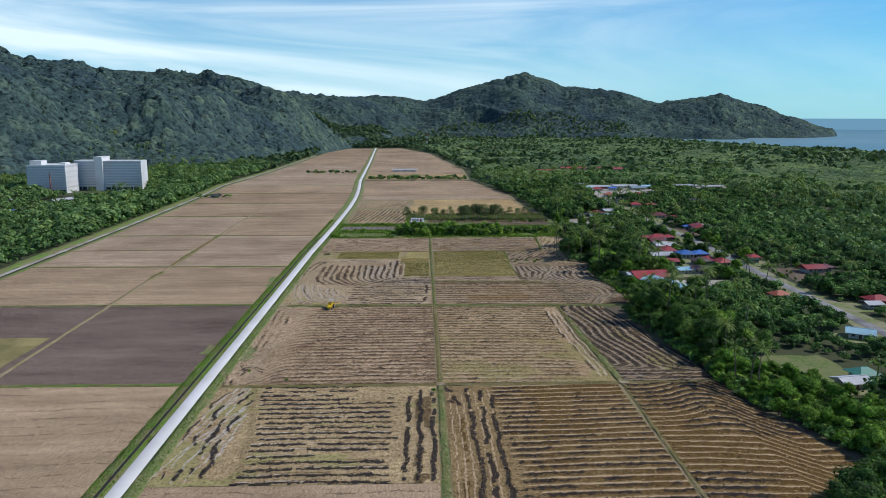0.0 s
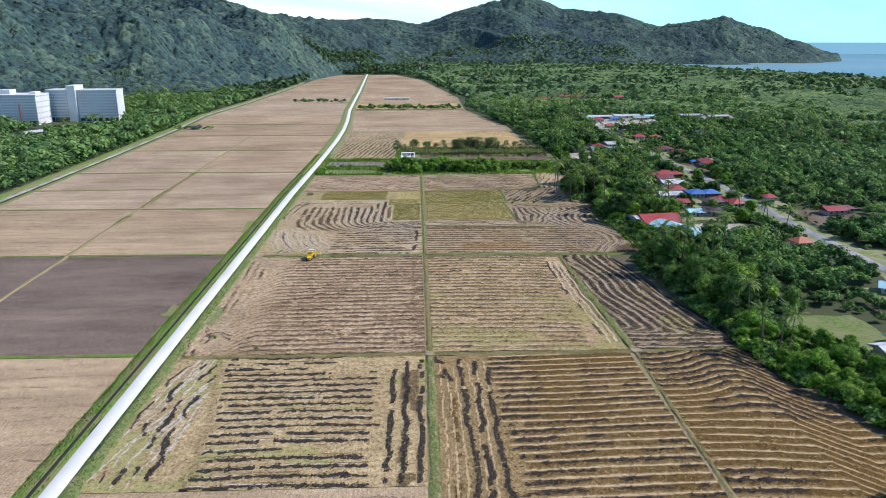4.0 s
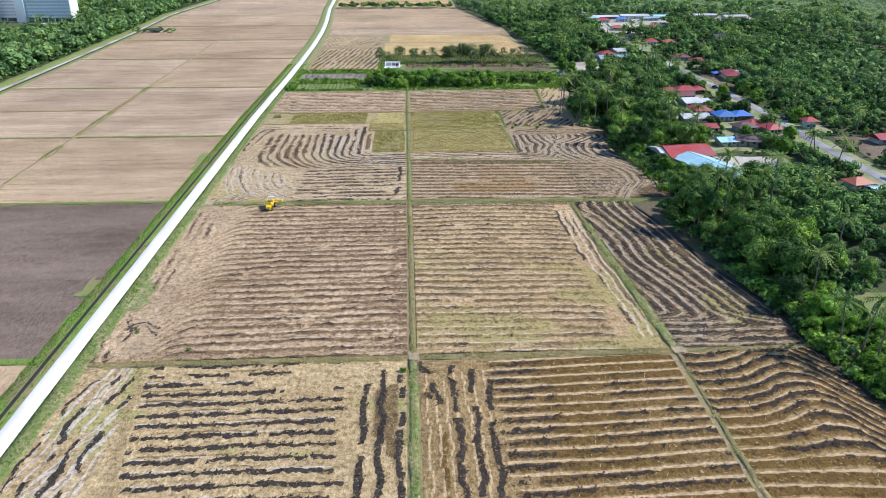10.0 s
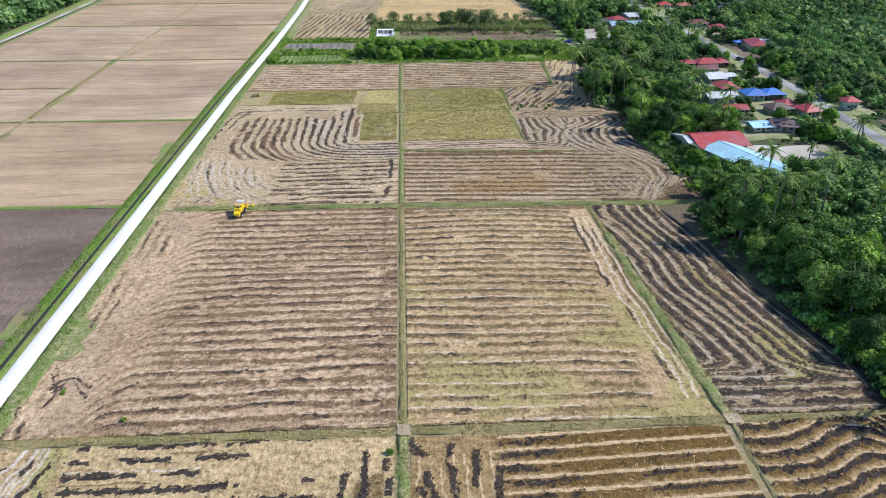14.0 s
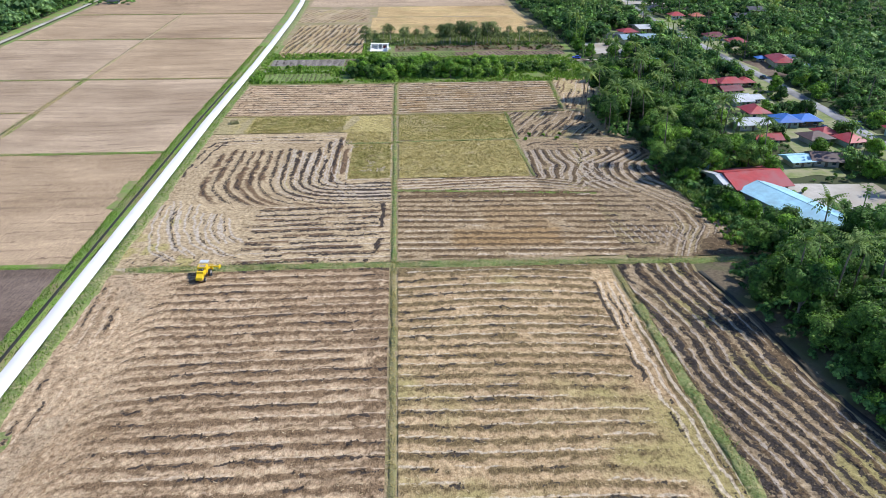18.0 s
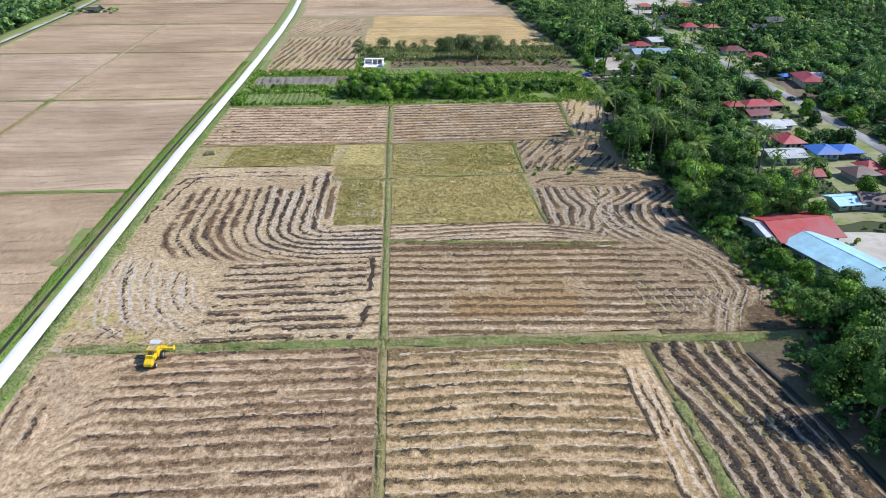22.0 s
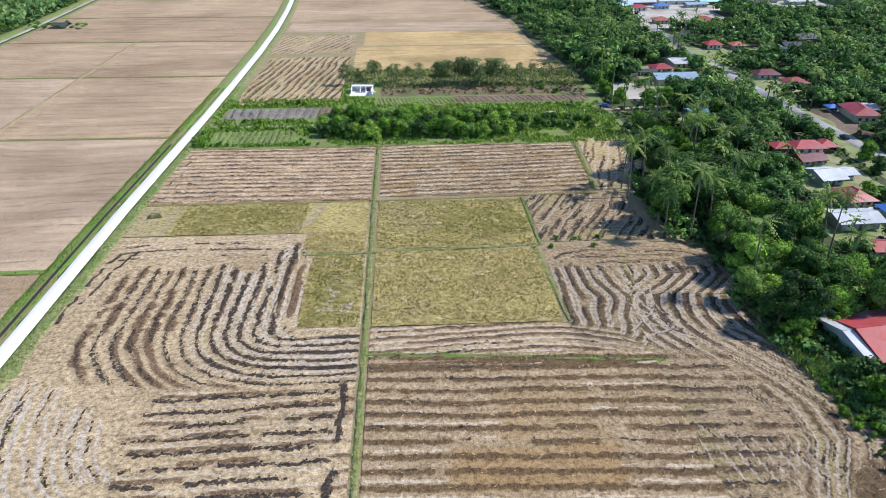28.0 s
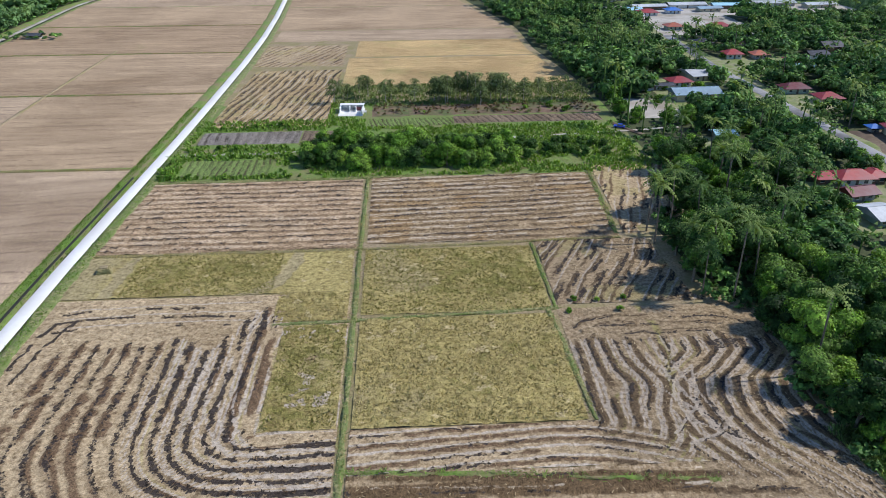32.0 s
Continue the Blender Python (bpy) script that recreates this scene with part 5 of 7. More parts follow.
def paint_curve_east(X, Y):
    d = (swirl_side(Y) - X) * 0.9 + 1.3 + 0.45 * fbm(X, Y, 13.0, 4.0, 2)
    u, v = X * 0.6 + Y, d / 2.75
    flat = ramp(d + 3.5 * fbm(X, Y, 6.0, 5.0, 3), 9, 19)
    vr = (341.0 - Y - 0.05 * (X - 37)) / 3.4 + 0.5
    stub = (1 - flat) * 0.8 * strips(u, v, 2.75, 0.9, 5.0, 0.75, 9.0, 0.25, 0.5) + flat * 0.85 * strips(X, vr, 3.4, 1.3, 4.0, 0.7, 10.0, 0.35, 0.6)
    mud = 0.9 * ((1 - flat) * strips(u, d / 1.4 + 0.2, 1.4, 0.36, 9.0, 0.5, 7.0, 0.2, 0.25) + flat * strips(X, vr + 0.12, 3.4, 0.6, 9.0, 0.6, 6.0, 0.3))
    pale = (1 - 0.8 * flat) * strips(u, d / 1.4 + 0.55, 1.4, 0.34, 3.0, 0.7, 14.0, 0.15, 0.25)
    for k in range(9):
        cx = 62 + 2.4 * k
        pale = np.maximum(pale, 0.9 * near_line(X, Y, [(cx - 1.0, 324 - k), (cx + 0.5, 316 - 0.6 * k), (cx + 1.6, 309)], 0.45, 0.4) * (fbm(X, Y, 4.0, 2.0 + k) > -0.4))
        mud = np.maximum(mud, 0.9 * near_line(X, Y, [(cx - 0.4, 324 - k), (cx + 1.1, 316 - 0.6 * k), (cx + 2.2, 309)], 0.4, 0.4) * (fbm(X, Y, 3.0, 5.0 + k) > -0.1))
    # corner by the trees painted stubble-brown for dark soil and tree shadow
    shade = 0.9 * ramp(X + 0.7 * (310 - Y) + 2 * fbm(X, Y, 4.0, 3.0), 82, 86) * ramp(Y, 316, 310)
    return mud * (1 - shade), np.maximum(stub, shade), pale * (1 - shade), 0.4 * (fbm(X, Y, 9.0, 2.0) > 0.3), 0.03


def paint_north(seed, turn=0.0):
    def f(X, Y):
        v = (473 - Y - 0.1 * turn * X + 0.8 * fbm(X, Y, 24.0, seed, 2)) / 3.4
        mud, stub, pale = soft_rows(X, Y, v, 3.4, seed, 0.3)
        mud = np.maximum(mud, 0.8 * strips(X, v + 0.15, 3.4, 0.75, seed + 6, 0.46, 6.0, 0.35))
        pale = np.maximum(pale, 0.7 * strips(X, v + 0.6, 3.4, 0.8, seed + 8, 0.55, 11.0, 0.3))
        stub = 0.72 * stub
        ring = np.maximum(ramp(X, -53, -58), ramp(Y, 430.5, 428.5))
        w = (X - 0.2 * Y) / 2.6
        mud = mud * (1 - ring) + ring * 0.9 * strips(X + Y, np.where(Y < 430.5, Y / 2.2, w), 2.4, 0.6, 4.0, 0.45, 6.0, 0.3)
        return mud, stub, pale, 0.55 * (fbm(X, Y, 12.0, seed + 3) > 0.55), 0.03
    return f


def paint_along(pitch, slope, seed, wet=0.5):
    def f(X, Y):
        v = (X + slope * Y + 0.8 * fbm(X, Y, 18.0, seed, 2)) / pitch
        return 0.95 * strips(Y, v, pitch, 0.9, seed, wet, 7.0, 0.4), 0.8 * strips(Y, v + 0.3, pitch, 0.9, seed + 4, 0.6, 9.0, 0.4, 0.6), 0.8 * strips(Y, v + 0.55, pitch, 0.5, seed + 7, 0.6, 14.0, 0.2), 0.5 * (fbm(X, Y, 10.0, seed) > 0.5), 0.03
    return f


def paint_standing(cx, cy, rx, ry, lush, seed):
    """Unharvested rice: olive where it is thickest, pale where it has been walked or has lain down."""
    def f(X, Y):
        n = fbm(X, Y, 9.0, seed, 4)
        core = ramp(1.15 - np.hypot((X - cx) / rx, (Y - cy) / ry) + 0.4 * n, 0.0, 0.5)
        stub = np.clip(lush * core * (0.55 + 0.25 * fbm(X, Y, 3.0, seed + 2, 2)) + 0.5 * (fbm(X, Y, 2.2, seed + 2, 2) - 0.1), 0, 1)
        pale = 0.6 * (fbm(X, Y, 2.6, seed + 5, 3) > 0.8)
        return 0.0 * X, stub, pale, 0.55 * ramp(fbm(X, Y, 14.0, seed + 8), 0.1, 1.0), 0.12 + 0.08 * fbm(X, Y, 1.4, seed + 1, 2)
    return f


def paint_walked(X, Y):
    """The western standing plot, with wheel tracks worn through it."""
    mud, stub, pale, tint, high = paint_standing(-32, 415, 24, 8, 0.75, 3.0)(X, Y)
    worn = np.maximum(near_line(X, Y, [(-52.5, 402), (-51, 414), (-50.5, 425)], 3.2, 0.8), near_line(X, Y, [(-22, 402), (-14, 408), (-11, 416), (-10.5, 425)], 3.4, 0.8))
    worn = np.maximum(worn, 0.7 * ramp(X + 2 * fbm(X, Y, 5.0, 3.0), -49, -56))
    return mud, stub * (1 - worn), pale * (1 - worn) + 0.35 * worn * (fbm(X, Y, 1.5, 2.0) > 0.0), np.maximum(tint, worn), high * (1 - 0.6 * worn)


FX = -61.2
# south of the first cross bund
field("field_south_west", FX, 3.7, 148.5, 206.8, M["straw_sw"], paint_south_west, "pale cut rice field with broken black ruts", clod=2.2)
field("field_south_east", 6.3, 58.6, 120, 206.6, M["straw_amber"], paint_south_east, "amber rice stubble in rows with black wheel ruts", clod=2.0)
field("field_south_far_east", 60.4, lambda y: ditch_side(y) + 0.02 * (207 - y), 120, 207.6, M["straw_amber"], paint_south_far, "amber rice stubble reaching the trees", clod=2.0)
plate("field_south_near", FX, 3.6, 40, 148.3, 1.2, M["dry"], 0.02, 0.03, across(5.0), 0.05, label="bare harrowed field end", category="field")
plate("field_south_close", 6.4, lambda y: ditch_side(y), 60, 119.9, 1.2, M["dry_brown"], 0.02, 0.03, across(5.0), 0.05, label="bare brown field end", category="field")
# between the first and second cross bunds
field("field_mid_west", FX, 3.9, 209.2, 299.6, M["straw_pink"], paint_mid_west, "reddish rice stubble in straw rows")
field("field_mid_east", 6.0, lambda y: 58.9 - 0.036 * (y - 210), 209.2, 298.8, M["straw_green"], paint_mid_east, "greenish rice stubble in straw rows")
field("field_mid_far_east", lambda y: 61.2 - 0.036 * (y - 210), ditch_side, 209.2, 298.2, M["straw_rut"], paint_mid_far, "cut field with slanting black furrows beside the trees", clod=2.0)
# between the second cross bund and the standing rice
field("field_turn_west", FX, 3.9, 302.8, 403.6, M["straw_turn"], paint_turn_west, "cut field with furrows bending round a corner", clod=2.0)
field("field_turn_east", 6.0, 62, 303.0, 346.2, M["straw_orange"], paint_turn_east, "cut rice field with straight straw rows and an ochre patch")
field("field_turn_strip", 6.0, 48.4, 346.3, 356.9, M["straw_turn"], paint_strip, "narrow cut strip under the standing rice")
field("field_swirl", 48.42, field_edge, 346, 393.6, M["straw_rut"], paint_swirl, "cut field with swirling furrows under the trees")
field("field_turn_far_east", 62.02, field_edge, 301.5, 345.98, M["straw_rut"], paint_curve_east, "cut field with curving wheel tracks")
field("field_small_east", 49.2, field_edge, 395.4, 427, M["straw_rut"], paint_along(2.8, -0.5, 3.0), "small cut plot in tree shade")
# standing rice
field("grass_plot_south_west", -9.6, 3.6, 357.4, 390.4, M["standing"], paint_standing(-3, 374, 6, 18, 0.8, 2.0), "standing yellow-green rice plot", relief=0.12, clod=0, straw=0)
field("grass_plot_south_east", 6.2, 47.0, 357.2, 391.8, M["standing"], paint_standing(40, 376, 16, 12, 0.35, 7.0), "standing pale yellow rice plot", relief=0.12, clod=0, straw=0)
field("grass_plot_north_west", FX, 3.4, 404.2, 424.4, M["standing"], paint_walked, "standing yellow-green rice plot with worn tracks", relief=0.1, clod=0, straw=0)
field("grass_plot_north_mid", -12.4, 3.4, 392.0, 404.1, M["standing"], paint_walked, "standing yellow rice plot", relief=0.1, clod=0, straw=0)
field("grass_plot_north_east", 6.2, 47.6, 393.6, 424.4, M["standing"], paint_standing(33, 409, 15, 11, 1.0, 9.0), "darker standing olive-green rice plot", relief=0.12, clod=0, straw=0)
# north plots
field("field_north_west", FX, 3.6, 426.2, 473.6, M["straw_pink"], paint_north(4.0), "cut rice field with reddish straw rows", step=0.5, clod=1.0)
field("field_north_mid", 6.4, lambda y: 72 + (y - 434) * 0.06, 428.0, 474.8, M["straw_orange"], paint_north(9.0, -0.6), "cut rice field with golden straw rows", step=0.5, clod=1.0)
field("field_north_east", lambda y: 74 + (y - 434) * 0.06, field_edge, 430, 481, M["straw_turn"], paint_along(3.2, -0.3, 6.0, 0.4), "cut corner plot beside the trees", step=0.5, clod=1.0)
plate("headland", FX - 1.2, lambda y: tree_edge(y) + 9, 60, 476, 4.0, M["headland"], -0.03, 0.03, label="trampled straw between the cut fields", category="field")

# strip of bare soil, coloured darker to deepen the tree shade
plate("ground_tree_side", lambda y: ditch_side(y) + 0.8, lambda y: tree_edge(y) + 9.5, 60, 300, 2.0, M["shade_soil"], 0.01, 0.05, label="bare brown ground under the edge trees, darkened for their shade", category="ground")
plate("field_behind_west", FX, 3.6, -120, 39.9, 3.0, M["dry"], 0.02, 0.03, across(5.0), 0.05, label="bare brown rice field", category="field")
plate("field_behind_east", 6.4, lambda y: tree_edge(y) - 4, -120, 59.8, 3.0, M["dry_brown"], 0.02, 0.03, across(5.0), 0.05, label="brown rice field", category="field")
for ya, yb in ((-120, 8), (10, 127)):
    plate("field_behind_road", lambda y: track_x(y) + 6, lambda y: road_x(y) - 6.7, ya, yb, 4.0, M["dry_pink"], 0.02, 0.02, across(5.5, 1.0), 0.04, label="pale bare rice field", category="field")

# beyond the strip of trees
field("field_far_straw", lambda y: -57.5 + 0.03 * (y - 531), -13, 531, 624, M["straw_sw"], paint_along(3.4, -0.15, 5.0, 0.72), "straw-strewn golden field with black ruts", step=0.5, clod=1.0)
field("field_far_ridged", -58, -13.5, 634, 686, M["straw_turn"], paint_along(3.6, -0.4, 8.0, 0.25), "ridged straw field", step=0.6, clod=0.0)
plate("field_far_gold", -8, lambda y: tree_edge(y) - 4, 654, 697, 1.4, M["gold"], 0.02, 0.03, across(5.0), 0.05, label="golden cut field", category="field")
plate("field_far_pale", -58, lambda y: tree_edge(y) - 4, 699, 733, 1.4, M["dry_pink"], 0.02, 0.03, across(5.0), 0.05, label="pale dry field", category="field")
plate("field_far_yellow", -11, lambda y: tree_edge(y) - 4, 592, 651, 1.4, M["gold"], 0.02, 0.03, across(5.0), 0.05, label="golden plot behind small trees", category="field")
for k, (a, b) in enumerate([(736, 830), (834, 900), (925, 1000), (1012, 1180), (1184, 1450), (1454, 1800)]):
    plate("field_far_plain", lambda y: road_x(y) + 6, lambda y: tree_edge(y) - 5, a, b, 6.0, M["dry"] if k != 2 else M["gold"], 0.02, 0.0, across(6.0), 0.0, label="dry brown harvested field in the distance", category="field")
# west of the road
WB = [128, 210.6, 305, 386, 489, 584.5, 672, 760, 845, 1010, 1180, 1450, 1800]
for k, (a, b) in enumerate(zip(WB, WB[1:])):
    burnt = k == 1
    for w in ((0, 1) if b < 700 else (0,)):
        xl = (lambda y: track_x(y) + 6) if w == 0 else (lambda y: -133.2 - 0.02 * (y - 300))
        xr = (lambda y: -134.6 - 0.02 * (y - 300)) if w == 0 and b < 700 else (lambda y: road_x(y) - 6.7)
        plate("field_west", xl, xr, a + 1.0, b - 1.0, 2.5 if b < 700 else 6.0, M["burnt"] if burnt else M[("dry", "dry_pink", "dry_brown", "dry_pink", "dry")[(k * 2 + (w if k == 4 else 0)) % 5]], 0.02, 0.02, across(5.5, 1.0), 0.04, label="dark ash-brown bare field" if burnt else "dry brown bare rice field", category="field")
plate("headland_west", lambda y: track_x(y) + 3, lambda y: road_x(y) - 5, -100, 1800, 10.0, M["verge"], -0.03, label="grassy bunds between the bare fields", category="field")
plate("headland_far", lambda y: road_x(y) + 3, lambda y: tree_edge(y), 560, 1800, 10.0, M["headland"], -0.03, label="grassy bunds between the far fields", category="field")
plate("grass_plot_green_west", -206, -136, 212.5, 259, 1.0, M["ripe"], 0.16, 0.08, label="olive-green grassy plot beside the burnt field", category="field")
ribbon("bund_west", [(-133.9 - 0.02 * (y - 300), y) for y in range(120, 700, 20)], 1.7, M["headland"], 0.06, 0.2, 0.5, 2.0, "dry low bund between the bare fields", "bund")

# bunds
def bund(pts, width=1.6, h=0.35, mat="grass", label="low grassy bund between rice fields"):
    ob = ribbon("bund", pts, width * 0.75, M[mat], 0.02, h * 0.45, 0.45, 0.7, label, "bund")
    P = np.array(pts, float)
    d = np.r_[0, np.cumsum(np.hypot(*np.diff(P, axis=0).T))]
    for share, blade in ((0.6, {"drygrass": "straw_blade", "verge_dry": "pale_reed"}.get(mat, "reed")), (0.4, "straw_blade" if mat != "verge" else "pale_reed")):
        n = int(d[-1] * 13 * width * share)
        t = rng.uniform(0, d[-1], n)
        x, y = np.interp(t, d, P[:, 0]), np.interp(t, d, P[:, 1])
        x, y = x + rng.normal(0, width * 0.26, n), y + rng.normal(0, width * 0.26, n)
        k = fbm(x, y, 5.0, 4.0) * (1 if share > 0.5 else -1) > -0.5
        tufts("bund_grass", (x[k], y[k], 0 * x[k] + 0.08), 0.32, 0.15, M[blade], rng, "rough grass on a bund", "grass", 1.0)
    return ob


bund([(5, 60), (5, 207)], 2.4, 0.35, "verge_dry")
bund([(5, 209), (4.9, 300)], 1.5, 0.3, "drygrass")
bund([(4.9, 300), (4.9, 346), (4.8, 391), (4.7, 425), (5, 475)], 1.5, 0.4, "verge_dry")
bund([(-61, 208.3), (5, 208), (61, 207.9), (90, 208.6)], 2.6, 0.3, "drygrass")
bund([(-58, 302), (5, 301.2), (60, 299.8), (95, 299)], 3.6, 0.4, "verge_dry", "grassy raised bund with a dry rut")
bund([(5, 347.0), (27, 345.6), (49, 343.4), (64, 342.2)], 1.7, 0.35, "verge")
bund([(-12, 391), (5, 391.5), (49, 394)], 1.6, 0.5, "verge_dry")
bund([(-61, 425), (5, 425), (72, 428)], 1.5, 0.35, "drygrass")
bund([(-62, 474.3), (5, 475), (76, 482), (98, 485)], 1.8, 0.4, "verge_dry")
bund([(59.6, 60), (60, 170), (60.6, 207)], 1.6, 0.35, "drygrass")
bund([(60.6, 207), (59.4, 232), (57.6, 280)], 3.4, 0.5, "verge_dry", "raised olive bund beside a bare ochre bank")
bund([(57.6, 280), (57.0, 298)], 1.6, 0.35, "drygrass")
bund([(48.3, 357), (46.6, 394)], 1.4, 0.4, "verge_dry")
bund([(48.4, 394), (48.2, 426)], 1.2)
bund([(71.5, 430), (75.5, 482)], 2.0, 0.35)
for yb in WB[1:8]:
    bund([(track_x(yb) + 6, yb), (-120, yb - 0.5)], 2.2, 0.4, "verge_dry")
    bund([(-120, yb - 0.5), (road_x(yb) - 6.6, yb - 1)], 1.8, 0.4, "verge" if yb in (210.6, 305, 386) else "drygrass")

# road and its verge
ribbon("road", [(road_x(y), y) for y in range(-60, 1860, 20)], 3.6, M["concrete"], 0.22, label="straight pale concrete farm road", category="road")
for s, w, vm in ((-1, 5.0, "verge"), (1, 3.6, "verge_dry")):
    ribbon("verge", [(road_x(y) + s * (1.85 + w / 2), y) for y in range(-60, 1860, 10)], w, M[vm], 0.08, 0.22, 0.25, 3.0, "grassy road verge", "verge")
ribbon("water_ditch", [(road_x(y) - 3.5, y) for y in range(-60, 500, 20)], 0.8, M["water"], 0.42, label="narrow dark ditch beside the road", category="ditch")
ribbon("road_track", [(track_x(y), y) for y in range(-60, 1500, 20)], 3.2, M["sand"], 0.3, label="pale track along the western fields", category="road")
ribbon("verge_track", [(track_x(y) - 6, y) for y in range(-60, 1500, 10)], 8.0, M["verge"], 0.05, 0.4, 0.3, 4.0, "weedy bank beside the track", "verge")
ribbon("pavement_village_road", [(172, 250), (173, 360), (176, 415), (176, 470), (174, 540), (172, 620), (176, 700)], 5.2, M["asphalt"], 0.12, label="grey asphalt village road", category="road")

ribbon("water_edge_ditch", [(92, 189), (89.8, 207), (89.8, 223), (87, 235), (83.2, 251), (80.9, 274), (76.7, 294)], 1.1, M["water"], 0.1, wob=0.4, label="narrow dark ditch under the trees", category="ditch")
plate("patch_crossing", 4.2, 6.2, 207.0, 209.6, 0.4, M["tan"], 0.3, 0.05, wob=0.5, label="pale bare patch where two bunds cross", category="patch")
plate("patch_verge", -64, -58.6, 232, 247, 0.6, M["verge_dry"], 0.14, 0.08, wob=1.6, label="rounded grassy patch beside the road", category="patch")
plate("patch_verge_west", -76.5, -70, 339, 359, 0.6, M["verge"], 0.14, 0.08, wob=2.0, label="grass spreading from the verge into the bare field", category="patch")
plate("patch_ditch_end", -76, -70, 239.5, 248.5, 0.6, M["verge"], 0.14, 0.08, wob=1.6, label="weedy patch where the ditch is crossed", category="patch")
plate("patch_dirt", -75, -71.5, 247, 250.5, 0.5, M["soil"], 0.2, 0.1, wob=1.0, label="dark heap of dug soil beside the ditch", category="patch")
plate("patch_crossing_east", 59.6, 62.0, 206.6, 209.0, 0.4, M["tan"], 0.3, 0.05, wob=0.5, label="pale bare patch beside the eastern bund", category="patch")
plate("patch_entry", -62, -55, 302, 309, 0.6, M["tan"], 0.05, 0.05, wob=1.2, label="pale trampled field entrance", category="patch")

# clearings in the village
CLEAR = [(120, 326, 150, 346), (124, 352, 146, 370), (125, 390, 162, 412), (137, 424, 162, 462), (140, 368, 168, 392), (179, 478, 203, 510), (108, 532, 128, 560), (126, 544, 158, 598), (180, 606, 248, 638), (180, 538, 198, 570), (166, 250, 180, 720), (184, 340, 212, 372), (150, 294, 164, 310), (180, 286, 200, 300), (120, 196, 142, 216), (99, 333, 117, 349), (105, 310, 121, 333), (176, 700, 240, 790), (150, 770, 345, 815), (150, 1010, 300, 1075), (150, 244, 165, 256), (178, 378, 190, 392), (122, 492, 136, 508), (-348, 645, -318, 735), (-408, 672, -378, 696), (-358, 560, -328, 614), (-312, 742, -292, 762), (-296, 836, -278, 856), (108, 208, 134, 232)]


def blocked(x, y, pad=0.0):
    out = np.zeros(len(x), bool)
    for a, b, c, d in CLEAR:
        out |= (x > a - pad) & (x < c + pad) & (y > b - pad) & (y < d + pad)
    return out


for k, (a, b, c, d) in enumerate(CLEAR):
    plate("ground_yard", a, c, b, d, 2.0, M["sand"] if k in (0, 6, 16, 17, 18) else (M["soil"] if k in (5, 11) else (M["meadow_yard"] if k == 28 else M["yard"])), -0.02 + 0.003 * k, 0.0, wob=1.2, label="village yard of grass and sand", category="yard")

# ======== woods ========
def broad(rng, n, leaf, r=1.0, h=1.0, base=0.55, lobes=7):
    return leaf_cloud(rng, n, crown_lobes(rng, r, h, base, lobes), leaf)


near_protos = [broad(rng, 350, 0.14) for _ in range(8)]
mid_protos = [broad(rng, 62, 0.36) for _ in range(8)]
far_protos = [broad(rng, 16, 0.68) for _ in range(8)]
palm_protos = [joined([palm_fronds(rng, 11, 0.95, 2.3, 3), tube([(0, 0, 0), (0.05, 0, 1.2), (0, 0.05, 2.3)], [0.05, 0.04, 0.035], 4)]) for _ in range(4)]


def woods(name, label, x0, x1, y0, y1, gap, protos, lo, hi, test, mat="wood"):
    x, y = strewn(rng, x0, x1, y0, y1, gap)
    k = test(x, y)
    x, y = x[k], y[k]
    grow = 1 + 0.35 * fbm(x, y, 60.0, 4.0)
    return scatter(name, protos, x, y, np.maximum(hill_height(x, y), 0) - 0.1, rng.uniform(lo, hi, len(x)) * grow, M[mat], rng, label, "woods")


EDGE = 34.0     # depth of the belt whose trees stand singly
in_view = lambda x, y: (x < 0.66 * y + 25) & (x > -0.585 * y - 25)
woods("village_woods", "dense green trees behind the field edge", 100, 250, 120, 560, 5.6, near_protos, 2.4, 5.2, lambda x, y: (x > tree_edge(y) + EDGE) & ~blocked(x, y, 3.2) & in_view(x, y))
tier_protos = [broad(rng, 150, 0.22) for _ in range(8)]
woods("village_woods_east", "dense green trees east of the village", 250, 400, 120, 560, 6.4, mid_protos, 3.2, 5.6, lambda x, y: ~blocked(x, y, 2.0) & in_view(x, y), "scrub_wood")
woods("village_woods_north", "dense green trees north of the village", 60, 330, 560, 800, 6.6, tier_protos, 3.2, 5.6, lambda x, y: (x > tree_edge(y) + 3) & ~blocked(x, y, 1.0) & in_view(x, y))
woods("village_woods_south", "dense green trees south of the village", 118, 260, -110, 122, 7.0, mid_protos, 3.2, 5.4, lambda x, y: x > tree_edge(y) + 3)
woods("palm_groves", "coconut palms rising from the woods", 62, 420, 160, 1000, 14.0, palm_protos, 4.4, 6.6, lambda x, y: (x > tree_edge(y) + np.where(y > 500, 4, EDGE)) & ~blocked(x, y, 4) & in_view(x, y) & (fbm(x, y, 70.0, 9.0) > np.where(x < tree_edge(y) + 90, -0.7, 0.3)), "frond")
woods("west_palms", "coconut palms among the western trees", -480, -232, 300, 1100, 17.0, palm_protos, 4.2, 6.4, lambda x, y: (x < track_x(y) - 11) & in_view(x, y) & ~((x > -430) & (x < -288) & (y > 740) & (y < 825)) & ~blocked(x, y, 6.0) & (fbm(x, y, 80.0, 3.0) > -0.3), "frond")
woods("plain_woods", "scrub and trees across the coastal plain", 60, 900, 560, 1000, 11.0, mid_protos, 3.4, 6.2, lambda x, y: (x > tree_edge(y) + 3) & ~blocked(x, y) & in_view(x, y) & (x < coast_x(y) - 20) & ((x > 330) | (y > 800)), "scrub_wood")
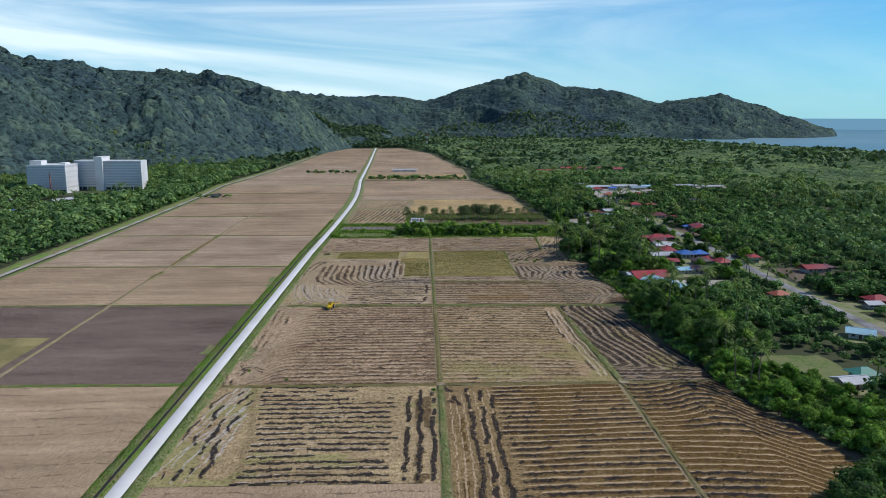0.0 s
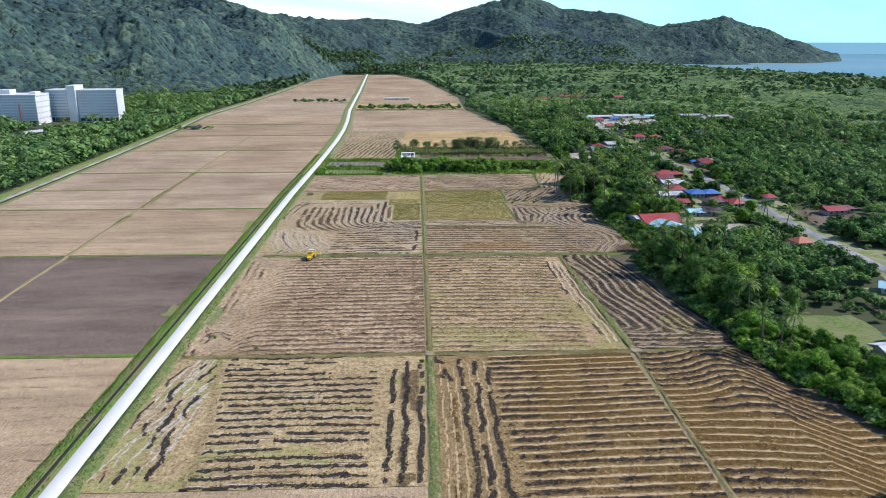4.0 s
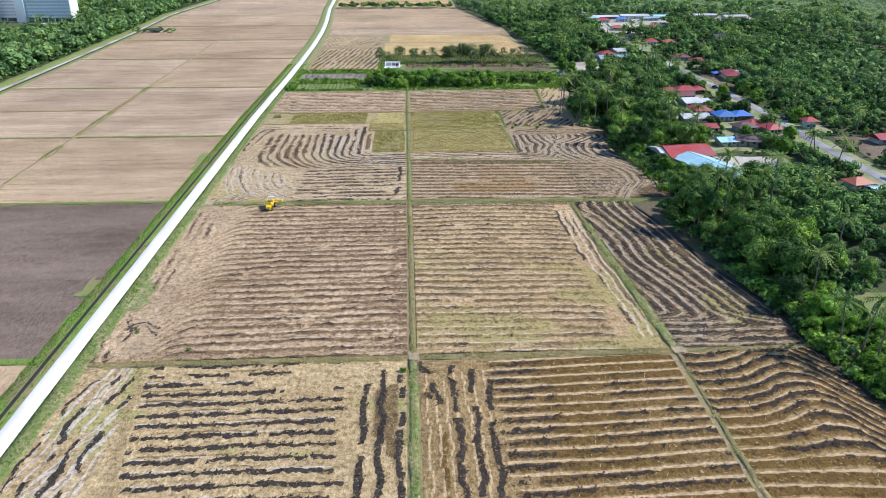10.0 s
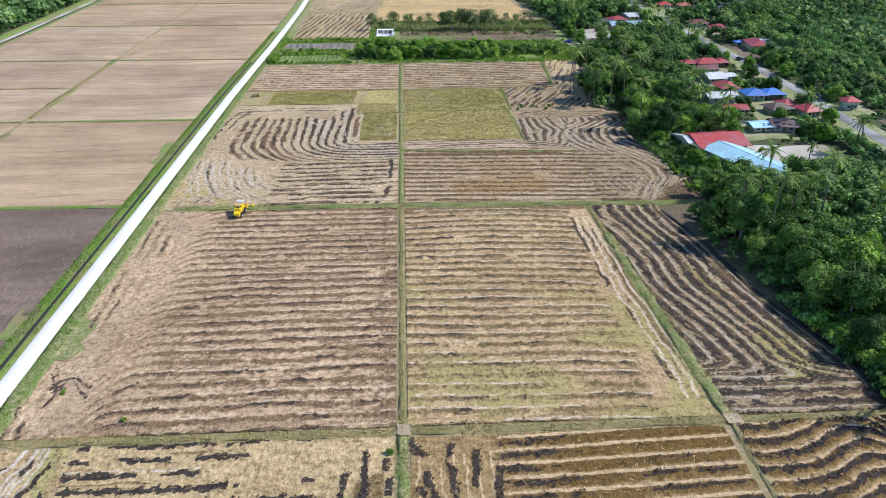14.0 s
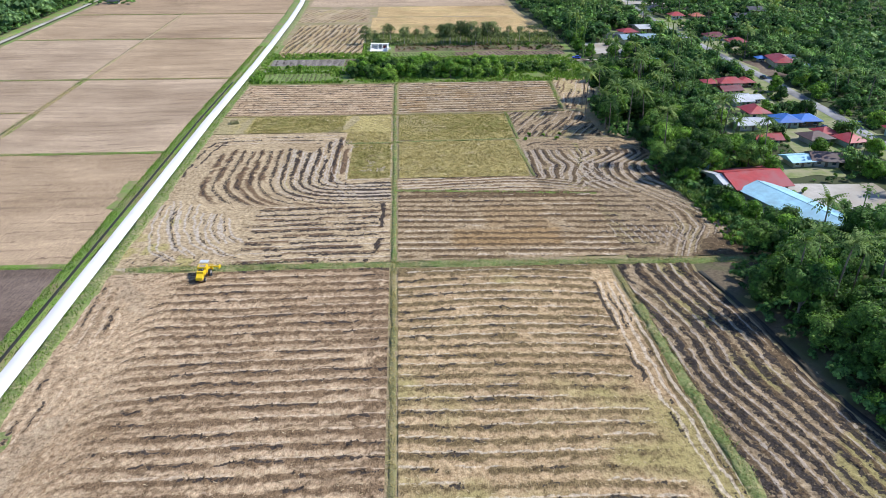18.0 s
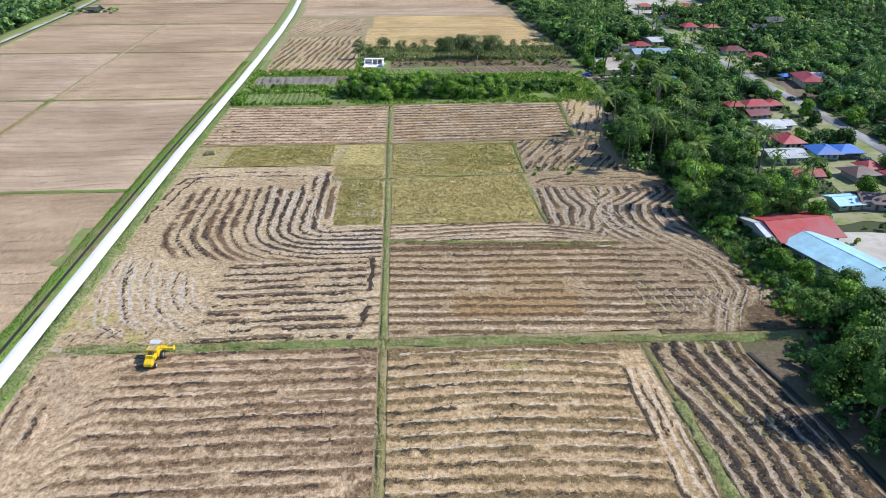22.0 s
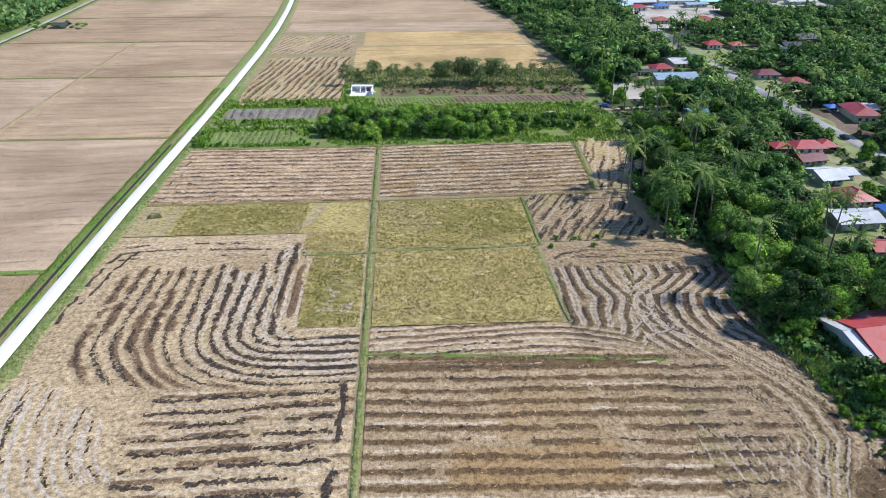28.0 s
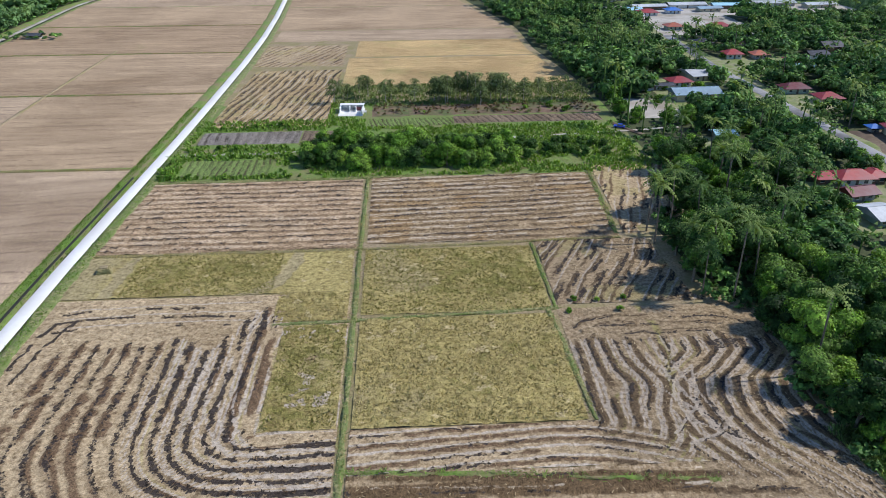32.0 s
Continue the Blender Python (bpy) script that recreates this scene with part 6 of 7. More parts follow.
woods("shore_woods", "mangrove and scrub towards the shore", -60, 1250, 1000, 2650, 20.0, far_protos, 4.0, 7.4, lambda x, y: (x > tree_edge(y) + 3) & in_view(x, y) & (x < coast_x(y) - 8) & ~blocked(x, y), "scrub_far")
woods("west_woods", "trees between the fields and the hills", -900, -226, 250, 1150, 7.2, mid_protos, 3.8, 6.6, lambda x, y: (x < track_x(y) - 11) & in_view(x, y) & ~((x > -430) & (x < -288) & (y > 740) & (y < 812)) & ~blocked(x, y, 9.0) & (hill_height(x, y) < 4), "scrub_wood")
woods("west_far_woods", "trees at the foot of the hills", -1500, -100, 1050, 2500, 11.5, far_protos, 4.4, 7.4, lambda x, y: (x < track_x(y) - 8) & in_view(x, y) & (hill_height(x, y) < 4), "wood_far")
woods("north_woods", "trees closing the far end of the fields", -260, 40, 1830, 2300, 10.0, far_protos, 4.2, 7.0, lambda x, y: in_view(x, y), "wood_far")


# single trees of the field edge
def make_tree(rng, height, spread, mat, n=620, leaf=0.32, lobes=12, label="broad leafy green tree at the field edge", low=0.3):
    t = tagged(new("tree"), label, "tree", "trees along the field edge")
    base = height * low
    L = crown_lobes(rng, spread, height - base, base, lobes)
    pieces = [tube([(0, 0, -0.3), (0.1, 0.05, base * 0.7), (0.15, 0.1, height * 0.62)], [0.34, 0.24, 0.1])]
    for lx, ly, lz, lr, _ in L[:5]:
        pieces.append(tube([(0.1, 0.05, base * 0.8), (lx * 0.5, ly * 0.5, (base * 0.8 + lz) / 2), (lx, ly, lz)], [0.16, 0.1, 0.04], 5))
    link("trunk", fast_mesh("trunk", *joined(pieces), M["bark"]), t)
    v, f = leaf_cloud(rng, n, L, leaf, 0.35, 2)
    link("crown", fast_mesh("crown", v, f, M[mat], tint=np.zeros(len(v))), t)
    return t


def make_palm(rng, height, label="tall coconut palm with drooping fronds"):
    t = tagged(new("palm_tree"), label, "palm tree", "coconut palms")
    lean = rng.uniform(-0.12, 0.12, 2) * height
    pts = [(lean[0] * s * s, lean[1] * s * s, height * s - 0.3 * (s == 0)) for s in (0, 0.25, 0.5, 0.75, 1.0)]
    link("trunk", fast_mesh("trunk", *tube(pts, [0.3, 0.22, 0.19, 0.17, 0.16]), M["bark"]), t)
    v, f = palm_fronds(rng, 24, 4.9, height, 8)
    v[:, :2] += lean
    link("crown", fast_mesh("crown", v, f, M["frond"], tint=np.zeros(len(v))), t)
    return t


tree_kinds = [make_tree(rng, h, s, m, n) for h, s, m, n in ((11, 4.6, "leaf", 2400), (9, 4.0, "leaf", 1900), (12, 5.0, "leaf", 2600), (7, 3.4, "leaf_light", 1700), (10, 4.4, "leaf", 2100), (8.5, 4.4, "leaf_light", 1900))]
palm_kinds = [make_palm(rng, h) for h in (13.5, 15.5, 18)]
spots = []
x, y = strewn(rng, 70, 150, 120, 490, 6.3)
k = (x > tree_edge(y) + np.where((y > 235) & (y < 298), 5.5, 2.5)) & (x < tree_edge(y) + EDGE) & ~blocked(x, y, 0.3) & ~((y > 306) & (y < 346) & (x < tree_edge(y) + 12)) & ~((x > 99) & (x < 128) & (y > 304) & (y < 350))
spots = list(zip(x[k], y[k]))
for i, (px_, py_) in enumerate(spots):
    palm = rng.uniform() < (0.32 if 395 < py_ < 485 else 0.15)
    src = palm_kinds[int(rng.integers(3))] if palm else tree_kinds[int(rng.integers(6))]
    if py_ < 222 and not palm:
        src = tree_kinds[3 if rng.uniform() < 0.6 else 5]
    near = (px_ - tree_edge(py_)) < 8
    s = rng.uniform(0.8, 1.08) if palm else rng.uniform(0.75, 1.4) * (1.1 if 393 < py_ < 440 else (0.66 if py_ < 236 else 0.92))
    m = Matrix.Translation((px_, py_, 0)) @ Matrix.Rotation(rng.uniform(0, 6.28), 4, "Z") @ Matrix.Diagonal((s, s, s * rng.uniform(0.9, 1.15), 1))
    if i < 9:
        continue
    copy_thing(src, m)
for src, (px_, py_) in zip(tree_kinds + palm_kinds, spots):
    src.matrix_basis = Matrix.Translation((px_, py_, 0))


# ======== the planted strip beyond the fields ========
M["crop"] = field_mat("green_crop_bed", (0.1, 0.15, 0.045), (0.2, 0.28, 0.08), (0.12, 0.09, 0.05), 0.8, 0.3)
M["bed"] = field_mat("bare_brown_bed", (0.17, 0.13, 0.09), (0.27, 0.21, 0.15), (0.1, 0.075, 0.05), 0.8, 0.3)
M["greybed"] = field_mat("grey_mulched_bed", (0.2, 0.18, 0.155), (0.3, 0.275, 0.24), (0.12, 0.1, 0.08), 0.7, 0.3)
M["meadow"] = surface("bright_meadow", (0.07, 0.14, 0.02), (0.2, 0.31, 0.055), 1.3, 0.9, 0.09, (0.19, 0.19, 0.07), bump=0.8, dist=0.3)
M["scrub"] = surface("reddish_scrub_soil", (0.13, 0.078, 0.055), (0.25, 0.16, 0.105), 0.5, 0.95, 0.1, (0.10, 0.13, 0.04), bump=0.8, dist=0.3)
plate("ground_strip", lambda y: road_x(y) + 3, lambda y: tree_edge(y) + 2, 475.5, 562, 3.0, M["meadow"], 0.0, 0.06, wob=0.3, label="weedy grass round the vegetable beds", category="grass")
plate("bed_green", -55, -27, 479.5, 494, 0.8, M["crop"], 0.08, 0.1, lengthways(2.2), 0.25, label="green vegetable bed between hedges", category="vegetable bed")
plate("bed_grey", -57, -21, 511, 525, 0.8, M["greybed"], 0.06, 0.05, lengthways(3.4), 0.15, label="grey mulched vegetable bed", category="vegetable bed")
plate("bed_dark", -20.5, -9, 509, 525, 0.8, M["bed"], 0.06, 0.05, lengthways(2.6), 0.15, label="dark bare vegetable bed", category="vegetable bed")
plate("bed_rows", 3, 36, 529, 538.5, 0.6, M["crop"], 0.1, 0.1, lengthways(1.7, 0.2), 0.4, label="dark green vegetable rows", category="vegetable bed")
plate("bed_brown", 36.2, 94, 531, 540.5, 0.8, M["bed"], 0.08, 0.05, lengthways(2.6, 0.2), 0.2, label="bare ridged brown vegetable bed", category="vegetable bed")
plate("meadow", 34, 97, 487, 508, 1.0, M["meadow"], 0.07, 0.2, wob=1.0, label="bright green weedy meadow", category="grass")
plate("meadow_north", 5, 92, 513, 528, 1.0, M["meadow"], 0.06, 0.15, wob=0.8, label="light green grass beside the beds", category="grass")
plate("scrub_band", 4, 96, 542.5, 558, 1.0, M["scrub"], 0.06, 0.10, wob=1.0, label="band of reddish-brown scrub", category="scrub")
ribbon("path", [(-60, 500.5), (-30, 500.5), (-14, 503), (40, 510), (100, 517), (120, 520)], 1.8, M["sand"], 0.12, label="narrow pale earth path", category="path")
ribbon("path_yard", [(96, 530), (98, 522), (104, 512)], 2.2, M["soil"], 0.13, label="reddish earth path", category="path")


def make_bush(rng, r, h, mat, n, leaf=0.27, label="rounded leafy green bush", group="bushes of the strip"):
    t = tagged(new("bush"), label, "bush", group)
    L = crown_lobes(rng, r, h, 0.15 * h, 6)
    link("stems", fast_mesh("stems", *joined([tube([(0, 0, -0.2), (a * 0.3, b * 0.3, h * 0.35), (a * 0.7, b * 0.7, h * 0.7)], [0.07, 0.05, 0.02], 5) for a, b in ((r * 0.5, 0), (-r * 0.4, r * 0.3), (0, -r * 0.5))]), M["bark"]), t)
    v, f = leaf_cloud(rng, n, L, leaf, 0.5)
    v[:, 2] = np.maximum(v[:, 2], 0.02)
    link("foliage", fast_mesh("foliage", v, f, M[mat], tint=np.zeros(len(v))), t)
    return t


def make_gum(rng, height, label="slender tree with a pale trunk and thin crown"):
    t = tagged(new("slender_tree"), label, "tree", "row of slender trees")
    L = crown_lobes(rng, height * 0.31, height * 0.7, height * 0.28, 13)
    pieces = [tube([(0, 0, -0.3), (0.1, 0.1, height * 0.4), (0, 0.2, height * 0.85)], [0.2, 0.14, 0.04], 6)]
    pieces += [tube([(0.1, 0.1, height * 0.38), (lx, ly, lz)], [0.09, 0.03], 4) for lx, ly, lz, _, _ in L[:6]]
    link("trunk", fast_mesh("trunk", *joined(pieces), M["palebark"]), t)
    v, f = leaf_cloud(rng, 1000, L, 0.42, 0.6, 0)
    link("crown", fast_mesh("crown", v, f, M["leaf_grey"], tint=np.zeros(len(v))), t)
    return t


def make_banana(rng, label="banana plant with broad torn leaves"):
    t = tagged(new("banana_plant"), label, "banana plant", "banana plants")
    link("stem", fast_mesh("stem", *tube([(0, 0, -0.1), (0.02, 0, 1.2), (0, 0, 2.2)], [0.16, 0.13, 0.08], 6), M["leaf_light"]), t)
    v, f = palm_fronds(rng, 9, 2.4, 2.1, 5, False)
    v[:, :2] *= 0.9
    link("leaves", fast_mesh("leaves", v, f, M["leaf_light"], tint=np.zeros(len(v))), t)
    return t


def place(kinds, spots, rng, lo=0.85, hi=1.2, used=set()):
    """Stands copies of the kinds on the spots; each kind itself takes the first free one."""
    for x, y in spots:
        src = kinds[int(rng.integers(len(kinds)))]
        s = rng.uniform(lo, hi)
        m = Matrix.Translation((float(x), float(y), 0)) @ Matrix.Rotation(rng.uniform(0, 6.28), 4, "Z") @ Matrix.Diagonal((s, s, s, 1))
        if src.name in used:
            copy_thing(src, m)
        else:
            used.add(src.name)
            src.matrix_basis = m


M["palebark"] = surface("pale_bark", (0.36, 0.32, 0.26), (0.52, 0.48, 0.4), 2.0, 0.85, 0.5, (0.28, 0.24, 0.19))
M["leaf_grey"] = foliage("grey_green_leaves", (0.12, 0.165, 0.065), (0.19, 0.245, 0.10), (0.30, 0.34, 0.16))
rng2 = np.random.default_rng(11)
grove = [make_tree(rng2, h, s, m, n, 0.4, 10, "dense leafy tree of the planted strip", 0.06) for h, s, m, n in ((7.5, 3.8, "leaf_light", 1300), (8.5, 4.1, "leaf_light", 1400), (6.5, 3.5, "leaf", 1100))]
x, y = strewn(rng2, -13, 52, 481, 510, 4.6)
k = (y > 480.5 + 0.05 * (x + 13)) & (y < 507)
place(grove, list(zip(x[k], y[k])), rng2)
x, y = strewn(rng2, 52, 90, 492, 506, 5.5)
place(grove[2:], list(zip(x, y)), rng2, 0.5, 0.8)
bushes = [make_bush(rng2, r, h, m, n) for r, h, m, n in ((1.7, 2.2, "leaf_light", 520), (1.4, 1.7, "leaf_light", 420), (2.0, 2.6, "leaf_light", 620))]
sp = [(xx, 477.6 + rng2.uniform(-0.6, 0.6)) for xx in np.arange(-60, -14, 2.9)]
sp += [(xx, 496.5 + rng2.uniform(-0.8, 0.8)) for xx in np.arange(-58, -18, 3.3)]
sp += [(xx, 505 + rng2.uniform(-1, 1)) for xx in np.arange(-58, -22, 3.4)]
sp += [(xx, 529.5 + rng2.uniform(-1, 1)) for xx in np.arange(-57, -12, 3.0)]
sp += [(-60.5, yy) for yy in np.arange(480, 500, 3.0)] + [(-22 + rng2.uniform(-3, 3), yy) for yy in np.arange(480, 496, 2.6)]
sp += [(rng2.uniform(36, 94), rng2.uniform(489, 507)) for _ in range(26)] + [(rng2.uniform(6, 94), rng2.uniform(543, 562)) for _ in range(12)]
sp += [(99.5 + 0.03 * (yy - 440) + rng2.uniform(-0.8, 0.8), yy) for yy in np.arange(441, 486, 2.4)]
sp += [(-10, 536), (-8, 533), (-13, 534)]
place(bushes, sp, rng2, 0.5, 1.0)
place(bushes, [(90 + 1.5 * (q % 3) + 0.4 * rng2.uniform(-1, 1), 307 + 1.15 * q) for q in range(38)], rng2, 0.55, 0.95)
place(grove, [(98, 327), (101, 319), (104, 308), (111, 300), (97, 333), (152, 350), (150, 356), (147, 372), (84, 131), (90, 136), (97, 140), (104, 146), (88, 125), (95, 130), (102, 135), (166, 372), (164, 388), (165, 416), (166, 440), (168, 452), (160, 418), (139, 388), (127, 404), (150, 418), (136, 440), (165, 470), (158, 470), (183, 400), (184, 420), (182, 440), (185, 460), (126, 372), (120, 350), (104, 492), (110, 488), (116, 494), (122, 487), (128, 516), (103, 540), (107, 527), (118, 526), (126, 524), (134, 520), (140, 512), (132, 532), (112, 566), (105, 560)], rng2, 0.9, 1.25)
place([make_banana(rng2), make_banana(rng2)], [(-58, 483), (-57, 487), (-59, 491), (38, 494), (41, 492), (47, 495), (52, 490), (92, 236), (97, 300), (101, 292), (96, 262)], rng2, 0.9, 1.4)
gums = [make_gum(rng2, h) for h in (12.5, 14.5, 13.5)]
sp = [(xx + rng2.uniform(-2, 2), 566 + rng2.uniform(-7, 12)) for xx in np.arange(-14, 24, 4.4)]
sp += [(xx + rng2.uniform(-2, 2), 563 + rng2.uniform(-5, 9)) for xx in np.arange(62, 96, 6.0)]
vx, vy = rng2.uniform(118, 205, 460), rng2.uniform(330, 660, 460)
k = (np.abs(vx - 174) > 5) & blocked(vx, vy, 2) & ~((vx > 124) & (vx < 162) & (vy > 388) & (vy < 410))
place(bushes, list(zip(vx[k], vy[k]))[:120], rng2, 0.6, 1.4)
px2, py2 = rng2.uniform(118, 200, 900), rng2.uniform(300, 700, 900)
k = (np.abs(px2 - 174) > 4.5) & ~((px2 < 130) & (py2 < 350)) & ~blocked(px2, py2, 3) & ~((px2 > 124) & (px2 < 160) & (py2 > 392) & (py2 < 462))
for xx, yy in list(zip(px2[k], py2[k]))[:36]:
    src = palm_kinds[int(rng2.integers(3))]
    copy_thing(src, Matrix.Translation((xx, yy, 0)) @ Matrix.Rotation(rng2.uniform(0, 6.28), 4, "Z") @ Matrix.Diagonal((1, 1, rng2.uniform(0.6, 0.85), 1)))
place(gums, sp, rng2, 0.6, 1.1)
place(gums, [(xx + rng2.uniform(-1.5, 1.5), 560 + rng2.uniform(-4, 9)) for xx in np.arange(29, 61, 1.7)], rng2, 0.85, 1.25)
place([make_bush(rng2, 0.9, 1.0, "leaf_light", 120, 0.3, "small green shrub in the cut field", "shrubs in the fields")], [(53, 397), (58, 396.5), (64, 397), (51, 392), (62, 392), (3, 203), (-42, 213), (-55, 221)], rng2, 0.7, 1.3)

broad_kinds = [make_tree(rng2, h, s_, "leaf", n_, 0.34, 16, "broad round tree standing over the ditch", 0.12) for h, s_, n_ in ((9.5, 5.6, 3000), (8.5, 5.0, 2600))]
place(broad_kinds, [(86, 281), (95, 281), (92, 271), (97, 274), (90, 262), (96, 264), (93, 253), (99, 256), (101, 268), (94, 244), (100, 246), (103, 283), (106, 294), (104, 312), (108, 305), (112, 300), (118, 304), (98, 290), (92, 382), (95, 371), (97, 392), (86, 132), (92, 138), (99, 142), (105, 148), (95, 129), (103, 137)], rng2, 0.85, 1.12)

# trees and hedges far up the fields
far_rng = np.random.default_rng(21)
x, y = strewn(far_rng, -66, 60, 908, 924, 6.0)
scatter("far_hedge", mid_protos, x, y, 0 * x, far_rng.uniform(2.0, 4.4, len(x)), M["wood"], far_rng, "leafy hedge across the far fields", "hedge")
x, y = strewn(far_rng, -158, -92, 1014, 1030, 7.0)
scatter("far_bushes", mid_protos, x, y, 0 * x, far_rng.uniform(1.6, 3.6, len(x)), M["wood"], far_rng, "bushes on a far bund", "hedge")
x, y = strewn(far_rng, -221, -190, 718, 730, 5.0)
scatter("track_bushes", mid_protos, x, y, 0 * x, far_rng.uniform(1.2, 2.6, len(x)), M["wood"], far_rng, "bushes round a hut beside the track", "hedge")
x, y = strewn(far_rng, -258, -226, 230, 900, 4.2)
k = x < track_x(y) - 8
scatter("bank_scrub", mid_protos, x[k], y[k], 0 * x[k], far_rng.uniform(1.2, 2.8, k.sum()), M["wood"], far_rng, "weedy scrub on the bank below the woods", "scrub")
x, y = strewn(far_rng, 96, 205, 290, 640, 3.3)
k = (x > tree_edge(y) + np.where(y > 486, 2, 20)) & ~blocked(x, y, 0.5) & (fbm(x, y, 11.0, 7.0) > -0.5)
scatter("village_undergrowth", mid_protos, x[k], y[k], 0 * x[k] - 0.3, far_rng.uniform(0.6, 1.7, k.sum()), M["wood"], far_rng, "low undergrowth between the village trees", "scrub")
x, y = strewn(far_rng, 84, 130, 130, 490, 2.6)
k = (x > tree_edge(y) + 1.0) & (x < tree_edge(y) + 30) & ~blocked(x, y)
scatter("edge_scrub", mid_protos, x[k], y[k], 0 * x[k] - 0.2, far_rng.uniform(0.9, 2.1, k.sum()), M["wood"], far_rng, "tangled scrub under the edge trees", "scrub")

x, y = strewn(far_rng, 86, 130, 120, 243, 3.4)
k = (x > tree_edge(y) + 1.5) & (x < tree_edge(y) + 20) & ~blocked(x, y)
scatter("edge_thicket", near_protos, x[k], y[k], 0 * x[k] - 0.6, far_rng.uniform(1.7, 3.0, k.sum()), M["leaf_light"], far_rng, "bright green thicket along the field edge", "thicket")

# reeds and standing crops
def in_rect(n, x0, x1, y0, y1, z):
    return far_rng.uniform(x0, x1, n), far_rng.uniform(y0, y1, n), np.full(n, z)


for (x0, x1, y0, y1), nn, mm in (((-9.4, 3.4, 357.6, 390), 3000, "green_blade"), ((6.4, 46.8, 357.4, 391.6), 9000, "straw_blade"), ((-48.5, -14, 404.4, 424.2), 5000, "green_blade"), ((-12.2, 3.2, 392, 404), 900, "straw_blade"), ((6.4, 47.4, 393.8, 424.2), 8500, "green_blade")):
    tufts("rice_blades", in_rect(nn, x0, x1, y0, y1, 0.14), 0.3, 0.26, M[mm], far_rng, "unharvested rice standing in a plot", "rice", 0.8)
n = 26000
x, y = far_rng.uniform(84, 112, n), far_rng.uniform(306, 352, n)
k = (x > tree_edge(y) + 0.5) & (x < tree_edge(y) + 13 + 3 * fbm(x, y, 8.0)) & ~blocked(x, y)
tufts("reeds", (x[k], y[k], 0 * x[k] - 0.1), 1.7, 0.16, M["reed_clump"], far_rng, "tall pale green reeds at the field edge", "reeds")
n = 26000
x, y = far_rng.uniform(-61, 97, n), far_rng.uniform(476, 562, n)
k = ~((x > -56) & (x < -26) & (y > 479) & (y < 494)) & ~((x > -58) & (x < -8) & (y > 509) & (y < 526)) & ~((x > 2) & (y > 528) & (y < 541)) & ~((x > -11) & (x < 4) & (y > 541) & (y < 558)) & ~((x < -13) & (y > 539)) & ~((x > 4) & (y > 541)) & (fbm(x, y, 9.0, 3.0) > -0.55)
tufts("strip_weeds", (x[k], y[k], 0 * x[k]), 0.9, 0.8, M["reed"], far_rng, "rank green weeds of the planted strip", "grass")
n = 34000
y = far_rng.uniform(90, 560, n)
s = far_rng.uniform(0, 1, n)
x = np.where(s < 0.75, road_x(y) - 2.1 - 4.6 * far_rng.uniform(0, 1, n) ** 0.8, road_x(y) + 2.1 + 2.8 * far_rng.uniform(0, 1, n))
k = ~((x > road_x(y) - 4.1) & (x < road_x(y) - 2.9))
tufts("verge_grass", (x[k], y[k], 0 * x[k] + 0.1), 0.45, 0.22, M["reed"], far_rng, "rank grass along the farm road", "grass")

M["rust"] = foliage("reddish_scrub_leaves", (0.13, 0.085, 0.045), (0.19, 0.14, 0.065), (0.19, 0.22, 0.08), 0.5, 0.1)
x, y = far_rng.uniform(5, 95, 240), far_rng.uniform(543, 557.5, 240)
scatter("rusty_scrub", mid_protos, x, y, 0 * x, far_rng.uniform(0.35, 0.9, 240), M["rust"], far_rng, "low reddish-brown scrub behind the beds", "scrub")
n = 9000
x, y = far_rng.uniform(-13, 97, n), far_rng.uniform(557, 592, n)
tufts("rank_grass", (x, y, 0 * x), 0.7, 0.6, M["pale_reed"], far_rng, "rank olive grass under the slender trees", "grass")

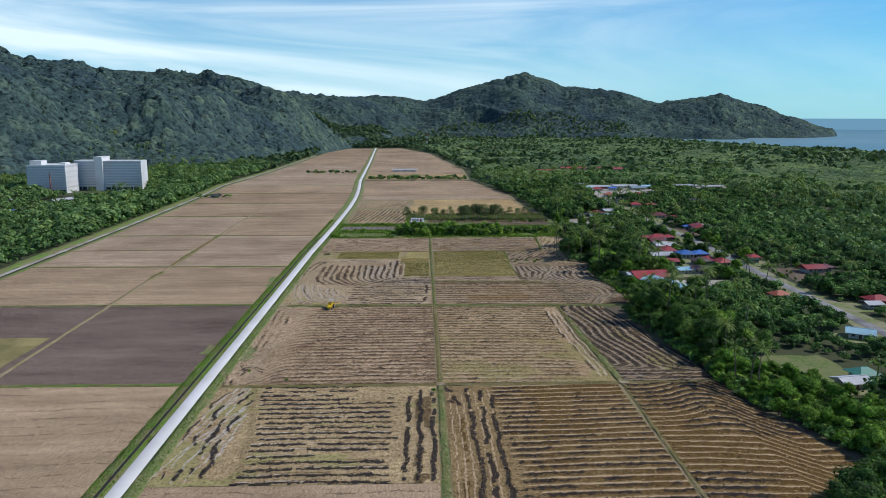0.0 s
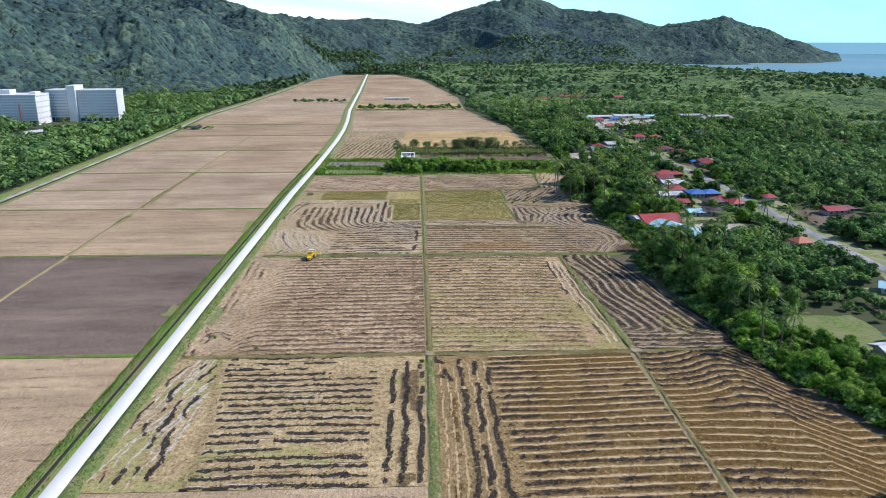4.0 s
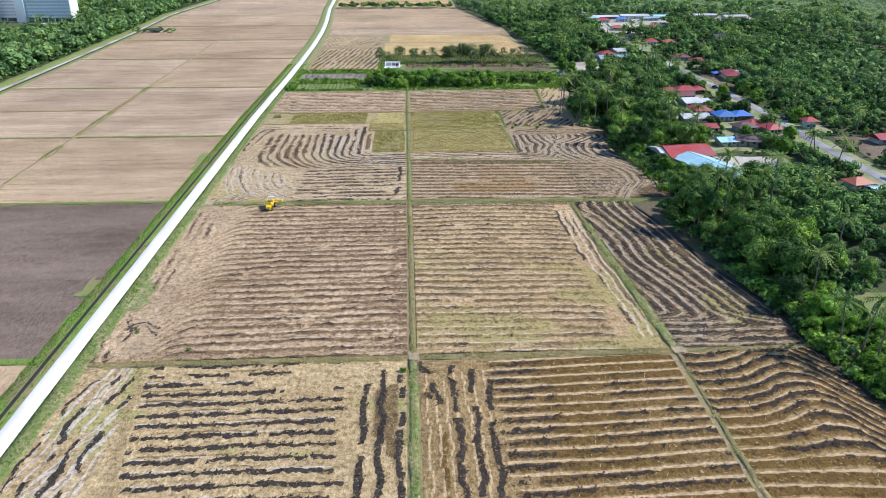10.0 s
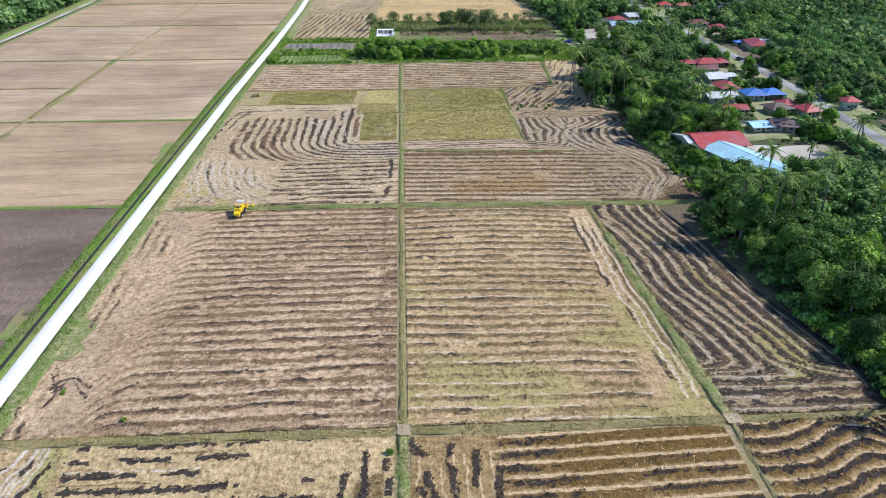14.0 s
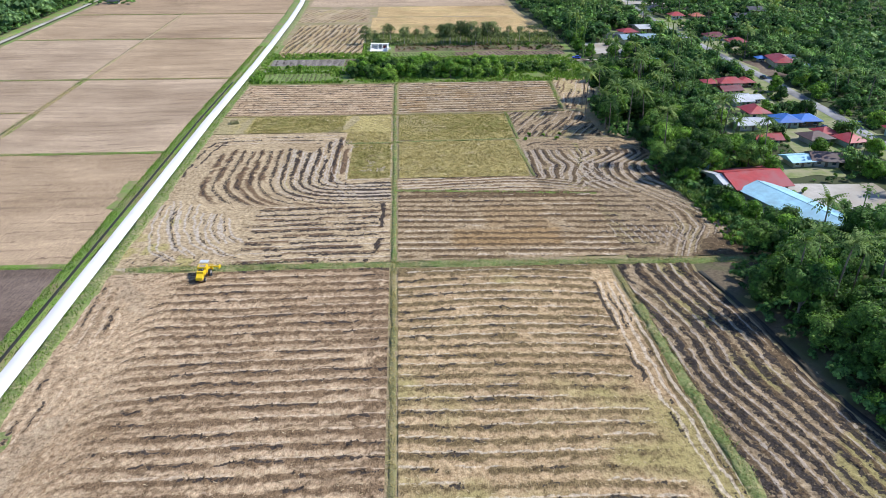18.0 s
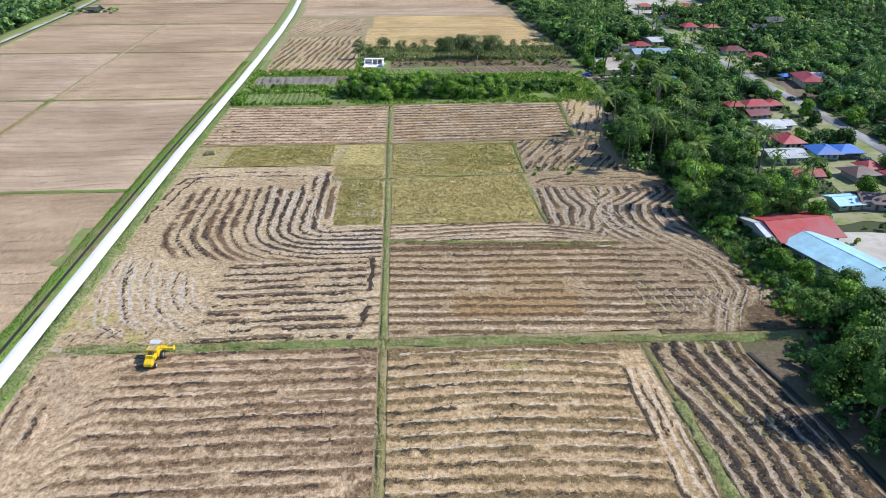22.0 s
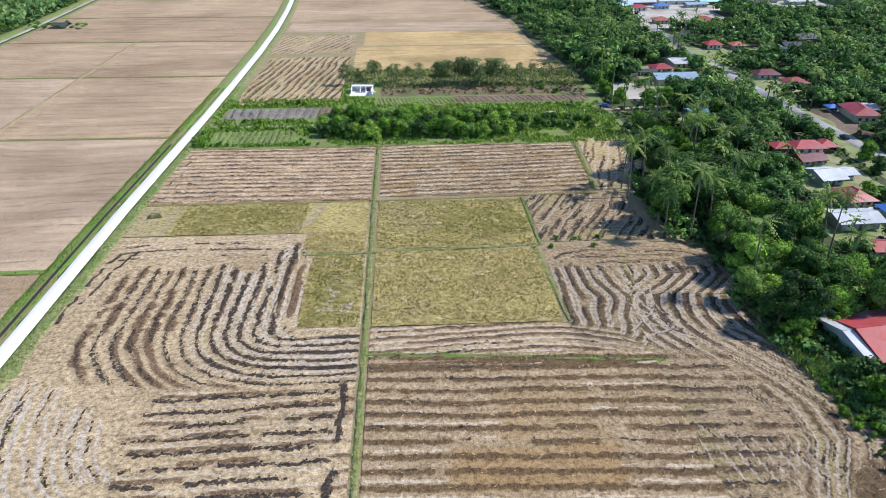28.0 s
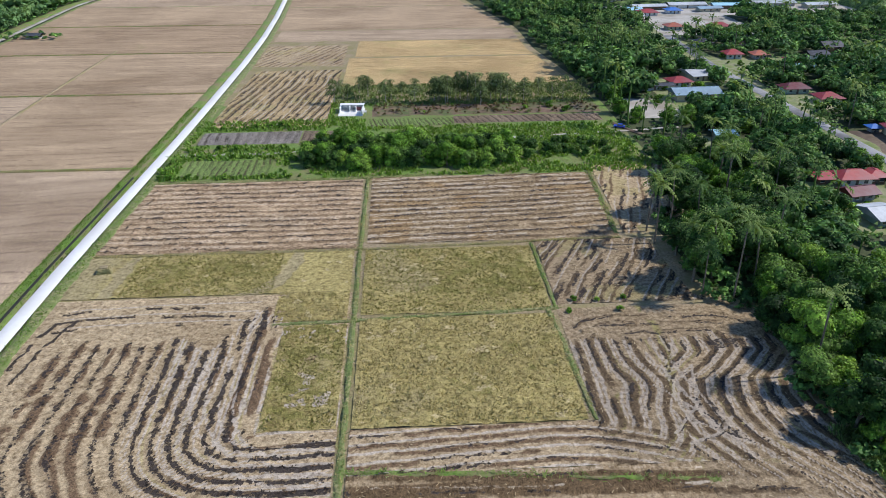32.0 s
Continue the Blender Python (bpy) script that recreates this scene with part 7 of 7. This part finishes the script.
# ======== buildings ========
def house(cx, cy, w, d, turn, roof, eave=3.0, rise=1.6, kind="hip", wall="white", label="", storeys=1):
    """A village house: walls with windows and a door under an overhanging sheet roof."""
    names = {"roof_red": "red", "roof_maroon": "dark maroon", "roof_blue": "blue", "roof_sky": "pale blue", "roof_silver": "silver", "roof_brown": "brown", "roof_slate": "dark slate", "roof_orange": "rusty orange", "roof_steelblue": "grey-blue", "roof_green": "green"}
    eave *= 0.78
    if wall == "white":
        wall = ("cream", "white", "grey_wall", "white", "green_wall", "cream", "timber")[int(abs(cx * 7 + cy * 3)) % 7]
    if 190 < cy < 700 and cx > 90:
        cx, cy = 12 + (cx - 12) * 1.02, cy + 0.02 * (cy - 200)
        w, d = 0.84 * w, 0.84 * d
    h = tagged(new("house"), label or "village house with a %s sheet roof" % names[roof], "house", "village houses")
    h.matrix_basis = pose(cx, cy, 0, 0, 0, turn)
    part("wall", box(-w / 2, w / 2, -d / 2, d / 2, -0.2, eave), M[wall], h)
    o = 1.25
    bm = bmesh.new()
    X, Y = w / 2 + o, d / 2 + o
    r = (X - min(X, Y) * 0.85 if X >= Y else 0.0) if kind == "hip" else X
    q = (Y - min(X, Y) * 0.85 if Y > X else 0.0) if kind == "hip" else 0.0
    zt, zb = eave + rise, eave - 0.15
    if kind == "hip" and Y > X:
        r = 0.0
    top = [(-X, -Y, zb), (X, -Y, zb), (X, Y, zb), (-X, Y, zb), (-r, -q, zt), (r, q, zt)]
    a = [bm.verts.new(p) for p in top]
    b = [bm.verts.new((p[0], p[1], p[2] - 0.14)) for p in top]
    if Y > X and kind == "hip":
        fs = [(0, 1, 4), (1, 2, 5, 4), (2, 3, 5), (3, 0, 4, 5)]
    else:
        fs = [(0, 1, 5, 4), (1, 2, 5), (2, 3, 4, 5), (3, 0, 4)]
    for f in fs:
        bm.faces.new([a[i] for i in f])
        bm.faces.new([b[i] for i in reversed(f)])
    for i in range(4):
        j = (i + 1) % 4
        bm.faces.new([a[j], a[i], b[i], b[j]])
    rf = part("roof", bm, M[roof], h)
    if Y > X and kind == "hip":
        part("ridge_cap", box(-0.15, 0.15, -abs(q), abs(q) + 0.01, zt - 0.06, zt + 0.06), M[roof], rf)
    else:
        part("ridge_cap", box(-r, r + 0.01, -0.15, 0.15, zt - 0.06, zt + 0.06), M[roof], rf)
    for s in range(storeys):
        z0 = 0.8 + 2.6 * s
        for side in (-1, 1):
            for fx in (-0.3, 0.3):
                wn_ = part("window", box(fx * w - 0.6, fx * w + 0.6, side * (d / 2 + 0.01) - 0.04, side * (d / 2 + 0.01) + 0.04, z0, z0 + 1.0), M["glass"], h)
                part("sill", box(fx * w - 0.7, fx * w + 0.7, side * (d / 2 + 0.06) - 0.06, side * (d / 2 + 0.06) + 0.06, z0 - 0.1, z0 - 0.01), M["white"], wn_)
        part("window", box(w / 2 - 0.03, w / 2 + 0.05, -0.7, 0.7, z0, z0 + 1.0), M["glass"], h)
    part("door", box(-0.45, 0.45, -d / 2 - 0.05, -d / 2 + 0.02, 0, 2.05), M["roof_brown"], h)
    return h


for row in ((108.5, 341.5, 19, 17, 8, "roof_red", 4.2, 2.2, "gable", "white", "workshop with a red and faded white sheet roof"),
            (113, 320.5, 36, 13.5, -70, "roof_sky", 4.0, 1.6, "gable", "white", "long shed with a pale blue sheet roof"),
            (100.5, 341, 5, 15, 8, "roof_silver", 4.3, 1.5, "gable", "white", "lean-to of faded white sheets beside the red workshop"), (99.5, 353, 5, 4, 10, "roof_sky", 2.6, 0.8), (132.5, 360, 8, 7, 6, "roof_sky", 2.8, 1.0, "gable"), (141, 360, 9, 8, -14, "roof_brown", 3.0, 1.6, "gable"),
            (148, 400.5, 8.5, 9, 0, "roof_blue", 3.2, 1.8), (156, 401, 8, 8, 0, "roof_blue", 3.2, 1.6), (133, 397.5, 13, 9, 3, "roof_silver", 3.4, 1.2, "gable"),
            (141.5, 412, 8, 10, 4, "roof_red", 3.3, 2.0), (132, 381, 9, 6, 0, "roof_red", 2.8, 1.2, "gable"), (142.5, 429.5, 8, 11, 8, "roof_silver", 3.0, 1.6, "gable"), (150, 432, 5, 6, 8, "roof_silver", 2.6, 0.8, "gable"),
            (145, 444, 9, 6, 10, "roof_maroon", 3.0, 1.4, "gable"), (150, 455.5, 11, 7, 0, "roof_red", 3.4, 1.8), (157, 457, 6, 7, 0, "roof_red", 3.2, 1.4), (142, 457, 6, 6, 0, "roof_red", 2.8, 1.2),
            (191, 494, 10, 18, -8, "roof_red", 4.2, 2.0), (197, 500, 6, 10, -8, "roof_silver", 3.6, 1.2, "gable"), (185.6, 503.4, 3.4, 3.4, 0, "roof_blue", 2.6, 0.9), (199, 484, 6, 6, 0, "roof_steelblue", 2.8, 0.8, "gable"),
            (138, 553, 22, 12, 3, "roof_steelblue", 4.0, 1.6, "gable", "white", "long low hall with a grey-blue sheet roof"), (152, 588, 11, 17, 8, "roof_silver", 3.4, 1.0, "gable"), (139, 574.5, 10, 9, 8, "roof_red", 3.2, 1.6), (126, 568, 18, 3.5, 4, "roof_slate", 2.8, 0.7, "gable"),
            (239, 632, 11, 9, 6, "roof_slate", 6.0, 2.2, "gable", "white", "two-storey white house with a dark gabled roof", 2), (228, 624, 11, 7, 6, "roof_slate", 3.2, 1.4, "gable"), (186, 628, 9, 8, 0, "roof_red", 3.4, 1.8), (199, 626, 8, 8, 0, "roof_orange", 3.2, 1.6), (211, 612, 9, 8, 5, "roof_red", 3.2, 1.8), (207, 598, 13, 7, 5, "roof_sky", 3.0, 1.0, "gable"),
            (184, 559, 12, 8, 0, "roof_maroon", 3.2, 1.8), (190, 543, 10, 9, 0, "roof_red", 3.2, 1.8), (129, 500, 7, 6, 0, "roof_sky", 2.8, 0.8, "gable"), (182, 659, 10, 8, 0, "roof_slate", 3.2, 1.6), (202, 650, 9, 8, 0, "roof_brown", 3.2, 1.6),
            (188, 775, 11, 9, 0, "roof_red", 3.2, 1.8), (196, 800, 24, 8, 4, "roof_silver", 3.4, 1.0, "gable"), (226, 806, 26, 9, 0, "roof_silver", 3.6, 1.0, "gable"), (258, 800, 28, 9, -3, "roof_sky", 3.6, 1.0, "gable"), (292, 808, 30, 9, 0, "roof_silver", 3.6, 1.0, "gable"), (322, 798, 22, 8, 6, "roof_silver", 3.4, 1.0, "gable"), (236, 788, 16, 7, 8, "roof_steelblue", 3.2, 1.0, "gable"), (270, 785, 14, 7, 0, "roof_silver", 3.2, 1.0, "gable"), (208, 782, 9, 8, 0, "roof_blue", 3.2, 1.4), (180, 786, 12, 8, 0, "roof_sky", 3.2, 1.2, "gable"), (187, 720, 9, 8, 0, "roof_orange", 3.2, 1.6), (215, 718, 11, 8, 0, "roof_red", 3.2, 1.8), (172, 760, 14, 8, 0, "roof_silver", 3.2, 1.2, "gable"),
            (149, 381, 9, 8, 10, "roof_brown", 3.0, 1.6), (155, 386, 6, 6, 10, "roof_red", 3.0, 1.4), (159, 377, 7, 8, 10, "roof_red", 3.2, 1.8), (198, 360, 11, 8, 8, "roof_red", 3.2, 1.4, "gable"), (206, 363, 7, 6, 8, "roof_maroon", 3.0, 1.2), (179, 384, 5, 5, 0, "roof_red", 4.6, 1.4),
            (155, 306, 7, 6, 12, "roof_orange", 3.0, 1.6), (158, 299, 5, 5, 0, "roof_sky", 2.6, 0.8, "gable"), (192, 296, 10, 8, 10, "roof_red", 3.2, 1.6), (186, 290, 6, 6, 0, "roof_silver", 2.8, 0.8, "gable"), (157, 250, 9, 7, -30, "roof_sky", 3.0, 1.2, "gable"), (126, 203, 9, 6, 10, "roof_silver", 2.8, 1.0, "gable"), (133, 209, 7, 6, 10, "roof_green", 3.0, 1.6), (138, 200, 5, 6, 10, "roof_maroon", 2.8, 1.2),
            (174, 1023, 32, 9, 0, "roof_red", 4.0, 2.0, "gable"), (222, 1067, 36, 9, 0, "roof_red", 4.6, 2.0, "gable"), (271, 1053, 38, 9, 0, "roof_red", 4.4, 2.0, "gable"), (200, 900, 14, 8, 0, "roof_red", 3.2, 1.6), (228, 905, 12, 8, 0, "roof_maroon", 3.2, 1.6), (160, 880, 12, 8, 0, "roof_orange", 3.2, 1.6), (182, 838, 12, 8, 20, "roof_silver", 3.2, 1.6),
            (86, 905, 10, 8, 0, "roof_silver", 3.2, 1.4), (78, 930, 9, 8, 0, "roof_sky", 3.2, 1.4), (-25, 1058, 34, 7, 0, "roof_silver", 3.6, 1.0, "gable"), (-205, 724, 8, 5, 0, "roof_slate", 2.8, 1.0, "gable"),
            (-302, 752, 14, 9, 12, "roof_silver", 4.2, 1.4, "gable"), (-332, 690, 36, 9, 62, "roof_silver", 4.2, 1.2, "gable"), (-392, 684, 24, 10, 0, "roof_silver", 4.6, 1.2, "gable"), (-338, 602, 12, 9, 20, "roof_blue", 3.4, 1.6), (-348, 575, 12, 9, 10, "roof_orange", 3.4, 1.6), (-322, 640, 12, 8, 10, "roof_red", 3.4, 1.6), (-286, 846, 12, 10, 0, "roof_blue", 4.0, 2.0), (-354, 1161, 24, 10, 0, "roof_silver", 6.0, 1.4, "gable"),
            (140, 1640, 40, 12, 0, "roof_orange", 8.0, 2.0, "gable"), (90, 1600, 24, 10, 0, "roof_red", 5.0, 2.0, "gable")):
    house(*row)

# white shed beside the beds
shed = tagged(new("shed"), "small white roofless shed with open bays", "shed")
shed.matrix_basis = pose(-4.2, 549, 0, 0, 0, -3) @ Matrix.Diagonal((0.78, 0.78, 0.7, 1))
part("slab", box(-6.4, 6.4, -7, 7, -0.05, 0.15), M["concrete"], shed)
for a, b, c, d in ((-6, 6, 6.3, 6.6), (-6, -5.7, -2, 6.3), (5.7, 6, -6.3, 6.3), (-1.2, -0.9, 0, 6.3), (2.0, 2.3, 0, 6.3)):
    part("wall", box(a, b, c, d, 0.15, 3.2), M["white"], shed)
part("roof", box(-6.3, 6.3, 3.0, 6.9, 3.2, 3.4, 0.03), M["white"], shed)
part("doorway", box(2.6, 4.6, 2.92, 2.99, 0.15, 2.3), M["roof_maroon"], shed)
part("awning", box(4.4, 8.2, -6.6, -3.2, 2.0, 2.12), M["roof_silver"], shed, "sagging grey awning")
for px_, py_ in ((4.6, -6.4), (8.0, -6.4), (4.6, -3.4), (8.0, -3.4)):
    part("post", box(px_ - 0.06, px_ + 0.06, py_ - 0.06, py_ + 0.06, 0.1, 2.0), M["steel"], shed)

# white slab blocks at the foot of the hills
def slab_block(x0, x1, y0, y1, top, storeys, bays, label):
    b = tagged(new("apartment_building"), label, "building", "white blocks under the hills")
    b.matrix_basis = pose((x0 + x1) / 2, (y0 + y1) / 2, 0)
    w, d = (x1 - x0) / 2, (y1 - y0) / 2
    part("wall", box(-w, w, -d, d, -0.5, top), M["white"], b)
    part("parapet", box(-w - 0.3, w + 0.3, -d - 0.3, d + 0.3, top + 0.01, top + 0.9), M["white"], b)
    f = (top - 4.5) / storeys
    me = None
    for s in range(storeys):
        z0 = 4.5 + s * f
        part("floor_band", box(-w - 0.15, w + 0.15, -d - 0.35, -d - 0.01, z0 - 0.25, z0 + 0.1), M["white"], b)
        for k in range(bays):
            cx = -w + (k + 0.5) * 2 * w / bays
            if me is None:
                ob = part("window", box(-w / bays * 0.52, w / bays * 0.52, -0.12, 0.12, 0, f * 0.5), M["far_window"], b)
                me = ob.data
            else:
                ob = link("window", me, b)
            ob.location = (cx, -d - 0.02, z0 + f * 0.25)
        for k in range(4):
            ob = part("side_window", box(w - 0.1, w + 0.04, -d + (k + 0.35) * d / 2, -d + (k + 0.65) * d / 2, z0 + f * 0.35, z0 + f * 0.75), M["glass"], b) if s % 2 == 0 and x0 < -400 else None
    for k in range(int(w / 3)):
        part("pier", box(-w + k * 6, -w + k * 6 + 0.8, -d - 0.5, -d - 0.02, 0, 4.0), M["white"], b)
    part("podium", box(-w + 1, w - 1, -d - 0.2, -d - 0.01, 0.3, 3.6), M["glass"], b)
    return b


blk = slab_block(-411, -371, 768, 796, 28.5, 9, 22, "white ten-storey block with rows of windows")
part("roof_room", box(-20, -8, -6, 6, 29.4, 33.5), M["white"], blk)
part("roof_room", box(10, 16, -4, 6, 29.4, 31.5), M["white"], blk)
blk = slab_block(-378, -354.2, 804, 822, 31.0, 9, 11, "white ten-storey wing with rows of windows")
blk = slab_block(-345, -305, 800, 818, 31.0, 9, 18, "white ten-storey wing with a lit end wall")
blk = tagged(new("stair_tower"), "tall white stair tower between the wings", "tower", "white blocks under the hills")
part("shaft", box(-353.8, -345.3, 797, 818, -0.5, 35.5), M["white"], blk)
part("cap", box(-354.0, -345.1, 796.6, 818.4, 35.51, 36.2), M["white"], blk)
mast = tagged(new("crane_mast"), "orange mast in front of the white block", "mast")
part("pole", box(-386.4, -385.6, 764.6, 765.4, 0, 21), M["roof_orange"], mast)
part("base", box(-387.5, -384.5, 763.5, 766.5, -0.1, 0.6), M["concrete"], mast)
tower = tagged(new("radio_mast"), "thin red and white radio mast by the hills", "mast")
for s in range(6):
    part("section", box(12 - 1.2 + 0.12 * s, 14 + 1.2 - 0.12 * s, 1900 - 1, 1902, s * 7.0, s * 7.0 + 6.99), M["white"] if s % 2 else M["roof_orange"], tower)

# ======== harvester ========
M["dusty"] = surface("dusty_pale_paint", (0.5, 0.46, 0.4), (0.68, 0.64, 0.58), 3.0, 0.7, 1.0, (0.4, 0.33, 0.26), bump=0.05)
hv = tagged(new("combine_harvester"), "yellow combine harvester with a grey canopy on the stubble", "harvester")
hv.matrix_basis = pose(-38.9, 297.4, 0.12, 0, 0, -4) @ Matrix.Diagonal((0.9, 0.82, 0.86, 1))
bm = box(-0.95, 0.95, -2.4, 1.6, 1.1, 2.55, 0.08)
for v in bm.verts:
    if v.co.z < 1.4:
        v.co.x *= 0.82
body = part("body", bm, M["yellow"], hv)
for sx in (-1, 1):
    part("side_panel", box(sx * 0.97 - 0.03, sx * 0.97 + 0.03, -2.0, -0.5, 1.45, 2.4, 0.02), M["yellow"], body)
    part("belt_guard", box(sx * 1.02 - 0.05, sx * 1.02 + 0.05, -0.3, 1.2, 1.3, 2.2, 0.03), M["yellow"], body)
    part("hand_rail", box(sx * 0.9 - 0.03, sx * 0.9 + 0.03, -0.9, 1.3, 3.3, 3.36), M["yellow"], hv)
part("radiator_screen", box(-0.6, 0.6, -1.75, -0.75, 2.56, 2.86, 0.04), M["tyre"], body, "dark radiator screen")
bm = box(-0.85, 0.85, -3.9, -2.35, 0.9, 2.2, 0.12)
for v in bm.verts:
    if v.co.y < -3.3 and v.co.z > 1.6:
        v.co.z -= 0.55
part("straw_hood", bm, M["yellow"], hv)
bm = box(-1.05, 1.05, -0.6, 1.25, 2.56, 3.2, 0.06)
for v in bm.verts:
    if v.co.z > 2.9:
        v.co.x *= 1.12
tank = part("grain_tank", bm, M["yellow"], hv)
part("tank_opening", box(-0.85, 0.85, -0.4, 1.05, 3.205, 3.225), M["tan"], tank, "pale grain heaped in the open tank")
part("engine_cover", box(-0.8, 0.8, -2.35, -1.8, 2.56, 2.8, 0.08), M["yellow"], hv)
part("exhaust", box(0.55, 0.67, -1.6, -1.48, 2.8, 3.5), M["steel"], hv)
cabin = part("cab_frame", box(-0.8, 0.8, 1.62, 2.9, 1.9, 2.0), M["yellow"], hv)
for px_ in (-0.75, 0.75):
    for py_ in (1.7, 2.8):
        part("canopy_post", box(px_ - 0.04, px_ + 0.04, py_ - 0.04, py_ + 0.04, 2.01, 3.55), M["steel"], cabin)
part("canopy", box(-1.1, 1.1, 1.4, 3.1, 3.56, 3.68, 0.04), M["roof_silver"], cabin, "grey sheet canopy")
part("seat", box(-0.3, 0.3, 1.8, 2.3, 2.01, 2.5, 0.06), M["tyre"], cabin)
part("feeder", box(-0.6, 0.6, 2.4, 3.9, 0.7, 1.5, 0.05), M["yellow"], hv)
head = part("header", box(-1.3, 1.3, 3.9, 4.5, 0.25, 1.0, 0.05), M["yellow"], hv)
for k in range(6):
    a = k * 1.0472
    part("reel_bat", box(-1.25, 1.25, 4.9 + 0.4 * math.cos(a) - 0.04, 4.9 + 0.4 * math.cos(a) + 0.04, 1.05 + 0.4 * math.sin(a) - 0.04, 1.05 + 0.4 * math.sin(a) + 0.04), M["yellow"], head)
part("unloading_auger", box(1.2, 3.9, 1.3, 1.6, 2.35, 2.65, 0.1), M["yellow"], hv)
part("side_rail", box(1.2, 3.7, 2.1, 2.25, 2.2, 2.35, 0.03), M["yellow"], hv)
part("auger_spout", box(3.7, 4.05, 1.2, 2.35, 1.9, 2.7, 0.06), M["yellow"], hv)
part("ladder", box(-1.55, -1.28, 1.7, 2.2, 0.5, 2.0), M["steel"], hv)


def wheel(x, y, r, w):
    bm = bmesh.new()
    bmesh.ops.create_cone(bm, cap_ends=True, segments=20, radius1=r, radius2=r, depth=w, matrix=Matrix.Translation((x, y, r)) @ Matrix.Rotation(radians(90), 4, "Y"))
    bmesh.ops.bevel(bm, geom=[e for e in bm.edges if len(e.link_faces) == 2 and any(len(f.verts) > 8 for f in e.link_faces)], offset=0.08, segments=2, affect="EDGES")
    wh = part("wheel", bm, M["tyre"], hv)
    bm = bmesh.new()
    bmesh.ops.create_cone(bm, cap_ends=True, segments=16, radius1=r * 0.55, radius2=r * 0.5, depth=w + 0.06, matrix=Matrix.Translation((x, y, r)) @ Matrix.Rotation(radians(90), 4, "Y"))
    part("rim", bm, M["dusty"], wh, "pale dusty wheel rim")


for s in (-1, 1):
    wheel(s * 1.35, 1.2, 0.9, 0.55)
    wheel(s * 1.15, -2.6, 0.58, 0.4)


# ======== straw heap in the standing rice ========
heap = tagged(new("straw_heap"), "squat olive-brown heap of old straw in the rice plot", "straw heap")
heap.matrix_basis = pose(-55.5, 417, 0.05, 0, 0, 8)
bm = box(-1.6, 1.6, -1.2, 1.2, -0.1, 1.3)
bmesh.ops.subdivide_edges(bm, edges=bm.edges[:], cuts=5, use_grid_fill=True)
for v in bm.verts:
    v.co += Vector((noise.noise(v.co * 1.7), noise.noise(v.co * 1.7 + Vector((9, 0, 0))), noise.noise(v.co * 1.4 + Vector((0, 7, 0))))) * 0.32
    v.co.x *= 1.12 - 0.22 * max(v.co.z, 0)
    v.co.y *= 1.12 - 0.22 * max(v.co.z, 0)
part("mound", bm, M["drygrass"], heap)
bm = box(-0.9, 0.9, -0.7, 0.7, 1.1, 1.55, 0.1)
part("loose_top", bm, M["headland"], heap)


# ======== vehicles ========
def car(x, y, turn, mat, label):
    c = tagged(new("car"), label, "car", "parked cars")
    c.matrix_basis = pose(x, y, 0.12, 0, 0, turn)
    bm = box(-0.85, 0.85, -2.1, 2.1, 0.3, 0.85, 0.12)
    part("body", bm, mat, c)
    bm = box(-0.75, 0.75, -1.4, 0.9, 0.86, 1.42, 0.01)
    for v in bm.verts:
        if v.co.z > 1.2:
            v.co.x *= 0.82
            v.co.y = -0.25 + (v.co.y + 0.25) * 0.68
    part("cabin", bm, M["glass"], c)
    part("roof", box(-0.6, 0.6, -1.02, 0.52, 1.425, 1.47, 0.01), mat, c)
    for sx in (-1, 1):
        for sy in (-1.3, 1.3):
            bm = bmesh.new()
            bmesh.ops.create_cone(bm, cap_ends=True, segments=14, radius1=0.31, radius2=0.31, depth=0.2, matrix=Matrix.Translation((sx * 0.8, sy, 0.31)) @ Matrix.Rotation(radians(90), 4, "Y"))
            part("wheel", bm, M["tyre"], c)
        part("headlight", box(sx * 0.6 - 0.15, sx * 0.6 + 0.15, 2.08, 2.13, 0.6, 0.72), M["white"], c)


M["car_dark"] = surface("dark_car_paint", (0.02, 0.022, 0.03), (0.03, 0.032, 0.04), 3.0, 0.25, bump=0)
M["car_blue"] = surface("blue_car_paint", (0.02, 0.06, 0.45), (0.03, 0.08, 0.55), 3.0, 0.3, bump=0)
M["car_white"] = surface("white_car_paint", (0.7, 0.7, 0.7), (0.8, 0.8, 0.8), 3.0, 0.3, bump=0)
car(97.5, 520.5, 70, M["car_blue"], "blue car on the earth path")
car(174.5, 474, 3, M["car_dark"], "dark car on the village road")
car(177.8, 402, 3, M["car_dark"], "dark car on the village road")
car(162, 398, 40, M["car_dark"], "dark car parked by a blue roof")
car(147, 409, 60, M["car_white"], "white car parked beside a house")
car(170.5, 604, 3, M["car_dark"], "dark car on the village road")

# rough bunds and grassy breaks in the bare western fields
bund([(-216, 433.5), (-190, 434.3), (-165, 434.6), (-139.5, 435.5)], 1.7, 0.35, "drygrass", "dry low bund between the bare fields")
for a, b, w, mat in ((404, 433, 3.6, "verge_dry"), (356, 372, 3.4, "verge_dry"), (476, 491, 3.0, "verge"), (388, 404, 2.4, "drygrass"), (433, 476, 2.4, "drygrass")):
    bund([(-133.9 - 0.02 * (y - 300), y) for y in (a, (a + b) / 2, b)], w, 0.35, mat, "overgrown stretch of bund between the bare fields")
